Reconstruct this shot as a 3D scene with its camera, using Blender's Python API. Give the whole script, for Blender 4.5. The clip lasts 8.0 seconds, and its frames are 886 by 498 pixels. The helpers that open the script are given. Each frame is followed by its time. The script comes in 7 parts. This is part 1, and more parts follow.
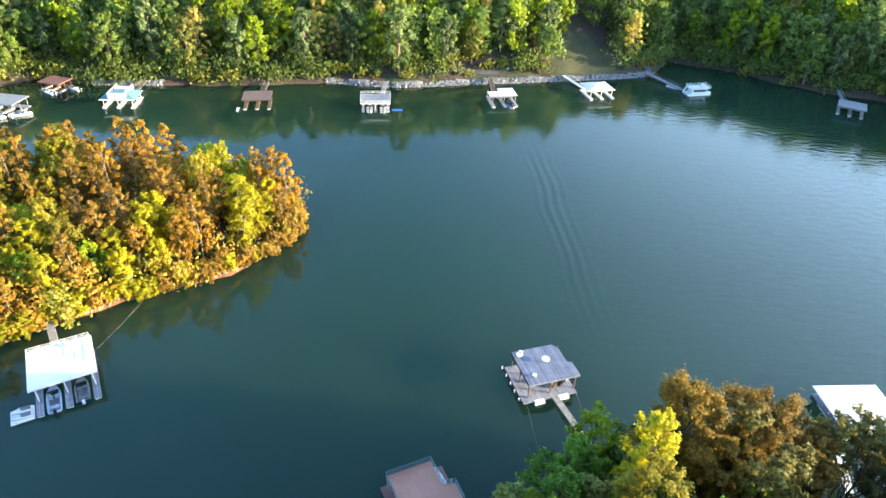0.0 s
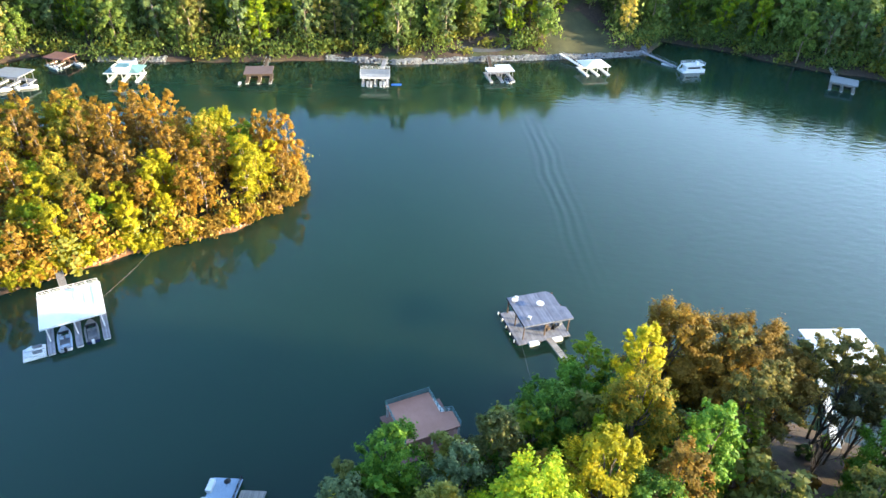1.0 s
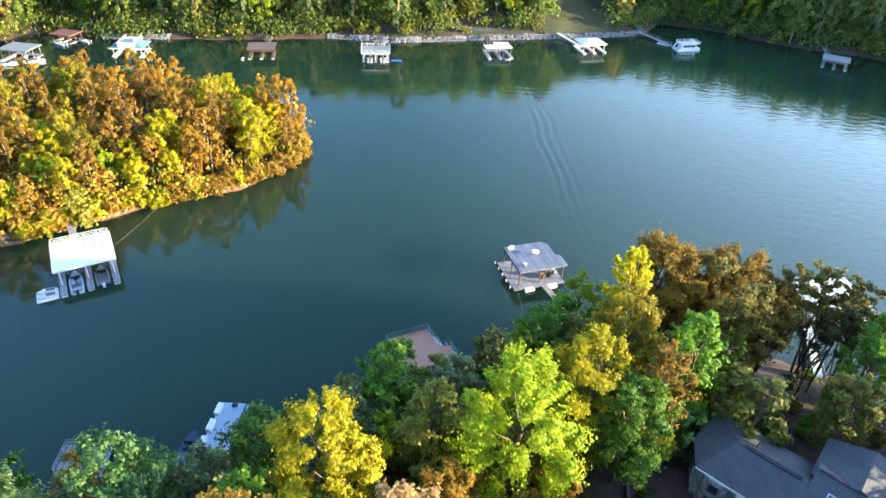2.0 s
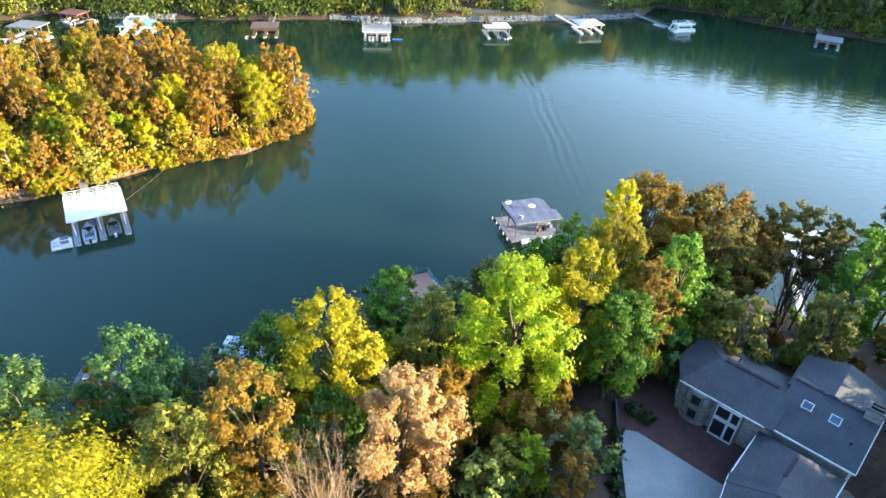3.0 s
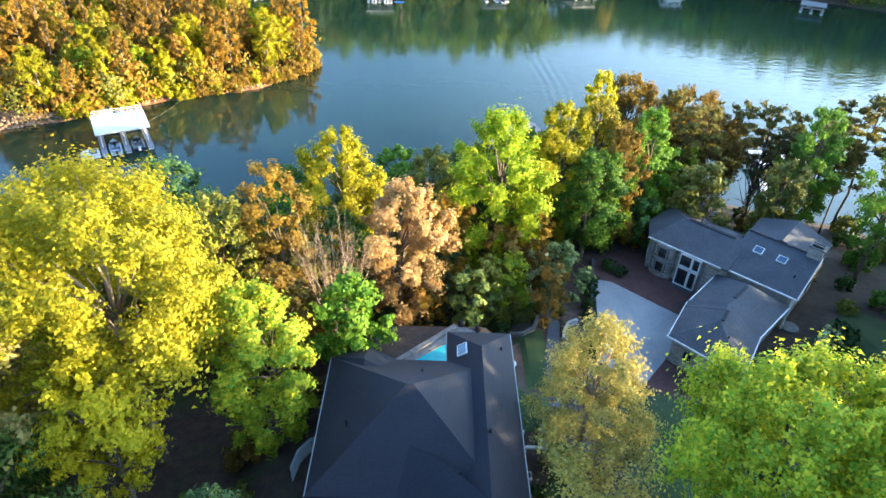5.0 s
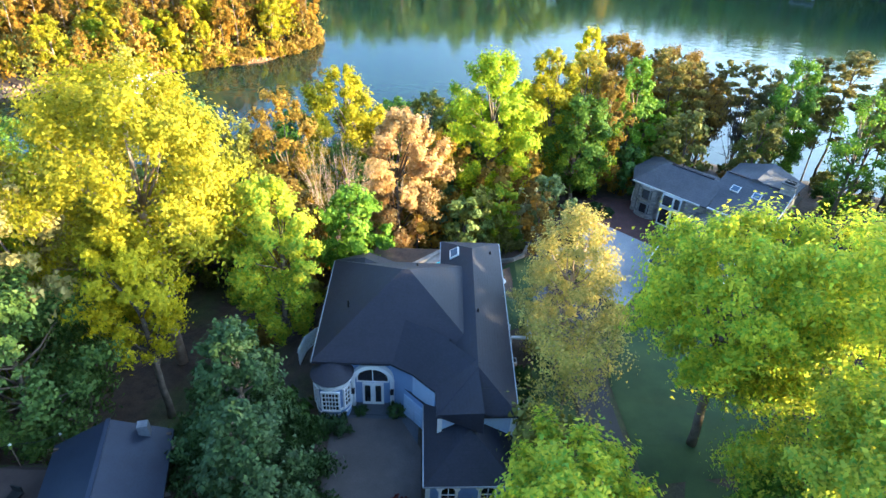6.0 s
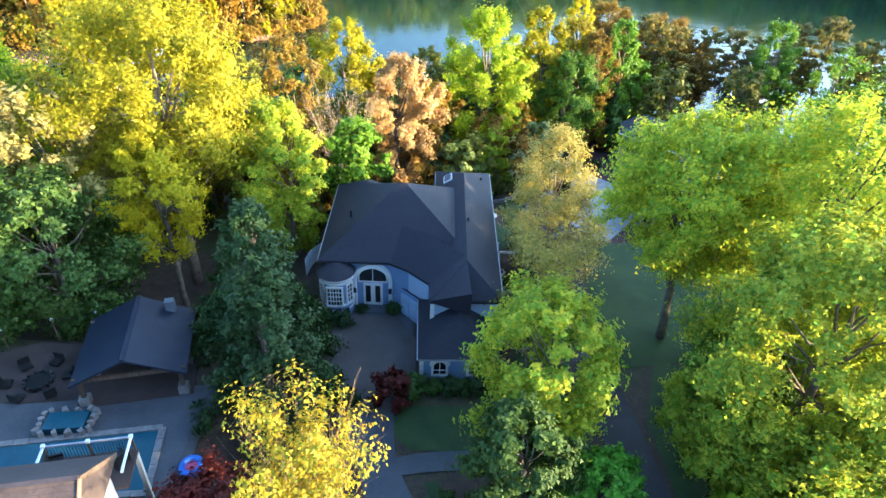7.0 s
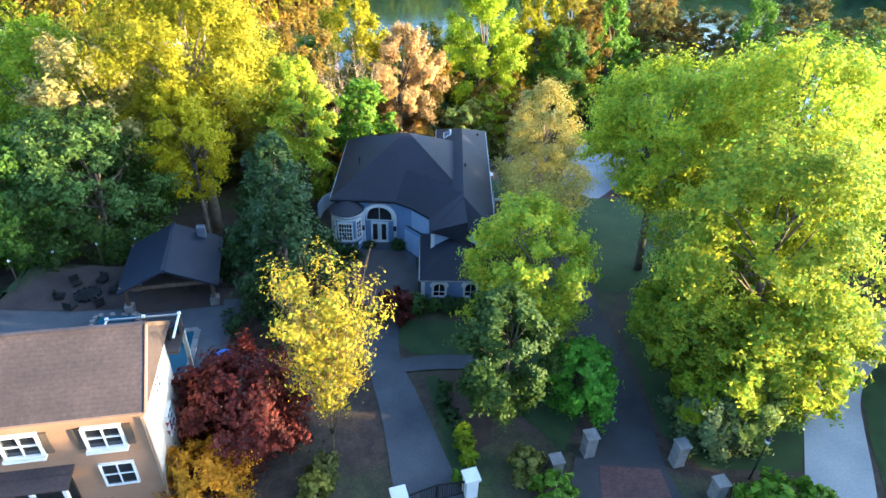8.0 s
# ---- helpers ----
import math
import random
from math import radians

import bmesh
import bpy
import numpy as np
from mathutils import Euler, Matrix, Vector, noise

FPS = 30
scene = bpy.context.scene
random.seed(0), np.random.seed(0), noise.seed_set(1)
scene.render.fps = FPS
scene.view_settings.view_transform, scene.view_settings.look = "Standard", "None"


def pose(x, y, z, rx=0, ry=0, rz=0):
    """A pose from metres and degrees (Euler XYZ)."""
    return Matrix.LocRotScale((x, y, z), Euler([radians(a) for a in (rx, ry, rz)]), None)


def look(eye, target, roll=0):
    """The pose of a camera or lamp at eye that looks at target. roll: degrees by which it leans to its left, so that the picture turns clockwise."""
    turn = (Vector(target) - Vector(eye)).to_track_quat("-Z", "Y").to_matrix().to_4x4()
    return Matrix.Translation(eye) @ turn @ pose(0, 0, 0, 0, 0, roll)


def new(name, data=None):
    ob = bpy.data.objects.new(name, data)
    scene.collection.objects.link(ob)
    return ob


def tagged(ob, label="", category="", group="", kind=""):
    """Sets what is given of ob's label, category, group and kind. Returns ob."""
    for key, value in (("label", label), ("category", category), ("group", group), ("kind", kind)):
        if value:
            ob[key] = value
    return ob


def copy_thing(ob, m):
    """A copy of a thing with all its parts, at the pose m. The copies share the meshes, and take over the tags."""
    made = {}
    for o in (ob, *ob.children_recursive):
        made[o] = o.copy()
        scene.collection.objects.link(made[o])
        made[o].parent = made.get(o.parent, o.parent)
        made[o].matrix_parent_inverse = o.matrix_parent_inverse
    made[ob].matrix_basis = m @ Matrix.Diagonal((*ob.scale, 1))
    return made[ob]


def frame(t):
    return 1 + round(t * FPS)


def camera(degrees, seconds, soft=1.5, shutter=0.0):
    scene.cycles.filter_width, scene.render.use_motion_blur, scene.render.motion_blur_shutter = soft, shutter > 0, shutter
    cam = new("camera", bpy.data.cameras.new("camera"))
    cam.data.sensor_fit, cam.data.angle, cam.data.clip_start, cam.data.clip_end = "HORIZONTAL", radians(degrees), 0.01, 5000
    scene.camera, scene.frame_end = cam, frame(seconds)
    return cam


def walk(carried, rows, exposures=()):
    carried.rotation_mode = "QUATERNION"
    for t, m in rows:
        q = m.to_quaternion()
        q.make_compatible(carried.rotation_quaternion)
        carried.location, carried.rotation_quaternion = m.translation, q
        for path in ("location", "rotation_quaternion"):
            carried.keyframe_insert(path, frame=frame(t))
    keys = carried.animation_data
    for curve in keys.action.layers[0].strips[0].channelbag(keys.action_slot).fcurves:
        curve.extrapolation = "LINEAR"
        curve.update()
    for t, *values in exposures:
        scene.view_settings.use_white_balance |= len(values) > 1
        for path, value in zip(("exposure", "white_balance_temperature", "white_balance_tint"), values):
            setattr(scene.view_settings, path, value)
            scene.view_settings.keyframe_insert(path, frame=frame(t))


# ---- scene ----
cam = camera(70.0, 8.0, 1.5)
METRES, EYE, TILT, LEAN, TURN = 84.0, 86.15, -34.87, -2.18, 0.0
ROWS = [
    (0.0, 0.0, 0.0000, 0.0, 0.0, 0.0, -0.0),
    (0.5, 0.0016, -0.0222, -0.0584, -0.02, -0.01, 0.01),
    (1.0, 0.0038, -0.0450, -0.1171, -0.05, 0.02, 0.03),
    (1.5, 0.0057, -0.0686, -0.1753, -0.05, 0.02, 0.02),
    (3.0, 0.0097, -0.1457, -0.3445, -0.01, 0.11, -0.01),
    (3.5, 0.0109, -0.1725, -0.3984, 0.03, 0.13, -0.04),
    (4.0, 0.0129, -0.2029, -0.4529, 0.05, 0.14, -0.02),
    (4.5, 0.0154, -0.2348, -0.5083, 0.07, 0.2, -0.08),
    (6.0, 0.0279, -0.3327, -0.6672, 0.23, 0.33, -0.23),
    (6.5, 0.0333, -0.3655, -0.7174, 0.31, 0.37, -0.27),
    (7.0, 0.0377, -0.3998, -0.7639, 0.37, 0.4, -0.31),
    (7.5, 0.0413, -0.4378, -0.8032, 0.49, 0.39, -0.31),
    (8.0, 0.0427, -0.4773, -0.8355, 0.63, 0.38, -0.29),
]
walk(cam, [(t, pose(0, 0, EYE, TILT, LEAN, TURN) @ pose(METRES * x, METRES * y, METRES * z, 90 + pitch, roll, yaw)) for t, x, y, z, yaw, pitch, roll in ROWS],
     [(0.0, 2.38, 5850, 10), (4.5, 2.38, 5850, 10), (6.0, 2.80, 5800, 10), (8.0, 2.69, 5750, 10)])

# ---- world, sun ----
SUN_FROM = Vector((0.986, -0.16, 0.0)).normalized()
SUN_ELEVATION = radians(10.0)
world = bpy.data.worlds.new("sky")
scene.world = world
world.use_nodes = True
sky = world.node_tree.nodes.new("ShaderNodeTexSky")
sky.sky_type = "NISHITA"
sky.sun_disc = False
sky.sun_elevation = SUN_ELEVATION
sky.sun_rotation = math.atan2(SUN_FROM.x, SUN_FROM.y)
sky.altitude = 300
sky.air_density, sky.dust_density, sky.ozone_density = 1.0, 1.0, 2.5
background = world.node_tree.nodes["Background"]
background.inputs["Strength"].default_value = 0.165
world.node_tree.links.new(sky.outputs[0], background.inputs["Color"])
# added glow: whitens the eastern sky towards the horizon to brighten the lake's reflection
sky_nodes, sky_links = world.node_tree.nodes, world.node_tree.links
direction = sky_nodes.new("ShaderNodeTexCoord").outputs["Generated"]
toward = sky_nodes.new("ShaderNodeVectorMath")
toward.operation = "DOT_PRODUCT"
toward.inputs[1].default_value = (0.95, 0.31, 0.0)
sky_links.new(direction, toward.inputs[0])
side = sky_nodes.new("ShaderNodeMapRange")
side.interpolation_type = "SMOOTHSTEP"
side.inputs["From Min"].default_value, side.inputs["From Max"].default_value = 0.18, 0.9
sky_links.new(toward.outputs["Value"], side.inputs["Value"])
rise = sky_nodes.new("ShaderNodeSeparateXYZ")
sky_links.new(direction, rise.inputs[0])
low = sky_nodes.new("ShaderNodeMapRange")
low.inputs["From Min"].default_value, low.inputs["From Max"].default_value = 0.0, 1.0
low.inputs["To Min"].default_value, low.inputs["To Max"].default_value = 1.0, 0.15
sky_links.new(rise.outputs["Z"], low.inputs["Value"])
east_glow = sky_nodes.new("ShaderNodeMath")
east_glow.operation = "MULTIPLY"
sky_links.new(side.outputs[0], east_glow.inputs[0])
sky_links.new(low.outputs[0], east_glow.inputs[1])
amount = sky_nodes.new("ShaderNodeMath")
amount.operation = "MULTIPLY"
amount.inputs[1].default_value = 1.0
sky_links.new(east_glow.outputs[0], amount.inputs[0])
added_glow = sky_nodes.new("ShaderNodeBackground")
added_glow.inputs["Color"].default_value = (0.70, 0.88, 1.0, 1)
sky_links.new(amount.outputs[0], added_glow.inputs["Strength"])
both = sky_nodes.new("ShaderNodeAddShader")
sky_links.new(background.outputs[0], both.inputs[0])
sky_links.new(added_glow.outputs[0], both.inputs[1])
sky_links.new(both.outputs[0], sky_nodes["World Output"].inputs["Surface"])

sun_data = bpy.data.lights.new("sun", "SUN")
sun_data.energy, sun_data.angle, sun_data.color = 5.0, radians(0.6), (1.0, 0.77, 0.40)
sun = new("sun", sun_data)
sun_way = Vector((SUN_FROM.x * math.cos(SUN_ELEVATION), SUN_FROM.y * math.cos(SUN_ELEVATION), math.sin(SUN_ELEVATION)))
sun.matrix_world = look(sun_way * 500, (0, 0, 0))


# ---- mesh helpers ----
class Shape:
    """Vertices and faces that become one mesh."""

    def __init__(self):
        self.v, self.f = [], []

    def add(self, verts, faces):
        n = len(self.v)
        self.v += [tuple(p) for p in verts]
        self.f += [tuple(i + n for i in face) for face in faces]
        return self

    def box(self, x0, x1, y0, y1, z0, z1):
        return self.add([(x, y, z) for z in (z0, z1) for x, y in ((x0, y0), (x1, y0), (x1, y1), (x0, y1))],
                        [(3, 2, 1, 0), (4, 5, 6, 7), (0, 1, 5, 4), (1, 2, 6, 5), (2, 3, 7, 6), (3, 0, 4, 7)])

    def prism(self, poly, z0, z1):
        """A polygon raised from z0 to z1; each may be a number or a list of one height a corner."""
        n = len(poly)
        if sum(poly[i - 1][0] * poly[i][1] - poly[i][0] * poly[i - 1][1] for i in range(n)) < 0:
            poly = poly[::-1]
            z0 = z0[::-1] if isinstance(z0, list) else z0
            z1 = z1[::-1] if isinstance(z1, list) else z1
        low = z0 if isinstance(z0, list) else [z0] * n
        top = z1 if isinstance(z1, list) else [z1] * n
        verts = [(x, y, z) for (x, y), z in zip(poly, low)] + [(x, y, z) for (x, y), z in zip(poly, top)]
        faces = [tuple(range(n))[::-1], tuple(range(n, 2 * n))] + [(i, (i + 1) % n, n + (i + 1) % n, n + i) for i in range(n)]
        return self.add(verts, faces)

    def beam(self, p, q, wide, high):
        """A bar of rectangular section from p to q."""
        p, q = Vector(p), Vector(q)
        way = (q - p).normalized()
        side = way.cross(Vector((0, 0, 1)))
        side = side.normalized() if side.length > 1e-4 else Vector((1, 0, 0))
        up = side.cross(way)
        corners = [(-1, -1), (1, -1), (1, 1), (-1, 1)]
        verts = [e + side * (a * wide / 2) + up * (b * high / 2) for e in (p, q) for a, b in corners]
        return self.add(verts, [(3, 2, 1, 0), (4, 5, 6, 7), (0, 1, 5, 4), (1, 2, 6, 5), (2, 3, 7, 6), (3, 0, 4, 7)])

    def tube(self, points, radii, n=7):
        """A round limb along points."""
        points = [Vector(p) for p in points]
        verts, faces = [], []
        for k, p in enumerate(points):
            way = (points[min(k + 1, len(points) - 1)] - points[max(k - 1, 0)]).normalized()
            side = way.cross(Vector((0.31, 0.95, 0.05))).normalized()
            up = way.cross(side)
            verts += [p + (side * math.cos(2 * math.pi * i / n) + up * math.sin(2 * math.pi * i / n)) * radii[k] for i in range(n)]
        for k in range(len(points) - 1):
            faces += [(k * n + i, k * n + (i + 1) % n, (k + 1) * n + (i + 1) % n, (k + 1) * n + i) for i in range(n)]
        faces += [tuple(range(n))[::-1], tuple(range((len(points) - 1) * n, len(points) * n))]
        return self.add(verts, faces)

    def stone(self, x, y, z, r, rng, flat=0.7):
        """A lump with eight uneven corners."""
        turn = rng.uniform(0, 6.28)
        verts = []
        for sz in (-1, 1):
            for k in range(4):
                a = turn + k * math.pi / 2 + rng.uniform(-0.3, 0.3)
                q = r * rng.uniform(0.75, 1.15) * (0.8 if sz > 0 else 1)
                verts.append((x + q * math.cos(a), y + q * math.sin(a), z + sz * r * flat * rng.uniform(0.7, 1.0)))
        return self.add(verts, [(3, 2, 1, 0), (4, 5, 6, 7), (0, 1, 5, 4), (1, 2, 6, 5), (2, 3, 7, 6), (3, 0, 4, 7)])


def mesh_of(name, shape, material, smooth=False):
    me = bpy.data.meshes.new(name)
    me.from_pydata(shape.v, [], shape.f)
    me.materials.append(material)
    if smooth:
        me.polygons.foreach_set("use_smooth", [True] * len(me.polygons))
    me.update()
    return me


def part(name, shape, material, parent, label="", smooth=False):
    """One mesh object under a thing or under a part."""
    ob = new(name, mesh_of(name, shape, material, smooth))
    ob.parent = parent
    if label:
        ob["label"] = label
    return ob


def thing(name, m, label, category, group=""):
    """An empty at a thing's base; its parts are built in its own axes."""
    ob = new(name)
    ob.empty_display_size = 0.3
    ob.matrix_basis = m
    return tagged(ob, label, category, group)


def solid(name, shape, material, label="", category="", kind="", group="", smooth=False):
    return tagged(new(name, mesh_of(name, shape, material, smooth)), label, category, group, kind)


def hip_shape(poly, eave, pitches, top=1e3, thick=0.22):
    """A roof over a convex polygon: a plane rises from each side at its pitch; a pitch of None leaves a gable."""
    n = len(poly)
    if sum(poly[i - 1][0] * poly[i][1] - poly[i][0] * poly[i - 1][1] for i in range(n)) < 0:
        poly, pitches = poly[::-1], (pitches[:-1][::-1] + pitches[-1:])
    bm = bmesh.new()
    low = [bm.verts.new((x, y, eave - thick)) for x, y in poly]
    high = [bm.verts.new((x, y, eave + 30)) for x, y in poly]
    bm.faces.new(low[::-1])
    bm.faces.new(high)
    for i in range(n):
        bm.faces.new((low[i], low[(i + 1) % n], high[(i + 1) % n], high[i]))
    cuts = []
    for i in range(n):
        if pitches[i] is None:
            continue
        (ax, ay), (bx, by) = poly[i], poly[(i + 1) % n]
        long = math.hypot(bx - ax, by - ay)
        inward = Vector((-(by - ay) / long, (bx - ax) / long, 0))
        cuts.append((Vector((ax, ay, eave)), Vector((-inward.x * pitches[i], -inward.y * pitches[i], 1)).normalized()))
    cuts.append((Vector((0, 0, top)), Vector((0, 0, 1))))
    for co, no in cuts:
        done = bmesh.ops.bisect_plane(bm, geom=bm.verts[:] + bm.edges[:] + bm.faces[:], plane_co=co, plane_no=no, clear_outer=True)
        edges = [e for e in done["geom_cut"] if isinstance(e, bmesh.types.BMEdge)]
        if edges:
            bmesh.ops.contextual_create(bm, geom=edges)
    bmesh.ops.recalc_face_normals(bm, faces=bm.faces[:])
    bm.verts.index_update()
    shape = Shape().add([v.co[:] for v in bm.verts], [[v.index for v in f.verts] for f in bm.faces])
    bm.free()
    return shape


# ---- material helpers ----
def material(name):
    m = bpy.data.materials.new(name)
    m.use_nodes = True
    return m, m.node_tree.nodes, m.node_tree.links, m.node_tree.nodes["Principled BSDF"]


def ramp(nodes, links, source, stops):
    r = nodes.new("ShaderNodeValToRGB")
    while len(r.color_ramp.elements) < len(stops):
        r.color_ramp.elements.new(0.5)
    for e, (at, col) in zip(r.color_ramp.elements, stops):
        e.position, e.color = at, (*col, 1)
    links.new(source, r.inputs[0])
    return r.outputs[0]


def noise_tex(nodes, links, where, scale, detail=4, rough=0.55, distort=0.0):
    t = nodes.new("ShaderNodeTexNoise")
    t.inputs["Scale"].default_value, t.inputs["Detail"].default_value = scale, detail
    t.inputs["Roughness"].default_value, t.inputs["Distortion"].default_value = rough, distort
    if where:
        links.new(where, t.inputs["Vector"])
    return t.outputs["Fac"]


def mixed(nodes, links, factor, a, b, blend="MIX"):
    m = nodes.new("ShaderNodeMix")
    m.data_type, m.blend_type = "RGBA", blend
    for socket, value in ((m.inputs[0], factor), (m.inputs[6], a), (m.inputs[7], b)):
        if isinstance(value, (int, float)):
            socket.default_value = value
        elif isinstance(value, tuple):
            socket.default_value = (*value, 1)
        else:
            links.new(value, socket)
    return m.outputs[2]


def bump(nodes, links, height, bsdf, strength, distance):
    b = nodes.new("ShaderNodeBump")
    b.inputs["Strength"].default_value, b.inputs["Distance"].default_value = strength, distance
    links.new(height, b.inputs["Height"])
    links.new(b.outputs[0], bsdf.inputs["Normal"])


def place_of(nodes):
    return nodes.new("ShaderNodeTexCoord").outputs["Object"]


def world_place(nodes):
    return nodes.new("ShaderNodeNewGeometry").outputs["Position"]


def surface(name, dark, light, scale=1.0, fine=12.0, rough=0.8, relief=0.02, metal=0.0, spec=0.4):
    """A material with stains at one scale and grain at another."""
    m, nodes, links, bsdf = material(name)
    where = world_place(nodes)
    stains = noise_tex(nodes, links, where, scale, 5, 0.6)
    grain = noise_tex(nodes, links, where, fine, 3, 0.6)
    col = ramp(nodes, links, stains, [(0.3, dark), (0.7, light)])
    shade = ramp(nodes, links, grain, [(0.25, (0.72, 0.72, 0.72)), (0.75, (1.0, 1.0, 1.0))])
    links.new(mixed(nodes, links, 1.0, col, shade, "MULTIPLY"), bsdf.inputs["Base Color"])
    bsdf.inputs["Roughness"].default_value, bsdf.inputs["Metallic"].default_value = rough, metal
    bsdf.inputs["Specular IOR Level"].default_value = spec
    bump(nodes, links, grain, bsdf, 0.5, relief)
    return m


def leaf_material(name, base, other, glow=0.4, vary=0.3):
    """Thin leaves: each takes its own tint, each tree a shift of its own, and light passes through."""
    m, nodes, links, bsdf = material(name)
    geo = nodes.new("ShaderNodeNewGeometry")
    info = nodes.new("ShaderNodeObjectInfo")
    tint = ramp(nodes, links, geo.outputs["Random Per Island"], [(0.0, base), (1.0, other)])
    low, high = 1 - vary, 1 + vary
    shift = ramp(nodes, links, info.outputs["Random"], [(0.0, (low, low, low)), (1.0, (min(high, 1.3), high * 0.97, low))])
    patches = noise_tex(nodes, links, geo.outputs["Position"], 0.45, 2)
    tone = ramp(nodes, links, patches, [(0.3, (0.85, 0.90, 0.85)), (0.7, (1.3, 1.25, 1.12))])
    col = mixed(nodes, links, 1.0, mixed(nodes, links, 1.0, tint, shift, "MULTIPLY"), tone, "MULTIPLY")
    links.new(col, bsdf.inputs["Base Color"])
    bsdf.inputs["Roughness"].default_value = 0.6
    bsdf.inputs["Specular IOR Level"].default_value = 0.25
    through_light = nodes.new("ShaderNodeBsdfTranslucent")
    links.new(col, through_light.inputs["Color"])
    mix = nodes.new("ShaderNodeMixShader")
    mix.inputs[0].default_value = glow
    links.new(bsdf.outputs[0], mix.inputs[1])
    links.new(through_light.outputs[0], mix.inputs[2])
    links.new(mix.outputs[0], nodes["Material Output"].inputs["Surface"])
    return m


def shingle_material(name, dark, light, row=0.16):
    m, nodes, links, bsdf = material(name)
    where = place_of(nodes)
    split = nodes.new("ShaderNodeSeparateXYZ")
    links.new(where, split.inputs[0])
    rows = nodes.new("ShaderNodeMath")
    rows.operation = "MULTIPLY"
    links.new(split.outputs["Z"], rows.inputs[0])
    rows.inputs[1].default_value = 1.0 / row
    saw = nodes.new("ShaderNodeMath")
    saw.operation = "FRACT"
    links.new(rows.outputs[0], saw.inputs[0])
    stains = noise_tex(nodes, links, where, 0.35, 5, 0.6)
    grain = noise_tex(nodes, links, where, 5.0, 4, 0.7)
    col = ramp(nodes, links, stains, [(0.3, dark), (0.7, light)])
    spots = ramp(nodes, links, grain, [(0.3, (0.6, 0.6, 0.6)), (0.7, (1.15, 1.15, 1.15))])
    edge = ramp(nodes, links, saw.outputs[0], [(0.0, (0.7, 0.7, 0.7)), (0.2, (1, 1, 1))])
    col = mixed(nodes, links, 1.0, mixed(nodes, links, 1.0, col, spots, "MULTIPLY"), edge, "MULTIPLY")
    links.new(col, bsdf.inputs["Base Color"])
    bsdf.inputs["Roughness"].default_value = 0.75
    bump(nodes, links, mixed(nodes, links, 0.5, grain, saw.outputs[0]), bsdf, 0.6, 0.03)
    return m


def brick_material(name, a, b, mortar, scale, wide=0.5, high=0.25, rough=0.85, lay=True):
    m, nodes, links, bsdf = material(name)
    where = place_of(nodes)
    t = nodes.new("ShaderNodeTexBrick")
    if not lay:
        turn = nodes.new("ShaderNodeMapping")
        turn.inputs["Rotation"].default_value = (radians(90), 0, 0)
        links.new(where, turn.inputs[0])
        where_b = turn.outputs[0]
    else:
        where_b = where
    links.new(where_b, t.inputs["Vector"])
    t.inputs["Color1"].default_value, t.inputs["Color2"].default_value, t.inputs["Mortar"].default_value = (*a, 1), (*b, 1), (*mortar, 1)
    t.inputs["Scale"].default_value, t.inputs["Mortar Size"].default_value = scale, 0.02
    t.inputs["Brick Width"].default_value, t.inputs["Row Height"].default_value = wide, high
    stains = noise_tex(nodes, links, where, 0.5, 5, 0.6)
    tone = ramp(nodes, links, stains, [(0.3, (0.65, 0.65, 0.65)), (0.7, (1.1, 1.1, 1.1))])
    links.new(mixed(nodes, links, 1.0, t.outputs["Color"], tone, "MULTIPLY"), bsdf.inputs["Base Color"])
    bsdf.inputs["Roughness"].default_value = rough
    bump(nodes, links, t.outputs["Fac"], bsdf, -0.5, 0.02)
    return m


def plank_material(name, dark, light, width=0.15, rough=0.8):
    m, nodes, links, bsdf = material(name)
    where = place_of(nodes)
    split = nodes.new("ShaderNodeSeparateXYZ")
    links.new(where, split.inputs[0])
    cut = nodes.new("ShaderNodeMath")
    cut.operation = "DIVIDE"
    links.new(split.outputs["X"], cut.inputs[0])
    cut.inputs[1].default_value = width
    whole = nodes.new("ShaderNodeMath")
    whole.operation = "FLOOR"
    links.new(cut.outputs[0], whole.inputs[0])
    pick = nodes.new("ShaderNodeTexWhiteNoise")
    pick.noise_dimensions = "1D"
    links.new(whole.outputs[0], pick.inputs["W"])
    edge = nodes.new("ShaderNodeMath")
    edge.operation = "FRACT"
    links.new(cut.outputs[0], edge.inputs[0])
    stains = noise_tex(nodes, links, where, 0.7, 5, 0.65)
    col = ramp(nodes, links, stains, [(0.3, dark), (0.7, light)])
    tone = ramp(nodes, links, pick.outputs["Value"], [(0.0, (0.7, 0.7, 0.7)), (1.0, (1.1, 1.1, 1.1))])
    gap = ramp(nodes, links, edge.outputs[0], [(0.0, (0.35, 0.35, 0.35)), (0.1, (1, 1, 1))])
    col = mixed(nodes, links, 1.0, mixed(nodes, links, 1.0, col, tone, "MULTIPLY"), gap, "MULTIPLY")
    links.new(col, bsdf.inputs["Base Color"])
    bsdf.inputs["Roughness"].default_value = rough
    bump(nodes, links, gap, bsdf, 0.4, 0.02)
    return m


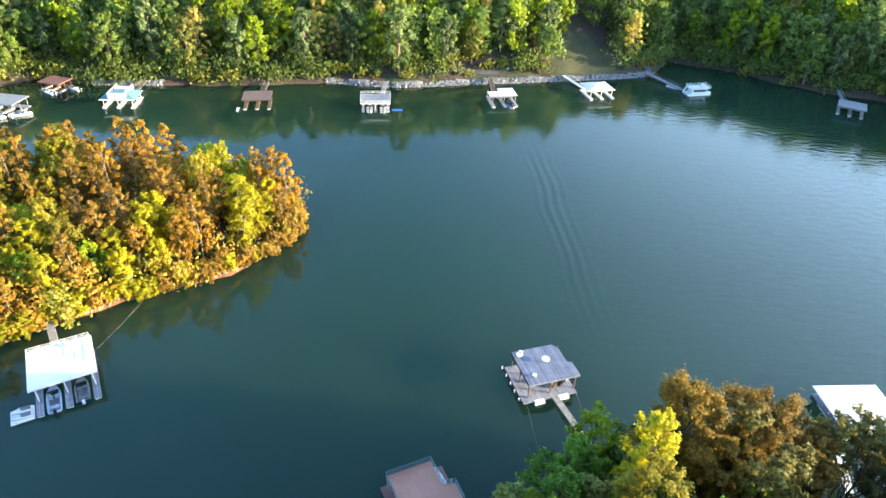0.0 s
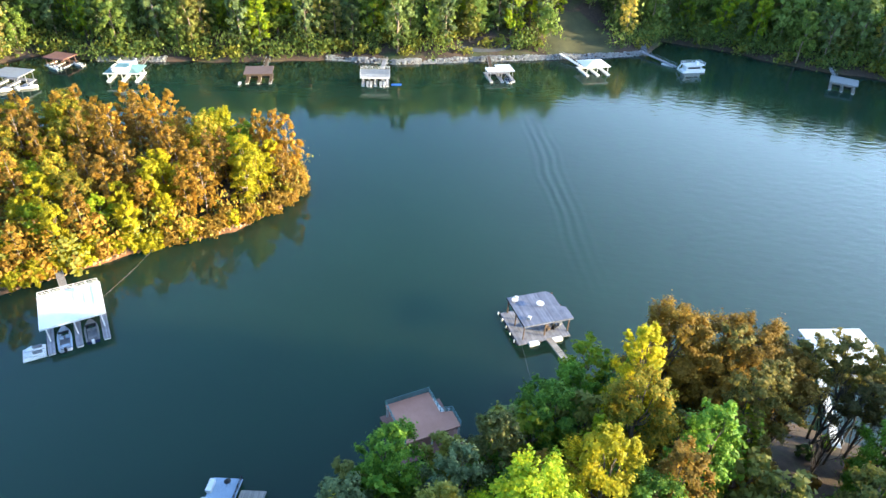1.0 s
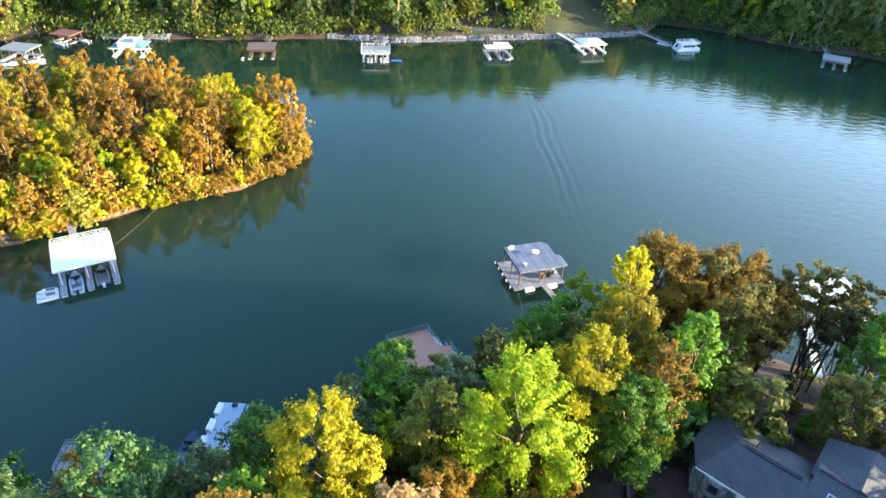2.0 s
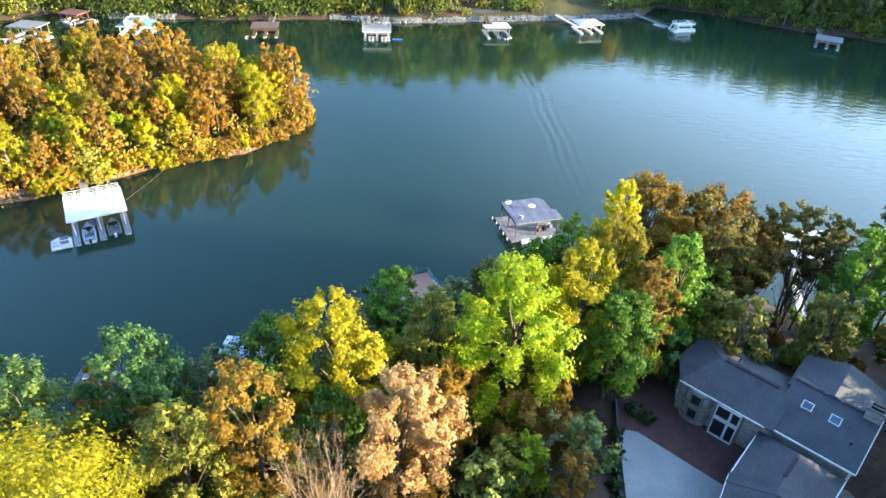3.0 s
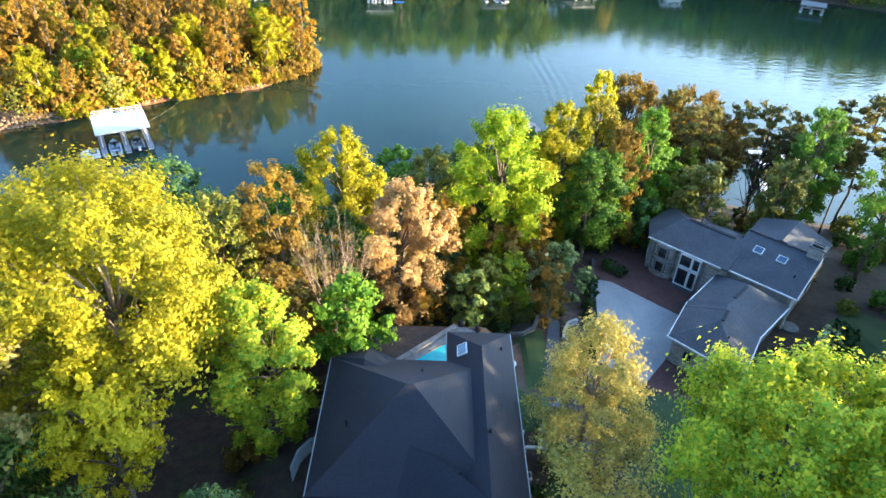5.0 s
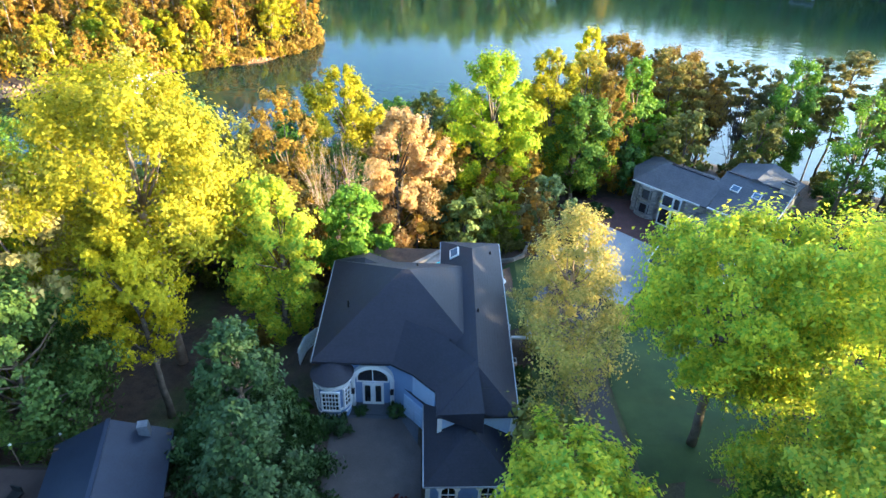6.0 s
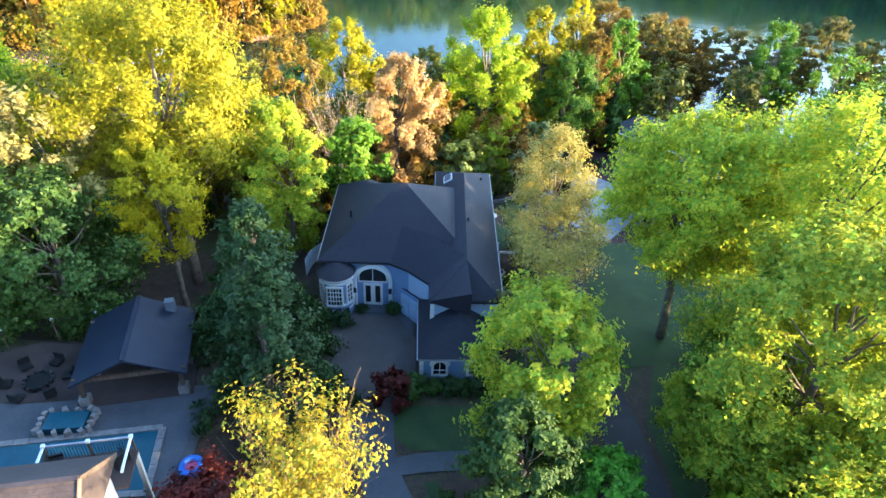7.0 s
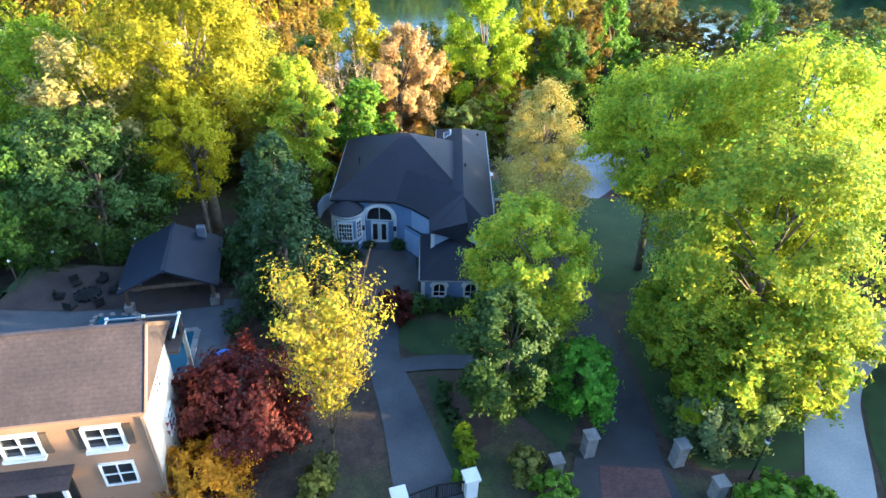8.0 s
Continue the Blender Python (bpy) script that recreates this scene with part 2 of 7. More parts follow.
# ---- materials ----
LEAVES = {
    "yellow": leaf_material("yellow_leaves", (0.26, 0.27, 0.014), (0.52, 0.44, 0.022), 0.55),
    "lime": leaf_material("lime_leaves", (0.14, 0.26, 0.02), (0.36, 0.38, 0.026), 0.55),
    "green": leaf_material("green_leaves", (0.06, 0.155, 0.022), (0.18, 0.29, 0.04), 0.4),
    "dark": leaf_material("dark_leaves", (0.022, 0.052, 0.018), (0.052, 0.095, 0.03), 0.2),
    "olive": leaf_material("olive_leaves", (0.12, 0.14, 0.035), (0.24, 0.23, 0.07), 0.4),
    "brown": leaf_material("brown_leaves", (0.19, 0.125, 0.03), (0.37, 0.24, 0.055), 0.55),
    "peach": leaf_material("peach_leaves", (0.58, 0.37, 0.15), (0.84, 0.57, 0.28), 0.5),
    "sage": leaf_material("sage_leaves", (0.12, 0.18, 0.08), (0.27, 0.33, 0.15), 0.4),
    "teal": leaf_material("teal_leaves", (0.06, 0.15, 0.05), (0.16, 0.27, 0.10), 0.4),
    "red": leaf_material("dark_red_leaves", (0.045, 0.010, 0.015), (0.15, 0.026, 0.028), 0.35),
    "orange": leaf_material("orange_leaves", (0.34, 0.16, 0.012), (0.62, 0.31, 0.02), 0.4),
    "pale": leaf_material("pale_leaves", (0.38, 0.32, 0.10), (0.55, 0.45, 0.16), 0.4),
    "white": leaf_material("white_blossom", (0.25, 0.30, 0.2), (0.8, 0.8, 0.75), 0.3),
    "pine": leaf_material("pine_needles", (0.10, 0.11, 0.038), (0.28, 0.22, 0.08), 0.5),
    # aerial haze is mixed into this green, which makes it paler and greyer
    "far": leaf_material("hazy_far_leaves", (0.102, 0.16, 0.062), (0.228, 0.28, 0.108), 0.55, 0.35),
    "thin": leaf_material("thin_pale_leaves", (0.24, 0.25, 0.10), (0.52, 0.40, 0.16), 0.45),
    "spring": leaf_material("spring_leaves", (0.16, 0.32, 0.045), (0.56, 0.52, 0.05), 0.6, 0.15),
    # green leaves darkened, with the wood's shade put into the colour
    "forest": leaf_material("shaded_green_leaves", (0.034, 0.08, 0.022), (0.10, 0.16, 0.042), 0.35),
    "vivid": leaf_material("vivid_green_leaves", (0.09, 0.28, 0.03), (0.20, 0.42, 0.05), 0.5, 0.1),
    "gold": leaf_material("golden_leaves", (0.13, 0.18, 0.03), (0.42, 0.29, 0.035), 0.5),
    "rust": leaf_material("rust_leaves", (0.23, 0.135, 0.030), (0.46, 0.28, 0.056), 0.5),
}
BARK = surface("bark", (0.09, 0.065, 0.045), (0.20, 0.16, 0.12), 1.5, 9, 0.9, 0.03)
PALE_BARK = surface("pale_bark", (0.26, 0.18, 0.12), (0.42, 0.32, 0.24), 1.5, 9, 0.9, 0.03)
# the next two barks carry sunlight in their colour, paler than plain bark
SUNLIT_TAN_BARK = surface("sunlit_tan_bark", (0.50, 0.35, 0.24), (0.68, 0.51, 0.37), 1.5, 9, 0.9, 0.03)
SUNLIT_BARK = surface("sunlit_brown_bark", (0.15, 0.10, 0.055), (0.27, 0.19, 0.11), 1.5, 9, 0.9, 0.03)
DARK_BARK = surface("dark_bark", (0.03, 0.025, 0.022), (0.08, 0.065, 0.055), 1.5, 9, 0.9, 0.03)

SLATE = shingle_material("charcoal_shingles", (0.009, 0.0095, 0.019), (0.016, 0.0165, 0.029))
GREY_SHINGLES = shingle_material("grey_shingles", (0.058, 0.062, 0.076), (0.098, 0.102, 0.118))
BROWN_SHINGLES = shingle_material("brown_shingles", (0.040, 0.027, 0.027), (0.078, 0.053, 0.051))
NAVY_METAL = surface("dark_blue_roof_panels", (0.018, 0.024, 0.045), (0.027, 0.036, 0.06), 0.6, 8, 0.45, 0.004, 0.2)
BLUE_STUCCO = surface("blue_grey_stucco", (0.17, 0.26, 0.44), (0.23, 0.33, 0.52), 0.6, 18, 0.85, 0.006)
TAN_STUCCO = surface("tan_stucco", (0.30, 0.165, 0.10), (0.37, 0.21, 0.13), 0.6, 18, 0.85, 0.006)
CREAM = surface("cream_siding", (0.66, 0.58, 0.46), (0.74, 0.66, 0.53), 0.8, 10, 0.8, 0.006)
STONE_WALL = brick_material("stone_veneer", (0.25, 0.23, 0.22), (0.44, 0.40, 0.37), (0.26, 0.25, 0.24), 1.0, 0.55, 0.28, 0.9, False)
WHITE = surface("white_paint", (0.70, 0.70, 0.69), (0.82, 0.82, 0.81), 1.2, 14, 0.55, 0.003)
WHITE_METAL = surface("white_metal_roof", (0.72, 0.72, 0.71), (0.84, 0.84, 0.83), 0.5, 6, 0.4, 0.003)
GREY_METAL = surface("grey_metal", (0.30, 0.31, 0.33), (0.42, 0.43, 0.45), 0.8, 10, 0.4, 0.003, 0.4)
BLACK_IRON = surface("black_iron", (0.012, 0.012, 0.013), (0.03, 0.03, 0.03), 3, 30, 0.5, 0.003, 0.3)
TEAL_ROOF = surface("teal_roof_panels", (0.10, 0.20, 0.21), (0.15, 0.27, 0.28), 0.6, 8, 0.5, 0.004)
RED_ROOF = surface("rust_red_roof", (0.16, 0.075, 0.06), (0.24, 0.12, 0.095), 0.8, 8, 0.7, 0.006)
BROWN_ROOF = surface("brown_roof_panels", (0.13, 0.085, 0.075), (0.19, 0.13, 0.115), 0.8, 8, 0.7, 0.006)
GREY_PLANKS = plank_material("weathered_planks", (0.16, 0.16, 0.19), (0.30, 0.30, 0.34))
SLATE_PLANKS = plank_material("blue_grey_deck_planks", (0.095, 0.11, 0.165), (0.17, 0.185, 0.25), 0.3)
TAN_PLANKS = plank_material("tan_planks", (0.22, 0.19, 0.165), (0.34, 0.30, 0.27))
SALMON_DECK = surface("salmon_deck_covering", (0.44, 0.21, 0.145), (0.52, 0.26, 0.19), 0.5, 10, 0.9, 0.004)
BROWN_WOOD = plank_material("dark_brown_wood", (0.07, 0.045, 0.03), (0.13, 0.085, 0.06))
BLUE_DECK = surface("pale_blue_deck_covering", (0.30, 0.38, 0.50), (0.38, 0.46, 0.58), 0.5, 8, 0.7, 0.004)
FOAM = surface("white_float_drum", (0.70, 0.70, 0.69), (0.82, 0.82, 0.81), 1, 8, 0.6, 0.003)
BLACK_FLOAT = surface("black_float", (0.012, 0.012, 0.014), (0.03, 0.03, 0.033), 1, 8, 0.6, 0.004)
BLUE_PLASTIC = surface("blue_plastic", (0.03, 0.12, 0.5), (0.05, 0.18, 0.62), 1, 8, 0.5, 0.003)
GELCOAT = surface("white_gelcoat", (0.72, 0.73, 0.74), (0.82, 0.83, 0.84), 0.8, 6, 0.25, 0.001, 0, 0.6)
NAVY_GEL = surface("navy_gelcoat", (0.012, 0.02, 0.06), (0.02, 0.03, 0.09), 0.8, 6, 0.25, 0.001, 0, 0.6)
VINYL = surface("grey_vinyl", (0.12, 0.125, 0.14), (0.2, 0.21, 0.23), 2, 10, 0.6, 0.004)
CONCRETE = surface("concrete", (0.056, 0.061, 0.071), (0.10, 0.106, 0.117), 0.25, 7, 0.9, 0.006)
PALE_CONCRETE = surface("pale_concrete", (0.30, 0.31, 0.33), (0.42, 0.42, 0.43), 0.25, 7, 0.9, 0.006)
ASPHALT = surface("worn_brown_asphalt", (0.036, 0.034, 0.037), (0.066, 0.061, 0.064), 0.3, 9, 0.9, 0.01)
COURT = surface("brown_court_paving", (0.075, 0.062, 0.056), (0.12, 0.10, 0.09), 0.4, 9, 0.9, 0.01)
PALE_SIDING = surface("pale_blue_siding", (0.34, 0.46, 0.64), (0.41, 0.53, 0.70), 0.8, 12, 0.8, 0.005)
PAVERS = brick_material("red_pavers", (0.085, 0.036, 0.033), (0.14, 0.058, 0.05), (0.08, 0.06, 0.055), 2.5)
PATIO = surface("brown_gravel_patio", (0.042, 0.029, 0.026), (0.075, 0.053, 0.047), 0.4, 10, 0.95, 0.02)
MULCH = surface("mulch", (0.045, 0.028, 0.02), (0.085, 0.055, 0.04), 0.6, 10, 0.95, 0.04)
GRASS = surface("lawn_grass", (0.024, 0.048, 0.014), (0.05, 0.085, 0.024), 0.35, 14, 0.95, 0.05)
DULL_GRASS = surface("dull_clearing_grass", (0.05, 0.05, 0.022), (0.085, 0.085, 0.036), 0.2, 9, 0.95, 0.05)
ROCKS = surface("grey_rock", (0.15, 0.15, 0.16), (0.33, 0.33, 0.33), 0.8, 6, 0.9, 0.05)
CLAY_ROCK = surface("tan_rock", (0.28, 0.16, 0.09), (0.46, 0.30, 0.18), 0.8, 6, 0.9, 0.05)
STONE_BLOCK = surface("pale_stone", (0.15, 0.14, 0.135), (0.27, 0.26, 0.25), 1.5, 7, 0.9, 0.03)


def glass_material(name, tint, rough=0.03):
    m, nodes, links, bsdf = material(name)
    streaks = noise_tex(nodes, links, world_place(nodes), 1.2, 3)
    links.new(ramp(nodes, links, streaks, [(0.3, tuple(c * 0.7 for c in tint)), (0.7, tint)]), bsdf.inputs["Base Color"])
    bsdf.inputs["Roughness"].default_value, bsdf.inputs["Specular IOR Level"].default_value = rough, 0.8
    return m


WINDOW_GLASS = glass_material("window_glass", (0.02, 0.024, 0.03))
SKYLIGHT_GLASS = glass_material("skylight_glass", (0.10, 0.16, 0.24))


def pool_material(name, tint):
    m, nodes, links, bsdf = material(name)
    where = world_place(nodes)
    links.new(ramp(nodes, links, noise_tex(nodes, links, where, 0.8, 3), [(0.3, tuple(c * 0.8 for c in tint)), (0.7, tint)]), bsdf.inputs["Base Color"])
    bsdf.inputs["Roughness"].default_value, bsdf.inputs["IOR"].default_value = 0.05, 1.33
    bump(nodes, links, noise_tex(nodes, links, where, 3.0, 2), bsdf, 0.15, 0.03)
    return m


POOL_WATER = pool_material("bright_pool_water", (0.05, 0.42, 0.48))
# pool water again, darker and bluer, with the shade put into its colour
DIM_POOL_WATER = pool_material("shaded_pool_water", (0.02, 0.085, 0.12))


def lake_material():
    m, nodes, links, bsdf = material("lake_water")
    where = world_place(nodes)
    murk = noise_tex(nodes, links, where, 0.012, 3)
    links.new(ramp(nodes, links, murk, [(0.3, (0.0095, 0.0265, 0.0155)), (0.7, (0.012, 0.033, 0.0195))]), bsdf.inputs["Base Color"])
    # murky water scatters light over metres, so shadows on it stay faint
    bsdf.subsurface_method = "BURLEY"
    bsdf.inputs["Subsurface Weight"].default_value, bsdf.inputs["Subsurface Scale"].default_value = 1.0, 40.0
    bsdf.inputs["Subsurface Radius"].default_value = (0.6, 1.0, 0.9)
    bsdf.inputs["Roughness"].default_value, bsdf.inputs["IOR"].default_value = 0.07, 1.4
    # small ripples, fresher over the open water towards the east
    stretch = nodes.new("ShaderNodeMapping")
    stretch.inputs["Scale"].default_value = (0.5, 1.0, 1.0)
    stretch.inputs["Rotation"].default_value = (0, 0, radians(18))
    links.new(where, stretch.inputs[0])
    ripples = noise_tex(nodes, links, stretch.outputs[0], 0.55, 3, 0.5)
    split = nodes.new("ShaderNodeSeparateXYZ")
    links.new(where, split.inputs[0])
    breeze = nodes.new("ShaderNodeMapRange")
    links.new(split.outputs["X"], breeze.inputs["Value"])
    for key, value in (("From Min", 10.0), ("From Max", 120.0), ("To Min", 0.10), ("To Max", 0.32)):
        breeze.inputs[key].default_value = value
    # the spreading waves of a boat's wake, parallel crests between x = 28 and 44
    bend = nodes.new("ShaderNodeMath")
    bend.operation = "MULTIPLY_ADD"
    links.new(split.outputs["Y"], bend.inputs[0])
    bend.inputs[1].default_value = 0.035
    links.new(split.outputs["X"], bend.inputs[2])
    wobble = nodes.new("ShaderNodeMath")
    wobble.operation = "MULTIPLY_ADD"
    links.new(noise_tex(nodes, links, where, 0.03, 2), wobble.inputs[0])
    wobble.inputs[1].default_value = 5.0
    links.new(bend.outputs[0], wobble.inputs[2])
    crest = nodes.new("ShaderNodeMath")
    crest.operation = "MULTIPLY"
    links.new(wobble.outputs[0], crest.inputs[0])
    crest.inputs[1].default_value = 2 * math.pi / 2.6
    wave = nodes.new("ShaderNodeMath")
    wave.operation = "SINE"
    links.new(crest.outputs[0], wave.inputs[0])
    across = nodes.new("ShaderNodeMapRange")
    links.new(wobble.outputs[0], across.inputs["Value"])
    across.inputs["From Min"].default_value, across.inputs["From Max"].default_value = 35.0, 47.0
    band = ramp(nodes, links, across.outputs[0], [(0.0, (0, 0, 0)), (0.35, (1, 1, 1)), (0.65, (0.8, 0.8, 0.8)), (1.0, (0, 0, 0))])
    along = nodes.new("ShaderNodeMapRange")
    links.new(split.outputs["Y"], along.inputs["Value"])
    along.inputs["From Min"].default_value, along.inputs["From Max"].default_value = 85.0, 130.0
    fade = nodes.new("ShaderNodeMapRange")
    links.new(split.outputs["Y"], fade.inputs["Value"])
    fade.inputs["From Min"].default_value, fade.inputs["From Max"].default_value = 190.0, 165.0
    product = None
    for out in (wave.outputs[0], band, along.outputs[0], fade.outputs[0]):
        if product is None:
            product = out
            continue
        times = nodes.new("ShaderNodeMath")
        times.operation = "MULTIPLY"
        links.new(product, times.inputs[0])
        links.new(out, times.inputs[1])
        product = times.outputs[0]
    scaled = nodes.new("ShaderNodeMath")
    scaled.operation = "MULTIPLY"
    links.new(ripples, scaled.inputs[0])
    links.new(breeze.outputs[0], scaled.inputs[1])
    total = nodes.new("ShaderNodeMath")
    total.operation = "MULTIPLY_ADD"
    links.new(product, total.inputs[0])
    total.inputs[1].default_value = 0.10
    links.new(scaled.outputs[0], total.inputs[2])
    bump(nodes, links, total.outputs[0], bsdf, 0.35, 0.6)
    return m


LAKE = lake_material()


def reach(nodes, links, source, low, high):
    r = nodes.new("ShaderNodeMapRange")
    links.new(source, r.inputs["Value"])
    r.inputs["From Min"].default_value, r.inputs["From Max"].default_value = low, high
    return r.outputs[0]


def ground_material():
    """Leaf litter with moss and thin grass; bare clay along the water."""
    m, nodes, links, bsdf = material("woodland_floor")
    where = world_place(nodes)
    large = noise_tex(nodes, links, where, 0.08, 5, 0.6)
    mid = noise_tex(nodes, links, where, 0.9, 5, 0.65)
    fine = noise_tex(nodes, links, where, 6.0, 3, 0.7)
    litter = ramp(nodes, links, mid, [(0.3, (0.035, 0.023, 0.017)), (0.7, (0.085, 0.055, 0.040))])
    green = ramp(nodes, links, mid, [(0.3, (0.03, 0.045, 0.012)), (0.7, (0.06, 0.08, 0.022))])
    col = mixed(nodes, links, ramp(nodes, links, large, [(0.5, (0, 0, 0)), (0.65, (1, 1, 1))]), litter, green)
    split = nodes.new("ShaderNodeSeparateXYZ")
    links.new(where, split.inputs[0])
    shore = nodes.new("ShaderNodeMapRange")
    links.new(split.outputs["Z"], shore.inputs["Value"])
    shore.inputs["From Min"].default_value, shore.inputs["From Max"].default_value = 0.5, 0.3
    clay = ramp(nodes, links, mid, [(0.3, (0.16, 0.07, 0.03)), (0.7, (0.28, 0.14, 0.065))])
    # bare clay only round the island; the other banks are dark earth
    band = ramp(nodes, links, reach(nodes, links, split.outputs["Y"], 0.0, 240.0), [(0.30, (0.12, 0.12, 0.12)), (0.33, (1, 1, 1)), (0.66, (1, 1, 1)), (0.70, (0.12, 0.12, 0.12))])
    bare = mixed(nodes, links, 1.0, shore.outputs[0], band, "MULTIPLY")
    col = mixed(nodes, links, bare, col, clay)
    tone = ramp(nodes, links, fine, [(0.3, (0.65, 0.65, 0.65)), (0.7, (1.2, 1.2, 1.2))])
    links.new(mixed(nodes, links, 1.0, col, tone, "MULTIPLY"), bsdf.inputs["Base Color"])
    bsdf.inputs["Roughness"].default_value = 0.95
    bump(nodes, links, mixed(nodes, links, 0.5, mid, fine), bsdf, 0.7, 0.15)
    return m


EARTH = ground_material()


# ---- land and water ----
NEAR_SHORE = [(-2600, -70), (-400, -60), (-160, -5), (-95, 12), (-62, 24), (-40, 30), (-22, 35), (-8, 42), (4, 48), (16, 58), (27, 67.5), (38, 68),
              (48, 65), (64, 58.5), (77, 53), (88, 48), (120, 36), (200, 10), (420, -40), (2600, -60), (2600, -2600), (-2600, -2600)]
# from (205, 213) to (250, 114) an unseen shore, bent to shade the far bank
FAR_SHORE = [(-2600, 110), (-420, 112), (-260, 140), (-200, 170), (-168, 200), (-152, 217), (-145, 223), (-122, 220), (-98, 222), (-72, 224),
             (-41, 231), (-14, 228.5), (13, 234.5), (51, 242), (87, 250.5), (100, 271), (126, 260), (142, 245), (157, 238), (173, 232),
             (205, 213), (222, 182), (230, 142), (250, 114), (320, 104), (500, 92), (2600, 80), (2600, 2600), (-2600, 2600)]
ISLAND_SHORE = [(-81, 88), (-74, 93), (-68, 98), (-58, 105), (-50, 108), (-42, 113.5), (-35, 123), (-32, 130), (-35, 140), (-46, 147), (-66, 152),
                (-90, 152), (-125, 145), (-190, 120), (-300, 90), (-300, 40), (-190, 45), (-130, 62), (-98, 78)]
NEAR_RISE = ([0, 1.5, 12, 30, 42, 55, 70, 120, 400], [0, 0.8, 3.0, 6.0, 8.5, 11.5, 14.0, 15.5, 22])
FAR_RISE = ([0, 0.7, 6, 20, 60, 120, 300, 1500], [0, 0.8, 2.5, 8, 27, 40, 48, 60])
ISLAND_RISE = ([0, 0.8, 6, 20, 40], [0, 0.9, 2.0, 4.0, 5])
# levelled places: centre, half sizes, height, width of the slope round them
LEVELS = [(36, 18, 13, 12, 7.2, 8), (2.5, -17, 9.5, 15, 14.2, 8), (8, -46, 22, 7, 14.6, 7), (38, -38, 10, 14, 14.5, 9),
          (16.5, 8, 2, 6, 9.8, 6), (3, 2, 6, 5, 13.9, 4), (-22, -36, 9.5, 9, 16.7, 4), (-22, -47, 10.5, 5, 16.6, 4)]


def inside_by(x, y, poly):
    """The distance to a polygon's edge, positive inside it."""
    px, py = np.array(poly, float).T
    qx, qy = np.roll(px, -1), np.roll(py, -1)
    best = np.full(x.shape, 1e9)
    odd = np.zeros(x.shape, bool)
    for ax, ay, bx, by in zip(px, py, qx, qy):
        dx, dy = bx - ax, by - ay
        s = np.clip(((x - ax) * dx + (y - ay) * dy) / (dx * dx + dy * dy), 0, 1)
        best = np.minimum(best, np.hypot(x - ax - s * dx, y - ay - s * dy))
        if dy:
            odd ^= ((ay > y) != (by > y)) & (x < dx * (y - ay) / dy + ax)
    return np.where(odd, best, -best)


def heights(x, y):
    """The ground's height at arrays of places."""
    x, y = np.asarray(x, float), np.asarray(y, float)
    wobble = 0.5 * np.sin(x * 0.37 + 1.3 * np.sin(y * 0.21)) + 0.4 * np.sin(y * 0.53 + 0.9 * np.sin(x * 0.31))
    z = np.full(x.shape, -4.0)
    for shore, rise in ((NEAR_SHORE, NEAR_RISE), (FAR_SHORE, FAR_RISE), (ISLAND_SHORE, ISLAND_RISE)):
        d = inside_by(x, y, shore) + wobble
        z = np.maximum(z, np.where(d > 0, np.interp(d, *rise), np.maximum(-4, 0.35 * d)))
    # unseen rise added in the east to shade the far bank, kept low
    z = z + np.where(inside_by(x, y, FAR_SHORE) > 6, 2 * np.exp(-((x - 340) ** 2 + (y - 195) ** 2) / (2 * 85.0 ** 2)), 0)
    z = z + np.where(z > 1.2, 0.22 * np.sin(x * 0.23 + 0.7) * np.sin(y * 0.19), 0)
    for cx, cy, hx, hy, level, slope in LEVELS:
        off = np.hypot(np.maximum(np.abs(x - cx) - hx, 0), np.maximum(np.abs(y - cy) - hy, 0))
        w = np.clip(1 - off / slope, 0, 1)
        w = w * w * (3 - 2 * w)
        z = z * (1 - w) + level * w
    return z


def ground(x, y):
    return float(heights(np.array([x]), np.array([y]))[0])


def steps(*spans):
    out = []
    for a, b, n in spans:
        out += list(np.linspace(a, b, n, endpoint=False))
    return np.array(out + [spans[-1][1]])


def build_ground():
    xs = steps((-2600, -400, 10), (-400, -160, 30), (-160, -60, 50), (-60, 60, 80), (60, 180, 48), (180, 420, 30), (420, 2600, 10))
    ys = steps((-2600, -300, 10), (-300, -70, 28), (-70, 80, 100), (80, 160, 32), (160, 215, 14), (215, 300, 40), (300, 400, 20), (400, 2600, 10))
    gx, gy = np.meshgrid(xs, ys)
    gz = heights(gx, gy)
    verts = np.stack([gx, gy, gz], -1).reshape(-1, 3)
    nx, ny = len(xs), len(ys)
    i = (np.arange(ny - 1)[:, None] * nx + np.arange(nx - 1)).ravel()
    faces = np.stack([i, i + 1, i + nx + 1, i + nx], -1)
    me = bpy.data.meshes.new("ground")
    me.from_pydata(verts.tolist(), [], faces.tolist())
    me.materials.append(EARTH)
    me.polygons.foreach_set("use_smooth", [True] * len(me.polygons))
    tagged(new("ground", me), "brown leaf-littered woodland floor sloping down to the lake", "ground", kind="structure")


build_ground()
solid("water", Shape().add([(-2600, -2600, 0), (2600, -2600, 0), (2600, 2600, 0), (-2600, 2600, 0)], [(0, 1, 2, 3)]), LAKE,
      "calm dark green lake water with a boat's wake", "lake", kind="structure")


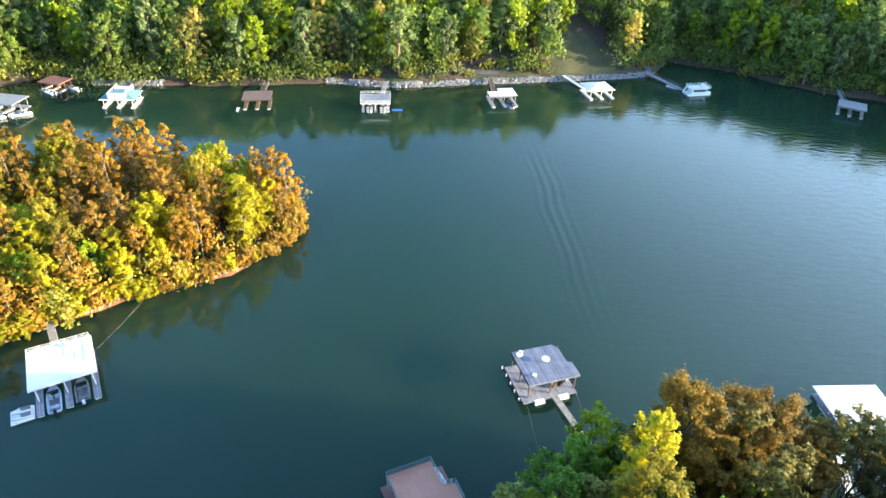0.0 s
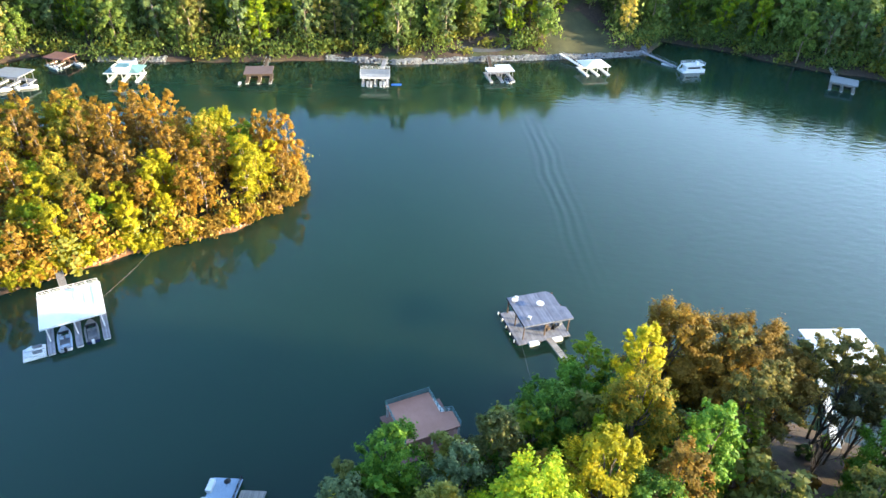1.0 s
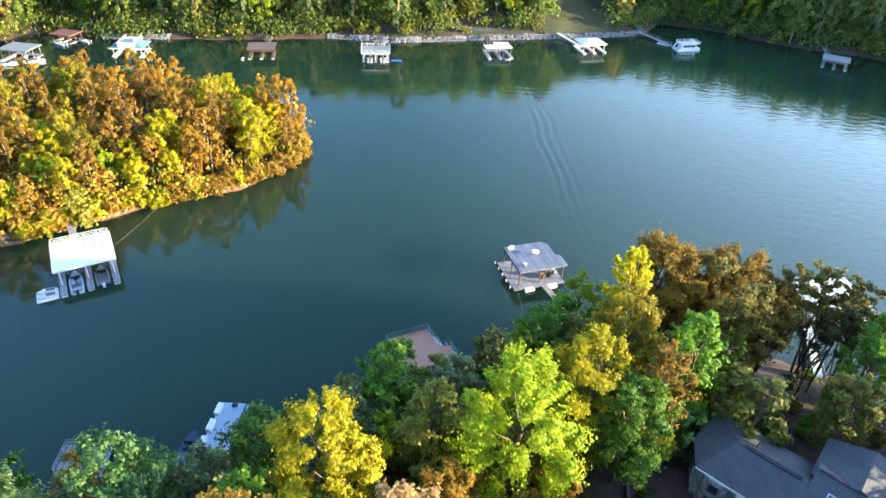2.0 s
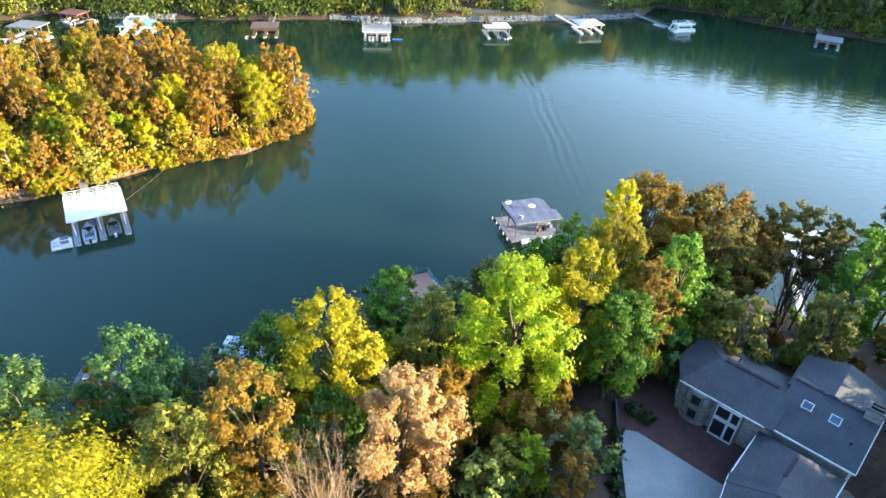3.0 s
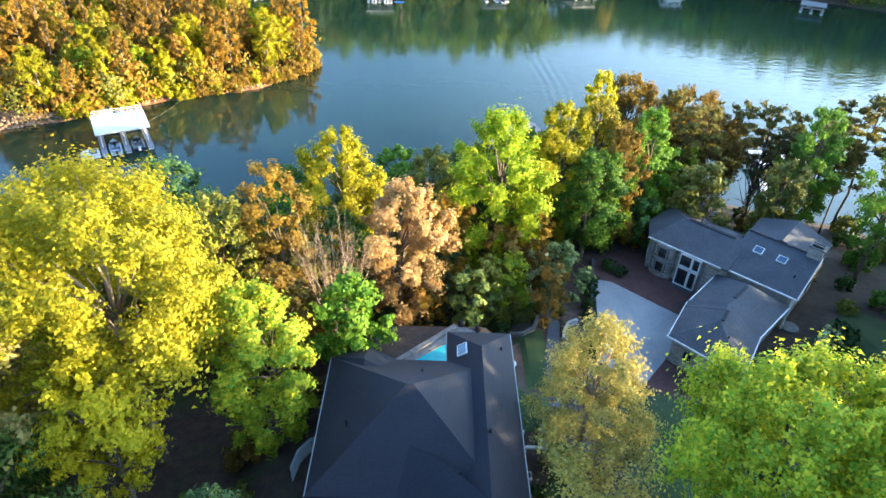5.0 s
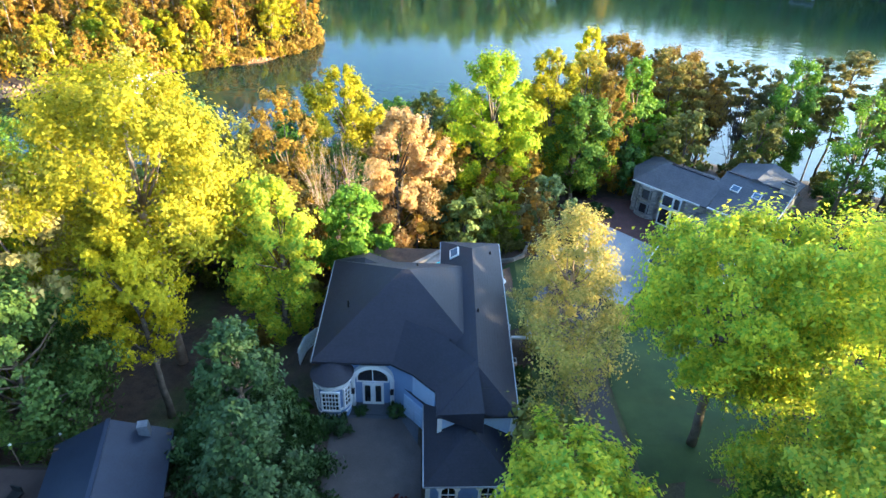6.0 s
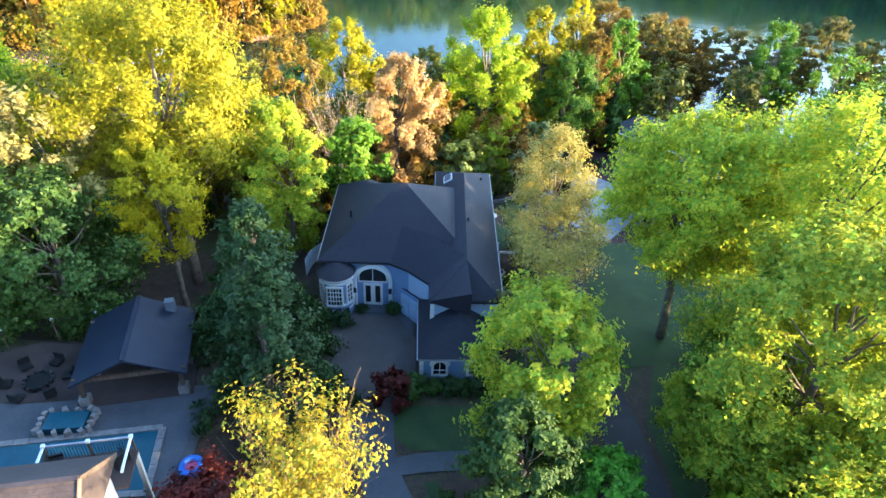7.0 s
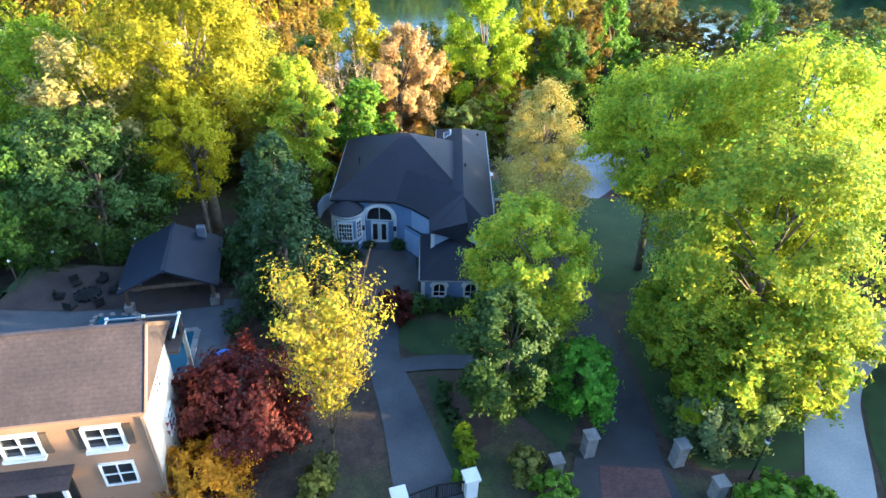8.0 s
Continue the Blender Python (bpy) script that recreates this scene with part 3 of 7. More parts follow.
def patch(name, poly, mat, label, category, lift=0.05, cell=1.0, level=None, kind="structure"):
    """A surface laid on the ground inside a polygon."""
    bm = bmesh.new()
    bm.faces.new([bm.verts.new((x, y, 0)) for x, y in poly])
    xs, ys = [p[0] for p in poly], [p[1] for p in poly]
    for a, b, no in ((min(xs), max(xs), Vector((1, 0, 0))), (min(ys), max(ys), Vector((0, 1, 0)))):
        k = math.floor(a) + cell
        while k < b:
            bmesh.ops.bisect_plane(bm, geom=bm.verts[:] + bm.edges[:] + bm.faces[:], plane_co=no * k, plane_no=no)
            k += cell
    co = np.array([v.co[:2] for v in bm.verts])
    zs = heights(co[:, 0], co[:, 1]) if level is None else np.full(len(co), level)
    for v, z in zip(bm.verts, zs):
        v.co.z = z + lift
    bmesh.ops.recalc_face_normals(bm, faces=bm.faces[:])
    for f in bm.faces:
        if f.normal.z < 0:
            f.normal_flip()
    me = bpy.data.meshes.new(name)
    bm.to_mesh(me)
    bm.free()
    me.materials.append(mat)
    return tagged(new(name, me), label, category, kind=kind)


def ribbon(line, widths):
    """The outline of a strip along a smooth line."""
    pts = []
    for i in range(len(line) - 1):
        p0, p1, p2, p3 = (Vector((*line[max(0, min(len(line) - 1, j))], w)) for j, w in ((i - 1, 0), (i, 0), (i + 1, 0), (i + 2, 0)))
        w1, w2 = widths[i], widths[i + 1]
        for s in (0, 0.25, 0.5, 0.75):
            p = 0.5 * ((2 * p1) + (p2 - p0) * s + (2 * p0 - 5 * p1 + 4 * p2 - p3) * s * s + (3 * p1 - p0 - 3 * p2 + p3) * s ** 3)
            pts.append((p.x, p.y, w1 + (w2 - w1) * s))
    pts.append((*line[-1], widths[-1]))
    left, right = [], []
    for i, (x, y, w) in enumerate(pts):
        a, b = pts[max(i - 1, 0)], pts[min(i + 1, len(pts) - 1)]
        long = math.hypot(b[0] - a[0], b[1] - a[1])
        nx, ny = -(b[1] - a[1]) / long, (b[0] - a[0]) / long
        left.append((x + nx * w / 2, y + ny * w / 2))
        right.append((x - nx * w / 2, y - ny * w / 2))
    return left + right[::-1]


def strip(name, line, widths, mat, label, category, lift):
    """A strip laid on the ground along a line."""
    outline = ribbon(line, widths)
    n = len(outline) // 2
    left, right = np.array(outline[:n]), np.array(outline[n:][::-1])
    across = 5
    rows = np.stack([left + (right - left) * k / (across - 1) for k in range(across)], 1)
    z = heights(rows[..., 0], rows[..., 1]) + lift
    verts = np.concatenate([rows, z[..., None]], -1).reshape(-1, 3)
    faces = [(i * across + k, i * across + k + across, i * across + k + across + 1, i * across + k + 1) for i in range(n - 1) for k in range(across - 1)]
    shape = Shape().add(verts.tolist(), [f[::-1] for f in faces])
    ob = solid(name, shape, mat, label, category, "structure")
    me = ob.data
    if sum(p.normal.z for p in me.polygons) < 0:
        me.flip_normals()
    return ob


# roads and yards of the near bank
strip("road", [(18.3, -60), (18.2, -47), (19.2, -43), (19.7, -38), (19.3, -32), (18.6, -25), (18.6, -12), (20, -1), (23.5, 7), (27, 12)],
      [8, 7.4, 4.6, 3.4, 3.2, 3.2, 3.2, 3.2, 4, 6], ASPHALT, "worn brown-grey private road between lawns", "road", 0.07)
strip("road_apron", [(17.6, -60), (18.6, -52), (18.9, -45.2)], [6, 5.4, 4.2], PAVERS, "red paver apron at the road's entrance", "road", 0.12)
strip("road_curve", [(27, -60), (33.3, -46), (35.6, -40.5), (37.2, -37), (40.2, -33.4), (46.4, -29), (60, -24), (90, -20)], [5.0, 4.5, 4.2, 4.1, 4.0, 4.0, 4.0, 4.0], PALE_CONCRETE,
      "pale concrete drive curving round a lawn", "road", 0.08)
strip("driveway", [(6.2, -62), (5.4, -50), (4.4, -46), (2.7, -40.5), (1.0, -35.8), (-0.4, -31), (-0.7, -26), (-0.6, -18.2)], [4.6, 4.4, 4.1, 3.2, 2.7, 4.6, 7.2, 7.0], CONCRETE,
      "grey concrete driveway leading to the blue house", "driveway", 0.07)
strip("pavement_path", [(2.0, -36.0), (5.5, -35.3), (9.5, -35.2)], [1.6, 1.8, 1.8], CONCRETE, "grey concrete side path", "path", 0.10)
strip("pavement_walk", [(14.9, 17), (16.8, 14.8), (17.7, 12.5), (17.0, 8), (16.2, 2), (15.4, -6)], [1.0, 1.4, 1.5, 1.5, 1.6, 1.7], CONCRETE, "pale concrete garden walk beside the lawn", "path", 0.08)
patch("driveway_yard", [(-4.2, -19.4), (1.4, -19.4), (3.2, -22.4), (3.4, -28.6), (1.8, -31), (-3.2, -31), (-4.4, -25)], COURT, "brown-grey paved court before the blue house", "driveway", 0.12)
patch("driveway_court", [(25.6, 25.2), (27.9, 24.7), (36.1, 17.2), (31.0, 9.4), (27.2, 5.0), (23.0, 8.6), (24.3, 16)], PALE_CONCRETE, "pale concrete forecourt of the stone house", "driveway", 0.12)
patch("driveway_pavers", [(25.6, 25.2), (26.4, 29.6), (31, 33.4), (36.5, 30.5), (42, 25.0), (39, 19.5), (36.1, 17.2), (27.9, 24.7)], PAVERS, "dark red paver forecourt by the stone house", "driveway", 0.09)
patch("pavement_brick", [(27.2, 5.0), (31.0, 9.4), (38, 3), (35, -0.5), (30, 1.5)], PAVERS, "brick paved yard beside the garage", "path", 0.06)
patch("lawn_side", [(10.8, -1), (10.8, 8), (13, 10), (16.2, 11.5), (16.3, 6), (15.4, 0), (14.6, -6), (11.2, -8)], GRASS, "narrow green lawn beside the house", "lawn", 0.06)
patch("lawn_front", [(1.5, -30.0), (9.5, -30.0), (11, -33), (10, -34.2), (3.3, -34.4), (2.0, -33)], GRASS, "dark green front lawn", "lawn", 0.06)
patch("lawn_strip", [(4.4, -37.2), (5.4, -37.0), (7.6, -46), (6.6, -46)], GRASS, "strip of grass beside the drive", "lawn", 0.06)
patch("lawn_verge", [(11.5, -34), (16.8, -33), (16.6, -40), (14.5, -44), (11, -40)], GRASS, "shaded grass between drive and road", "lawn", 0.05)
patch("lawn_roadside", [(21.6, -31), (22, -42), (24, -45), (31, -45), (35, -38), (33, -28), (24, -24)], GRASS, "shaded grass under large trees", "lawn", 0.05)
patch("lawn_outer", [(35.8, -48), (37.6, -42), (39.6, -37), (43, -33.4), (49, -30), (60, -27), (60, -48)], GRASS, "green lawn beyond the concrete drive", "lawn", 0.05)
patch("lawn_garden", [(20.6, -25), (20.6, -12), (22, -2), (26, 3), (33, -3), (35, -14), (31, -24)], GRASS, "shaded lawn between the road and the stone house", "lawn", 0.05)
patch("lawn_road", [(11.8, -32), (16.4, -31), (16.6, -22), (16.5, -8), (14.2, -8), (11.8, -20)], GRASS, "narrow shaded lawn along the private road", "lawn", 0.05)
patch("lawn_yard", [(39, 2), (51, 14), (60, 20), (66, 12), (62, -8), (46, -10)], GRASS, "rough green yard behind the stone house", "lawn", 0.05)
patch("lawn_bank", [(-60, -8), (-44, -20), (-32, -27), (-31, -31), (-44, -30), (-62, -20)], GRASS, "shaded grass at the wood's edge", "lawn", 0.05)
patch("mulch_bed", [(17.9, 16), (21, 22), (24.4, 22), (22.6, 10), (20.6, 4), (18.3, 2), (18.0, 9), (18.9, 12.5)], MULCH, "dark mulch bed between walk and wall", "flower bed", 0.05)
patch("mulch_island", [(5.6, -37.2), (9.2, -37), (9.4, -43), (7.7, -45)], MULCH, "dark planting bed beside the drive", "flower bed", 0.05)
patch("pavement_terrace", [(-32, -33.4), (-24.7, -33.3), (-19, -32.5), (-11.6, -30.6), (-11.2, -42), (-32, -44)], CONCRETE, "grey concrete pool terrace", "terrace", 0.06)
patch("gravel_patio", [(-31, -33.3), (-24.7, -33.2), (-19, -32.4), (-20, -26.5), (-25, -26.2), (-30, -28.5)], PATIO, "brown gravel patio round a fire pit", "patio", 0.05)


# ---- trees ----
def leaf_shape(name, centres, radii, count, size, mat, rng, squash=0.85, spread=0.70):
    """One mesh of many small leaves, scattered through overlapping sprays."""
    centres, radii = np.asarray(centres, float), np.asarray(radii, float)
    pick = rng.choice(len(radii), count, p=radii ** 2 / (radii ** 2).sum())
    off = rng.normal(size=(count, 3))
    off *= (np.minimum(np.linalg.norm(off, axis=1), 2.1) / (np.linalg.norm(off, axis=1) + 1e-6))[:, None]
    # each spray is drawn out along its twig, and one leaf in four strays from it
    twig = centres - centres.mean(0) + rng.normal(scale=radii.mean() * 2.2, size=centres.shape) + (0, 0, radii.mean() * 1.5)
    twig /= np.linalg.norm(twig, axis=1, keepdims=True) + 1e-6
    twig = twig[pick]
    off = 0.72 * off + 1.05 * twig * (off * twig).sum(1)[:, None]
    off *= np.where(rng.uniform(size=count) < 0.25, 1.55, 1.0)[:, None]
    at = centres[pick] + off * radii[pick][:, None] * spread * (1, 1, squash)
    outward = at - centres.mean(0)
    outward /= np.linalg.norm(outward, axis=1, keepdims=True) + 1e-6
    facing = 0.7 * outward + (0, 0, 0.2) + 0.3 * off + rng.normal(scale=0.45, size=(count, 3))
    facing /= np.linalg.norm(facing, axis=1, keepdims=True)
    along = np.cross(facing, rng.normal(size=(count, 3)))
    along /= np.linalg.norm(along, axis=1, keepdims=True)
    side = np.cross(facing, along)
    s = size * rng.uniform(0.6, 1.4, count)[:, None]
    a, b, lift = along * s * 0.7, side * s * 0.5, facing * s * 0.12
    verts = np.stack([at - a * 0.8 - b + lift, at - a * 0.8 + b - lift, at + a], 1).reshape(-1, 3)
    me = bpy.data.meshes.new(name)
    me.vertices.add(3 * count)
    me.vertices.foreach_set("co", verts.ravel().astype(np.float32))
    me.loops.add(3 * count)
    me.loops.foreach_set("vertex_index", np.arange(3 * count, dtype=np.int32))
    me.polygons.add(count)
    me.polygons.foreach_set("loop_start", np.arange(0, 3 * count, 3, dtype=np.int32))
    me.materials.append(mat)
    me.update(calc_edges=True)
    return me


def limb(shape, p, q, r0, r1, rng, bend=0.12, n=6, knots=4):
    """A crooked branch from p to q."""
    p, q = Vector(p), Vector(q)
    long = (q - p).length
    pts, radii = [], []
    for k in range(knots + 1):
        s = k / knots
        off = Vector(rng.normal(size=3)) * bend * long * s * (1 - s) * 1.6
        pts.append(p.lerp(q, s) + off)
        radii.append(r0 + (r1 - r0) * s)
    shape.tube(pts, radii, n)
    return pts


def twigs(shape, p, way, long, radius, rng, depth, spread=0.6, rise=0.15):
    """A branch that forks into thinner ones."""
    q = Vector(p) + Vector(way) * long
    pts = limb(shape, p, q, radius, radius * 0.55, rng, 0.10, 5 if depth > 1 else 4, 3)
    if not depth:
        return
    for _ in range(4 if depth > 1 else 3):
        start = pts[rng.integers(1, 4)]
        turn = Vector(way) + Vector(rng.normal(size=3)) * spread + Vector((0, 0, rise))
        twigs(shape, start, turn.normalized(), long * rng.uniform(0.5, 0.75), radius * 0.5, rng, depth - 1, spread, rise)


# crown forms: where the crown begins, the width at a height between its foot and its top, sprays a bough
CROWNS = {
    "round": (0.20, lambda u: (4 * u * (1 - u)) ** 0.5 if u < 0.5 else (1 - (2 * u - 1) ** 2.4) ** 0.6, 15),
    "high": (0.42, lambda u: (1 - (2 * u - 1) ** 2) ** 0.5 * 0.97 + 0.03, 15),
    "tall": (0.12, lambda u: 1.62 * (u + 0.03) ** 0.38 * (1 - u) ** 0.46, 15),
    "spire": (0.10, lambda u: min(1.0, 0.45 + u / 0.4) * (1 - u) ** 0.62, 12),
    "shrub": (0.04, lambda u: (1 - u ** 2.2) ** 0.5 * min(1.0, 0.6 + 1.5 * u), 13),
    "cone": (0.05, lambda u: (1 - u) ** 0.75 + 0.03, 10),
    "needle": (0.26, lambda u: min(1.0, 0.55 + 1.6 * u) * (1 - u) ** 0.55, 11),
    "pine": (0.50, lambda u: 1.05 - 0.7 * u, 11),
}


def crown_sprays(form, height, radius, rng, boughs):
    """Boughs set round a crown's outline, each with small leafy sprays round it: centres and radii of boughs and of sprays."""
    low, width, each = CROWNS[form]
    low *= height
    tall = height - low
    knots, sizes, centres, radii = [], [], [], []
    waves = rng.uniform(0, 6.28, 3)
    for k in range(boughs):
        u = min(0.97, ((k + rng.uniform(0.1, 0.9)) / boughs) ** (1.25 if form in ("cone", "needle", "spire") else 0.9))
        a = k * 2.4 + rng.uniform(-0.5, 0.5)
        uneven = 1 + 0.13 * math.sin(3 * a + waves[0] + 4 * u) + 0.09 * math.sin(5 * a + waves[1] - 7 * u)
        reach = radius * max(0.08, width(u)) * uneven
        deep = rng.uniform(0.3, 1) if form == "pine" else rng.uniform(0.4, 0.95) ** 0.8
        big = radius * rng.uniform(0.19, 0.33) * (0.55 + 0.45 * width(u)) * (24 / boughs) ** 0.22
        if form in ("cone", "needle"):
            big *= 0.8
        c = Vector((reach * deep * math.cos(a), reach * deep * math.sin(a), min(low + u * tall, height - big * 0.55)))
        knots.append(c)
        sizes.append(big)
        for _ in range(each):
            way = Vector(rng.normal(size=3)) + Vector((0.5 * math.cos(a), 0.5 * math.sin(a), 0.35))
            way.normalize()
            p = c + Vector((way.x, way.y, way.z * (0.45 if form == "pine" else 0.85))) * big * rng.uniform(0.3, 1.2)
            if form == "cone":
                p.z -= 0.25 * big * max(0.0, math.hypot(p.x, p.y) / max(0.3, reach) - 0.5)
            centres.append((p.x, p.y, min(p.z, height - 0.15)))
            radii.append(big * rng.uniform(0.2, 0.45))
    return knots, sizes, centres, radii


def make_tree(name, height, radius, leaf, form, seed, leaves, size, label, bark=None, boughs=None, group="", lean=0.0, category="tree"):
    """A tree at the origin: a trunk with limbs, and a crown of leaves."""
    rng = np.random.default_rng(seed)
    root = thing(name, Matrix.Identity(4), label, category, group)
    boughs = boughs or {"cone": 70, "pine": 26, "shrub": 24 if leaves < 9000 else 60}.get(form, 20 if leaves < 2600 else 34 if leaves < 9000 else 60)
    knots, sizes, centres, radii = crown_sprays(form, height, radius, rng, boughs)
    wood = Shape()
    thick = max(0.05, 0.017 * height + 0.010 * radius) * (0.55 if form in ("pine", "needle") else 1)
    spine = form in ("pine", "cone", "needle")
    fork = height * (0.92 if spine else 0.25 if form == "shrub" else 0.6)
    trunk = limb(wood, (0, 0, -0.4), (lean * height * 0.3, lean * height * 0.1, fork), thick, thick * (0.25 if spine else 0.5), rng, 0.02 if form != "shrub" else 0.1, 7, 6)
    most = 26 if leaves > 15000 else 16 if leaves > 4000 else 3 if form == "shrub" else 8
    for k, c in enumerate(knots):
        if k % max(1, len(knots) // most):
            continue
        start = trunk[int(np.clip(round(6 * (c[2] * (0.9 if spine else 0.7)) / fork), 2, 6))]
        limb(wood, start, c, thick * 0.30, thick * 0.07, rng, 0.08, 4, 3)
    part("trunk", wood, bark or BARK, root, smooth=True)
    crown = new("crown", leaf_shape("crown", centres, radii, leaves, size, LEAVES[leaf], rng, squash=0.5 if form == "pine" else 0.85))
    crown.parent = root
    return root


def make_sparse(name, height, radius, leaf, seed, leaves, size, label, bark, depth=3, spread=0.30, boughs=15, tips=320, puff=0.8, thin=1.0, base=0.42):
    """A half-bare tree: many steep forking branches inside an egg-shaped crown, and leaves near their ends."""
    rng = np.random.default_rng(seed)
    root = thing(name, Matrix.Identity(4), label, "tree")
    wood = Shape()
    thick = 0.018 * height * thin
    trunk = limb(wood, (0, 0, -0.4), (0, 0, height * 0.62), thick, thick * 0.45, rng, 0.02, 8, 6)
    for k in range(boughs):
        start = trunk[rng.integers(1, 7) if base > 0.4 else rng.integers(1, 5)]
        a = k * 2.4 + rng.uniform(-0.3, 0.3)
        out = rng.uniform(0.5, 1.1) * radius / (height * 0.36)
        way = Vector((math.cos(a) * out, math.sin(a) * out, 1)).normalized()
        long = min(height * (0.30 if base > 0.4 else 0.42), (height - start.z) * 0.55)
        twigs(wood, start, way, long, thick * 0.34, rng, depth - 1, spread, 0.22)
    points = np.array(wood.v)
    points[:, :2] *= radius / np.quantile(np.hypot(points[:, 0], points[:, 1]), 0.985)
    low, high = height * 0.25, points[:, 2].max()
    points[:, 2] = np.where(points[:, 2] > low, low + (points[:, 2] - low) * (height - low) / (high - low), points[:, 2])
    wood.v = [tuple(p) for p in points]
    part("trunk", wood, bark, root, smooth=True)
    if leaves:
        ends = points[points[:, 2] > height * base]
        ends = ends[rng.choice(len(ends), tips)]
        crown = new("crown", leaf_shape("crown", ends, rng.uniform(0.5, 1.3, tips) * puff, leaves, size, LEAVES[leaf], rng, spread=0.6))
        crown.parent = root
    return root


def set_tree(root, x, y, turn=0.0, sink=0.0):
    root.matrix_basis = pose(x, y, ground(x, y) - sink, 0, 0, turn)
    return root


# the trees that stand out, and unseen ones for shade: x, y, height of the top above the lake, radius, leaf, form,
# number of leaves
LABELS = {
    "yellow": "broad tree with bright yellow spring leaves in sunlight", "lime": "large tree with yellow-green spring leaves",
    "green": "leafy green tree in the wood by the lake", "dark": "dense dark green evergreen tree", "olive": "olive green tree in new leaf",
    "brown": "tree with rust-brown leaves and bare twigs", "peach": "tree covered in pale peach-coloured new leaves", "sage": "grey-green tree in new leaf",
    "teal": "blue-green leafy tree near the shore", "red": "dark red Japanese maple with a rounded crown", "orange": "rounded shrub with orange leaves",
    "spring": "large tree with fresh yellow-green spring leaves", "forest": "leafy green tree in the wood's shade", "vivid": "low bright green tree beside the road", "gold": "tree with golden yellow spring leaves", "pale": "tree with pale yellow new leaves", "white": "small tree with white blossom", "pine": "tall pine with a bare trunk and dark needles",
}
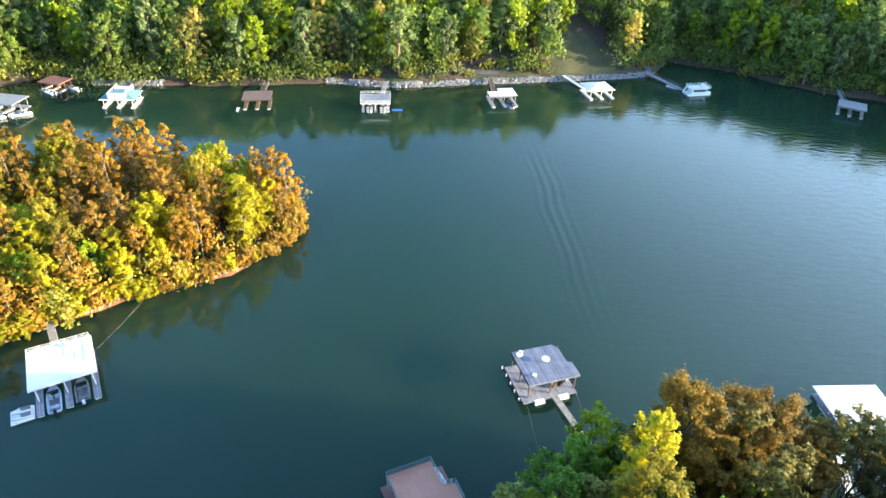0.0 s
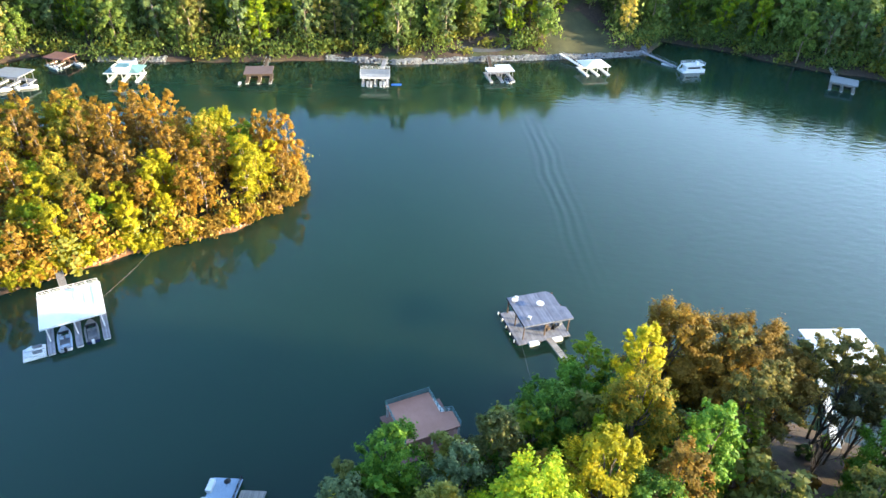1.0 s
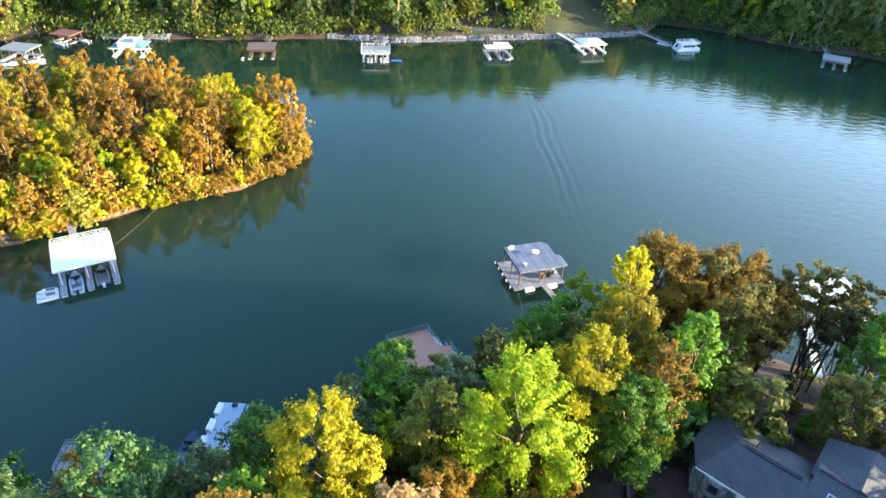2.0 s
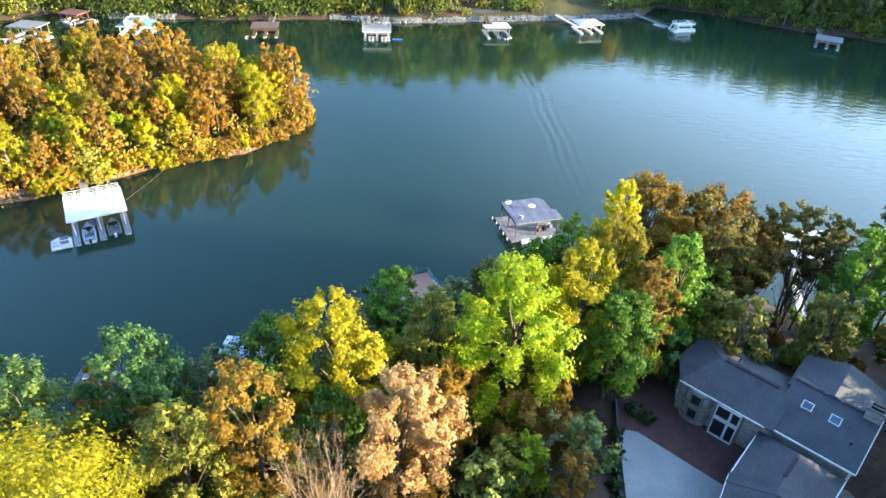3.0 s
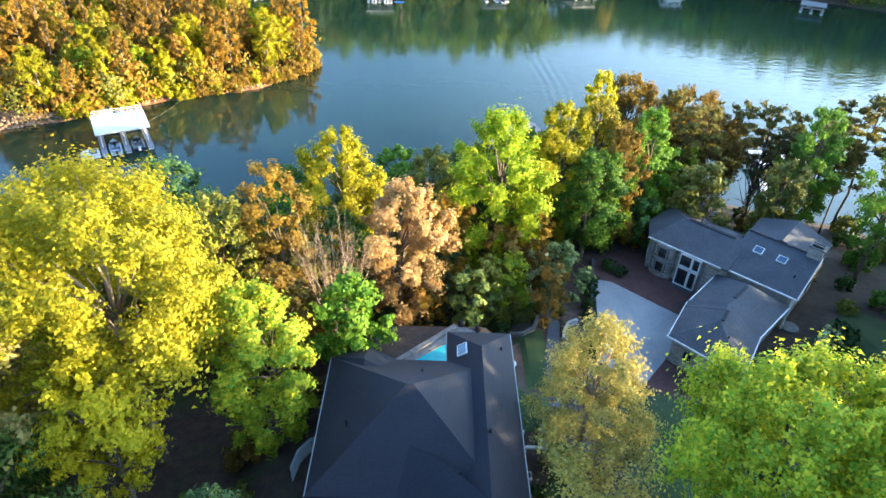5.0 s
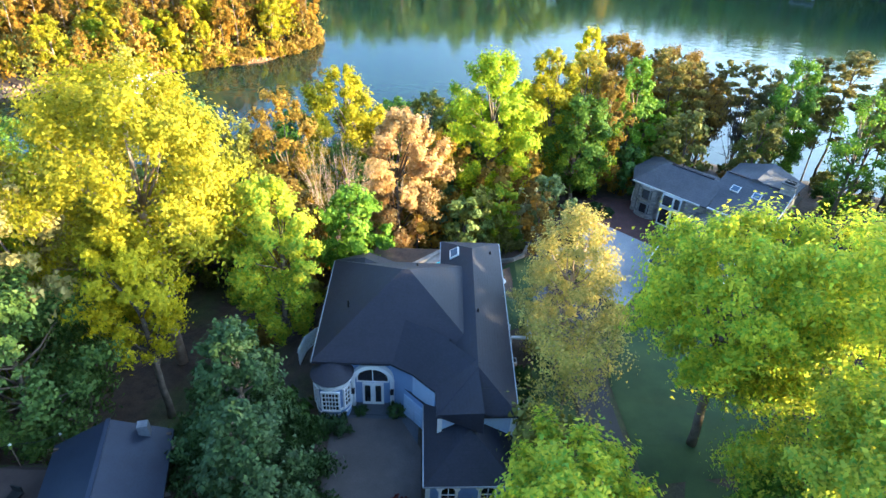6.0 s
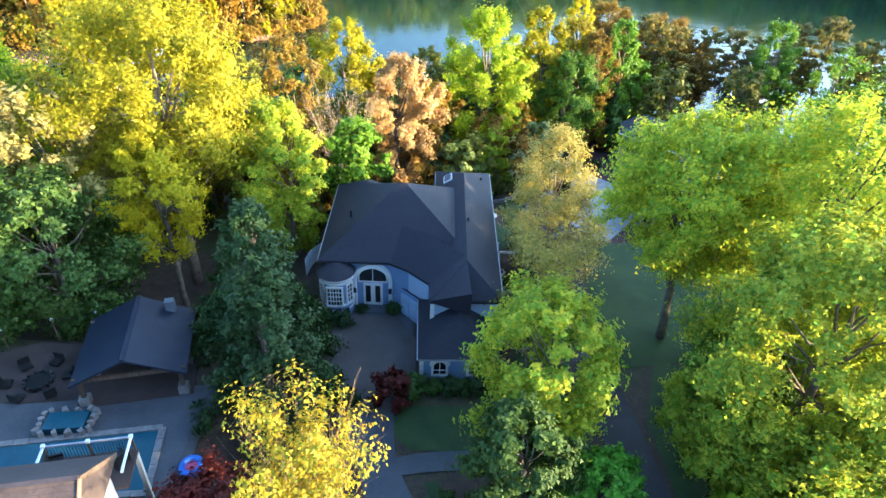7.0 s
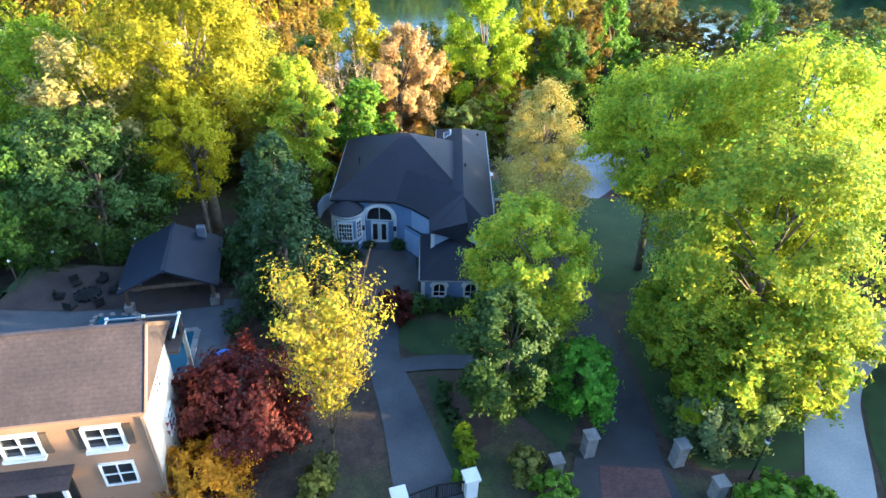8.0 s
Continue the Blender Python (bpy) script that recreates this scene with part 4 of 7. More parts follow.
NEAR_TREES = [
    (-19.5, -16.5, 30, 4.0, "yellow", "high", 2600), (-30, -15, 33.5, 5.6, "pale", "round", 4200),
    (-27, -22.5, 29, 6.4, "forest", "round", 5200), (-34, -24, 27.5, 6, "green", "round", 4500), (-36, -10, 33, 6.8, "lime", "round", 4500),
    (-28, 19, 26.5, 5.2, "teal", "round", 3600), (-19, 8, 29, 4.4, "olive", "tall", 3000), (-14.2, 10.5, 31, 4.6, "brown", "tall", 2600),
    (-8.2, 21, 30.0, 5.3, "yellow", "round", 6400), (-16.0, 26.5, 22, 4.6, "green", "round", 3400), (-8.6, 34.0, 17.5, 4.2, "sage", "round", 3400), (-3.5, 41, 18.5, 4.2, "green", "round", 3600),
    (2.4, 29, 24.5, 4.0, "olive", "round", 3400), (11.0, 26.4, 30.9, 6.8, "lime", "tall", 8000), (19.4, 32.5, 30.2, 4.6, "yellow", "tall", 5000),
    (28.5, 50, 28.5, 3.6, "yellow", "tall", 3600), (27.5, 44.5, 25.5, 4.6, "gold", "round", 5000), (36, 57, 25.5, 5.6, "brown", "round", 7000),
    (46, 57, 23.5, 6.4, "brown", "round", 7500), (41, 53, 21.5, 5.0, "brown", "round", 5000), (52, 55, 20, 4.6, "brown", "round", 5000), (33.6, 38.6, 27.5, 3.9, "green", "tall", 4000), (28.6, 33.2, 26.8, 3.4, "brown", "tall", 2600),
    (24.5, 30, 24.2, 5.0, "green", "round", 5000), (-0.2, 12.6, 28.4, 4.7, "peach", "round", 6400), (-11.4, 0.4, 25.6, 3.3, "brown", "round", 2600),
    (-4.8, -0.6, 25.4, 3.5, "green", "tall", 4200), (-10.8, -8.4, 30.2, 4.5, "spring", "tall", 5600),
    (-9.2, -25.2, 29.3, 6.2, "dark", "cone", 7000), (-6.9, -31.8, 29.4, 5.6, "dark", "cone", 6600), (25.4, -21, 35.2, 6.8, "spring", "high", 8500),
    (32.4, -26.5, 38.8, 9.0, "spring", "tall", 10500), (28.4, -36.0, 35.6, 7.9, "spring", "tall", 9500), (11.8, -34.6, 29, 4.7, "spring", "round", 5400),
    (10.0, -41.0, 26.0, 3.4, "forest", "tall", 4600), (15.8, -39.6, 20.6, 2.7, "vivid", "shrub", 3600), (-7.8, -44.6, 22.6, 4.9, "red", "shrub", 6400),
    (59.8, 41, 27.4, 4.6, "green", "tall", 4800), (5.0, 37, 20, 3.8, "sage", "round", 3200), (-21.5, 22.5, 20.5, 4.2, "sage", "round", 3000),
    (10, 43, 19, 4.0, "olive", "round", 3000), (18, 48, 19.5, 3.8, "green", "round", 3000), (22, 56, 15, 3.4, "green", "round", 2600),
    (16, 21, 14.5, 2.6, "white", "shrub", 1900), (9.5, 14, 18, 2.6, "olive", "round", 1900), (3.5, 20, 22, 3.6, "brown", "tall", 2200),
    (-38, 15, 25, 5.4, "sage", "round", 3200), (-46, 12, 25.5, 5.6, "green", "round", 3200), (-33, 7, 25, 4.6, "olive", "round", 3200),
    (-54, 8, 27, 5.8, "sage", "round", 3200), (-42, 0, 31, 6.2, "lime", "round", 3600), (-24, 13, 22, 3.8, "brown", "round", 2400),
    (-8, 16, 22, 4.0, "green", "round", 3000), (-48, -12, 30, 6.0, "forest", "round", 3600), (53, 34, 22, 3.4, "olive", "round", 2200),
    # from (56, -6) on, unseen trees added to keep sun off houses and road
    (66, 30, 26, 4.8, "green", "round", 3400), (23.6, -34.4, 22.5, 3.0, "spring", "round", 3000), (24.6, -41.6, 20.5, 2.4, "lime", "round", 2400), (24.2, -37.6, 24, 3.0, "spring", "round", 3000), (27.4, -40.6, 25, 3.6, "spring", "round", 3600), (31.2, -40.5, 25.5, 3.8, "spring", "round", 3600), (26.0, -33.0, 25, 3.4, "green", "round", 3000), (56, -6, 30, 6.5, "green", "round", 4200), (64, 8, 30, 6.5, "green", "round", 4200), (69, 19, 29, 6.0, "green", "round", 4200), (76, 8, 32, 7.0, "green", "round", 4200), (62, -8, 32, 6.5, "green", "round", 4200), (68, 2, 31, 6.5, "green", "round", 4200), (60, -20, 32, 6.0, "lime", "round", 2600), (72, -14, 32, 6.0, "green", "round", 2600), (58, -34, 26, 5.5, "green", "shrub", 3000), (57, -43, 26, 5.5, "green", "shrub", 3000), (62, -27, 26, 5.5, "green", "shrub", 3000), (60, -52, 25, 5.5, "green", "shrub", 3000), (36, -62, 24, 5, "green", "shrub", 3000), (45, -61, 34, 7.0, "green", "round", 3600), (54, -63, 35, 7.0, "green", "round", 3600), (38, -72, 25, 5.5, "green", "shrub", 3000), (48, -76, 26, 6, "green", "shrub", 3000), (66, -37, 26, 5.5, "green", "shrub", 3000), (47, -15, 27, 5.4, "green", "round", 3600),
    (25.0, -42.4, 19.5, 2.9, "sage", "shrub", 3000), (28.0, -41.6, 20.5, 3.0, "sage", "shrub", 3200),
    (12.5, 14.5, 12.6, 1.7, "olive", "shrub", 900), (-52, -24, 30, 6.0, "olive", "round", 3200), (-16, 18, 23, 3.6, "green", "round", 2600),
    (-60, -2, 31, 6.4, "lime", "round", 3200), (48, -34, 28, 5.0, "lime", "round", 3200),
]
for i, (x, y, top, radius, leaf, form, count) in enumerate(NEAR_TREES):
    size = 0.31 if leaf in ("yellow", "lime", "peach", "pale") else 0.29
    boost, boughs = 1.45, None
    if y < -15 and x > -20:
        size, boost = (0.20, 2.9) if count > 7500 else (0.21, 2.1) if leaf != "dark" else (0.22, 1.9)
        boughs = 80 if form == "cone" else 110 if count > 7500 else 60
    elif count > 4400:
        size, boost, boughs = size * 0.85, 2.0, 60
    elif x > 54 or y < -50:
        boost = 0.7
    tree = make_tree("tree", top - ground(x, y), radius, leaf, form, 100 + i, int(count * 2.4 * boost), size, LABELS[leaf], boughs=boughs, lean=0.15 * math.sin(i))
    set_tree(tree, x, y)

set_tree(make_sparse("tree", 29.9 - ground(-7.3, 6.6), 5.0, "brown", 7, 0, 0.4, "leafless tree with pale tan branches in sunlight", SUNLIT_TAN_BARK, 4, 0.34, 14, thin=0.55, base=0.3), -7.3, 6.6)
set_tree(make_tree("tree", 29.2 - ground(16.2, -9.4), 6.4, "thin", "spire", 8, 30000, 0.16, "half-bare tree with thin pale yellow-green leaves", PALE_BARK, 90), 16.2, -9.4)
set_tree(make_sparse("tree", 24.5 - ground(15.2, -17.5), 4.6, "thin", 12, 5000, 0.18, "thin half-bare tree with pale twigs beside the road", PALE_BARK, 3, 0.26, 26, 500, 0.7, 0.5, 0.14), 15.2, -17.5)
set_tree(make_sparse("tree", 31.8 - ground(-1.8, -44.4), 3.5, "gold", 9, 10500, 0.155, "half-bare tree with scattered bright yellow leaves", SUNLIT_BARK, 3, 0.24, 40, 340, 0.48, 0.5, 0.25), -1.8, -44.4)
set_tree(make_sparse("tree", 21 - ground(12.5, -24), 3.0, "olive", 10, 1800, 0.36, "thin half-bare tree beside the blue house", PALE_BARK), 12.5, -24)
set_tree(make_tree("tree", 38.6 - ground(-22.0, -7.5), 9.7, "yellow", "high", 11, 60000, 0.22, "broad tree with bright yellow spring leaves in sunlight", PALE_BARK, 120), -22.0, -7.5)
for k, (x, y, top) in enumerate(((59, 52.5, 20), (64.5, 52, 19.5), (52, 52, 20), (68, 50, 18), (56, 47, 18))):
    set_tree(make_sparse("tree", top - ground(x, y), 3.4, "brown", 20 + k, 0 if k != 2 else 1200, 0.36, "leafless dark tree on the lake bank", DARK_BARK), x, y)

# pines along the lake bank
pine_rng = np.random.default_rng(31)
PINES = [make_tree("pine_tree", 18.0, 3.6, "pine", "pine", 40 + k, 5200, 0.27, LABELS["pine"], bark=DARK_BARK, group="pines on the lake bank", category="pine") for k in range(3)]
PINE_SPOTS = [(42, 55), (60, 50), (65, 47), (69, 52), (62.5, 53), (50, 58), (54.5, 55), (70, 47), (74, 50), (78, 44), (82, 47), (86, 41), (91, 43), (96, 38), (74, 39), (84, 34), (66, 55), (61, 56), (47, 49), (43, 47), (79, 38), (90, 35), (102, 36), (100, 28)]
for k, (x, y) in enumerate(PINE_SPOTS):
    scale = pine_rng.uniform(0.95, 1.22)
    m = pose(x, y, ground(x, y), 3 * math.sin(k), 3 * math.cos(k), k * 67) @ Matrix.Diagonal((scale, scale, scale, 1))
    if k < 3:
        PINES[k].matrix_basis = m
    else:
        copy_thing(PINES[k % 3], m)


def scatter(models, spots, rng, low=0.85, high=1.2):
    """Puts copies of model trees on the ground; the first of each model is the model itself."""
    used = set()
    for x, y, k in spots:
        s = rng.uniform(low, high)
        m = pose(x, y, ground(x, y), 0, 0, rng.uniform(0, 360)) @ Matrix.Diagonal((s, s, s * rng.uniform(0.92, 1.1), 1))
        if k not in used:
            used.add(k)
            models[k].matrix_basis = m
        else:
            copy = copy_thing(models[k], Matrix.Identity(4))
            copy.matrix_basis = m


def spread_out(rng, box, count, allowed, gap):
    """Random places in a box at least a gap apart."""
    out = []
    for _ in range(count * 40):
        if len(out) >= count:
            break
        x, y = rng.uniform(box[0], box[1]), rng.uniform(box[2], box[3])
        if allowed(x, y) and all((x - a) ** 2 + (y - b) ** 2 > gap * gap for a, b in out):
            out.append((x, y))
    return out


def shore_by(x, y, poly):
    """As inside_by, for one place."""
    best, odd = 1e18, False
    ax, ay = poly[-1]
    for bx, by in poly:
        dx, dy = bx - ax, by - ay
        s = min(1.0, max(0.0, ((x - ax) * dx + (y - ay) * dy) / (dx * dx + dy * dy)))
        best = min(best, (x - ax - s * dx) ** 2 + (y - ay - s * dy) ** 2)
        if (ay > y) != (by > y) and x < dx * (y - ay) / dy + ax:
            odd = not odd
        ax, ay = bx, by
    return math.sqrt(best) if odd else -math.sqrt(best)


# the island: rust-brown pines and hardwoods, yellow-green young trees along the water
island_rng = np.random.default_rng(5)
island_models = [make_tree("pine_tree" if form in ("pine", "needle") else "young_tree" if h < 13 else "tree", h, r, leaf, form, 60 + k, int(n * 1.75), 0.36, label, group="island trees", boughs=30, bark=PALE_BARK) for k, (h, r, leaf, form, n, label) in enumerate((
    (16, 3.9, "rust", "needle", 2500, "rust-brown pine on the island in low sun"), (13, 3.2, "rust", "needle", 2200, "rust-brown pine on the island in low sun"),
    (17, 3.4, "rust", "needle", 2200, "tall rust-brown pine on the island"), (13, 3.2, "yellow", "tall", 2200, "bright yellow-green tree on the island"),
    (9, 2.6, "lime", "tall", 1900, "yellow-green tree at the island's shore"), (14, 3.6, "gold", "round", 2200, "golden tree on the island"),
    (9, 2.6, "yellow", "tall", 1700, "young yellow tree at the island's shore"), (11, 3.2, "lime", "round", 1800, "yellow-green tree on the island")))]
island_spots = []
for x, y in spread_out(island_rng, (-140, -31, 70, 152), 165, lambda x, y: shore_by(x, y, ISLAND_SHORE) > 1.6 and y > 74 - 0.1 * x, 3.7):
    d, front = shore_by(x, y, ISLAND_SHORE), y < 112 + 0.55 * (x + 50) + 8
    if front and d < 12 and x < -52:
        k = int(island_rng.choice([3, 4, 6, 4, 6, 0, 1]))
    else:
        k = int(island_rng.choice([0, 1, 2, 0, 2, 5, 3, 7, 0]))
    island_spots.append((x, y, k))
scatter(island_models, island_spots, island_rng, 0.85, 1.15)

# low shore bushes of the island
bush_models = [make_tree("bush", 3.4, 2.2, leaf, "shrub", 90 + k, 800, 0.42, label, group="island bushes", category="bush") for k, (leaf, label) in enumerate((
    ("rust", "rust-brown bush overhanging the island's shore"), ("brown", "brown bush overhanging the island's shore"), ("yellow", "yellow-green bush at the island's shore")))]
bush_spots = []
for k in range(100):
    s = k / 99
    i = min(int(s * 8), 7)
    (ax, ay), (bx, by) = ISLAND_SHORE[i], ISLAND_SHORE[i + 1]
    f = s * 8 - i
    x, y = ax + (bx - ax) * f, ay + (by - ay) * f
    bush_spots.append((x - 0.3 + island_rng.uniform(-1, 1), y + 0.5 + island_rng.uniform(-0.8, 1.6), int(island_rng.choice([2, 2, 0, 2] if x < -58 else [0, 1, 2, 1]))))
scatter(bush_models, bush_spots, island_rng, 0.6, 1.1)


def thicket(name, spots, leaf, leaves, size, label, seed, low=1.5, high=4.5):
    """Undergrowth in one mesh: low overlapping clumps of leaves."""
    rng = np.random.default_rng(seed)
    centres, radii = [], []
    for x, y in spots:
        h = rng.uniform(low, high)
        for k in range(3):
            centres.append((x + rng.uniform(-1, 1), y + rng.uniform(-1, 1), ground(x, y) + h * (0.25 + 0.3 * k)))
            radii.append(h * rng.uniform(0.3, 0.5))
    return tagged(new(name, leaf_shape(name, centres, radii, leaves * len(spots), size, LEAVES[leaf], rng)), label, "undergrowth", kind="stuff")


thicket("undergrowth", spread_out(island_rng, (-140, -32, 75, 151), 150, lambda x, y: shore_by(x, y, ISLAND_SHORE) > 1.0 and y > 74 - 0.1 * x, 3.4), "olive", 130, 0.6, "dense olive undergrowth on the island", 3, 2.5, 7)
thicket("undergrowth", spread_out(island_rng, (-140, -32, 75, 151), 150, lambda x, y: shore_by(x, y, ISLAND_SHORE) > 1.0 and y > 74 - 0.1 * x, 3.4), "rust", 120, 0.6, "dense rust-brown undergrowth on the island", 4, 2.5, 7)

# the far bank's woods
far_rng = np.random.default_rng(6)
far_models = [make_tree("tree", h, r, leaf, form, 120 + k, int(n * 1.9), 0.62, label, group="far bank trees", bark=bark, boughs=30) for k, (h, r, leaf, form, n, label, bark) in enumerate((
    (19, 4.4, "far", "tall", 1500, "tall green tree on the far bank", PALE_BARK), (17, 4.4, "far", "round", 1500, "green tree on the far bank", PALE_BARK),
    (21, 4.2, "sage", "tall", 1500, "tall grey-green tree on the far bank", PALE_BARK), (18, 4.0, "olive", "tall", 1300, "olive green tree on the far bank", PALE_BARK),
    (20, 4.0, "lime", "tall", 1500, "yellow-green tree on the far bank", BARK), (18, 3.6, "sage", "tall", 1200, "grey-green tree on the far bank", PALE_BARK),
    (19, 4.2, "sage", "tall", 1400, "grey-green tree on the far bank", PALE_BARK), (19, 3.8, "pale", "tall", 1200, "pale yellow tree on the far bank", PALE_BARK)))]


def far_ok(x, y):
    d = shore_by(x, y, FAR_SHORE)
    clearing = 44 < x < 76 and d < 26 and not (x < 52 and d > 14)
    edge = 2.0 if x < -45 or x > 92 else 6.0
    return edge < d < 26 and not clearing and not (8 < x < 30 and d < 9)


far_spots = [(x, y, int(far_rng.choice([0, 1, 2, 3, 4, 5, 6, 0, 1, 2, 4, 7], p=None))) for x, y in spread_out(far_rng, (-175, 215, 200, 300), 140, far_ok, 5.0)]
scatter(far_models, far_spots, far_rng, 0.85, 1.2)


thicket("undergrowth", spread_out(far_rng, (-185, 220, 190, 300), 330, lambda x, y: (0.4 if x < -42 or x > 90 else 3.6) < shore_by(x, y, FAR_SHORE) < 24 and not (44 < x < 76) and not (6 < x < 34 and shore_by(x, y, FAR_SHORE) < 14), 3.6), "far", 150, 0.8, "green undergrowth along the far bank", 5, 3, 8)
thicket("undergrowth", spread_out(far_rng, (-185, 220, 190, 300), 160, lambda x, y: (0.4 if x < -42 or x > 90 else 3.6) < shore_by(x, y, FAR_SHORE) < 20 and not (44 < x < 76), 5), "olive", 150, 0.8, "olive undergrowth along the far bank", 6, 2, 5)


def wood_mass(name, spots, leaf, leaves, size, label, seed, height=17.0):
    """A distant wood in one mesh: crowns and trunks too many to count."""
    rng = np.random.default_rng(seed)
    centres, radii, wood = [], [], Shape()
    for x, y in spots:
        z, h, r = ground(x, y), height * rng.uniform(0.8, 1.2), rng.uniform(3.2, 4.6)
        wood.tube([(x, y, z - 0.3), (x, y, z + h * 0.7)], [0.3, 0.12], 5)
        for _ in range(13):
            a, u = rng.uniform(0, 6.28), rng.uniform(0.22, 0.95)
            reach = r * 0.8 * math.sin(math.pi * min(1, u + 0.04)) ** 0.7 * rng.uniform(0.5, 1)
            centres.append((x + reach * math.cos(a), y + reach * math.sin(a), z + h * u))
            radii.append(r * rng.uniform(0.25, 0.5))
    ob = tagged(new(name, leaf_shape(name, centres, radii, int(1.15 * leaves) * len(spots), size, LEAVES[leaf], rng)), label, "woods", kind="stuff")
    trunks = new("trunks", mesh_of("trunks", wood, BARK))
    trunks.parent = ob
    return ob


mass_rng = np.random.default_rng(12)
wood_mass("woods", spread_out(mass_rng, (-200, 250, 205, 370), 430, lambda x, y: 9 < shore_by(x, y, FAR_SHORE) < 110 and not (46 < x < 75 and shore_by(x, y, FAR_SHORE) < 28), 6.8), "far", 330, 1.15, "green wooded hillside behind the far bank", 1, 19)
wood_mass("woods", spread_out(mass_rng, (-180, 215, 205, 330), 90, lambda x, y: 12 < shore_by(x, y, FAR_SHORE) < 80 and not (46 < x < 75 and shore_by(x, y, FAR_SHORE) < 28), 13), "lime", 330, 1.0, "yellow-green trees in the wooded far hillside", 8, 22)
wood_mass("woods", spread_out(mass_rng, (-330, -170, 120, 330), 50, lambda x, y: 3 < shore_by(x, y, FAR_SHORE) < 90, 9), "far", 260, 1.5, "green woods beyond the lake's west arm", 2, 18)
# added out of view; kept low to let sun reach the far bank
wood_mass("woods", spread_out(mass_rng, (205, 420, 90, 330), 90, lambda x, y: 3 < shore_by(x, y, FAR_SHORE) < 110, 11), "far", 200, 1.8, "unseen green woods beyond the lake's east arm", 3, 9)
wood_mass("woods", spread_out(mass_rng, (-150, -62, -70, 12), 60, lambda x, y: shore_by(x, y, NEAR_SHORE) > 3, 8.5), "green", 900, 0.9, "green woods along the near bank to the west", 4, 17)
# added out of view to keep the low sun off the houses
wood_mass("woods", spread_out(mass_rng, (98, 175, -160, 28), 170, lambda x, y: shore_by(x, y, NEAR_SHORE) > 4, 7.6), "green", 460, 1.6, "unseen green woods to the east that shade the near bank", 5, 18)
# added out of view for shade and reflections
wood_mass("woods", spread_out(mass_rng, (-90, 64, -200, -96), 70, lambda x, y: True, 11), "green", 200, 1.7, "unseen green woods behind the houses", 6, 17)

# undergrowth on the near bank
under_models = [make_tree("bush", 2.6, 1.7, leaf, "shrub", 150 + k, 800, 0.38, label, group="undergrowth", category="bush") for k, (leaf, label) in enumerate((
    ("dark", "dark green bush under the trees"), ("olive", "olive green bush under the trees"), ("green", "green bush under the trees"), ("brown", "brown leafy bush under the trees")))]


def under_ok(x, y):
    if shore_by(x, y, NEAR_SHORE) < 2 or (22 < x < 52 and 0 < y < 33) or (-8 < x < 18 and -32 < y < 13):
        return False
    return y > 2 or x < -31 or (-19 < x < -7 and y > -22)


scatter(under_models, [(x, y, int(mass_rng.integers(0, 4))) for x, y in spread_out(mass_rng, (-60, 90, -26, 66), 120, under_ok, 4.5)], mass_rng, 0.6, 1.4)


# young trees that fill the wood between the houses and the water
young_models = [make_tree("young_tree", h, r, leaf, "tall", 170 + k, 1700, 0.38, label, group="young trees", category="tree") for k, (h, r, leaf, label) in enumerate((
    (10, 2.8, "green", "young green tree under the tall ones"), (9, 2.6, "sage", "young grey-green tree under the tall ones"), (11, 2.6, "olive", "young olive tree under the tall ones"),
    (10, 2.4, "brown", "young rust-brown tree under the tall ones"), (8, 2.8, "teal", "young blue-green tree under the tall ones"), (11, 2.8, "lime", "young yellow-green tree under the tall ones")))]


def young_ok(x, y):
    d = shore_by(x, y, NEAR_SHORE)
    if d < (7 if -36 < x < -12 else 1.5) or (21 < x < 54 and -2 < y < 33) or (-7 < x < 20 and -40 < y < 12) or x > 45:
        return False
    return (y > 8 + 0.05 * x or x < -30) and y > -22


scatter(young_models, [(x, y, int(mass_rng.integers(0, 6))) for x, y in spread_out(mass_rng, (-75, 45, -22, 68), 150, young_ok, 4.1)], mass_rng, 0.9, 1.45)


# ---- houses ----
def add_window(parent, x, y, z, wide, high, facing, columns=2, rows=1, arch=False, frame_mat=None, name="window", deep=0.14, bar=0.09):
    """A window on a wall: a frame with bars, and a pane under it. facing: the way it looks, in degrees from -y, in the house's axes."""
    frame_mat = frame_mat or WHITE
    w, h = wide / 2, high / 2
    inner, outer = [(-w, -h), (w, -h), (w, h)], [(-w - bar, -h - bar), (w + bar, -h - bar), (w + bar, h)]
    if arch:
        n = 12
        inner += [(w * math.cos(math.pi * k / n), h + w * math.sin(math.pi * k / n)) for k in range(1, n)]
        outer += [((w + bar * 2) * math.cos(math.pi * k / n), h + (w + bar * 2) * math.sin(math.pi * k / n)) for k in range(1, n)]
    else:
        outer[2] = (w + bar, h + bar)
    inner, outer = inner + [(-w, h)], outer + [(-w - bar, h if arch else h + bar)]
    n = len(inner)
    verts = [(p, q, t) for q in (-deep, 0.02) for line in (inner, outer) for p, t in line]
    faces = []
    for i in range(n):
        j = (i + 1) % n
        faces += [(i, n + i, n + j, j), (2 * n + i, 2 * n + j, 3 * n + j, 3 * n + i), (i, j, 2 * n + j, 2 * n + i), (n + i, 3 * n + i, 3 * n + j, n + j)]
    win = part(name, Shape().add(verts, faces), frame_mat, parent)
    win.matrix_basis = pose(x, y, z, 0, 0, facing)
    part("pane", Shape().add([(p, -0.05, t) for p, t in inner], [tuple(range(n))]), WINDOW_GLASS, win)
    for k in range(1, columns):
        p = -w + wide * k / columns
        part("glazing_bar", Shape().box(p - 0.03, p + 0.03, -deep * 0.8, -0.045, -h, h + (w * 0.95 if arch else 0)), frame_mat, win)
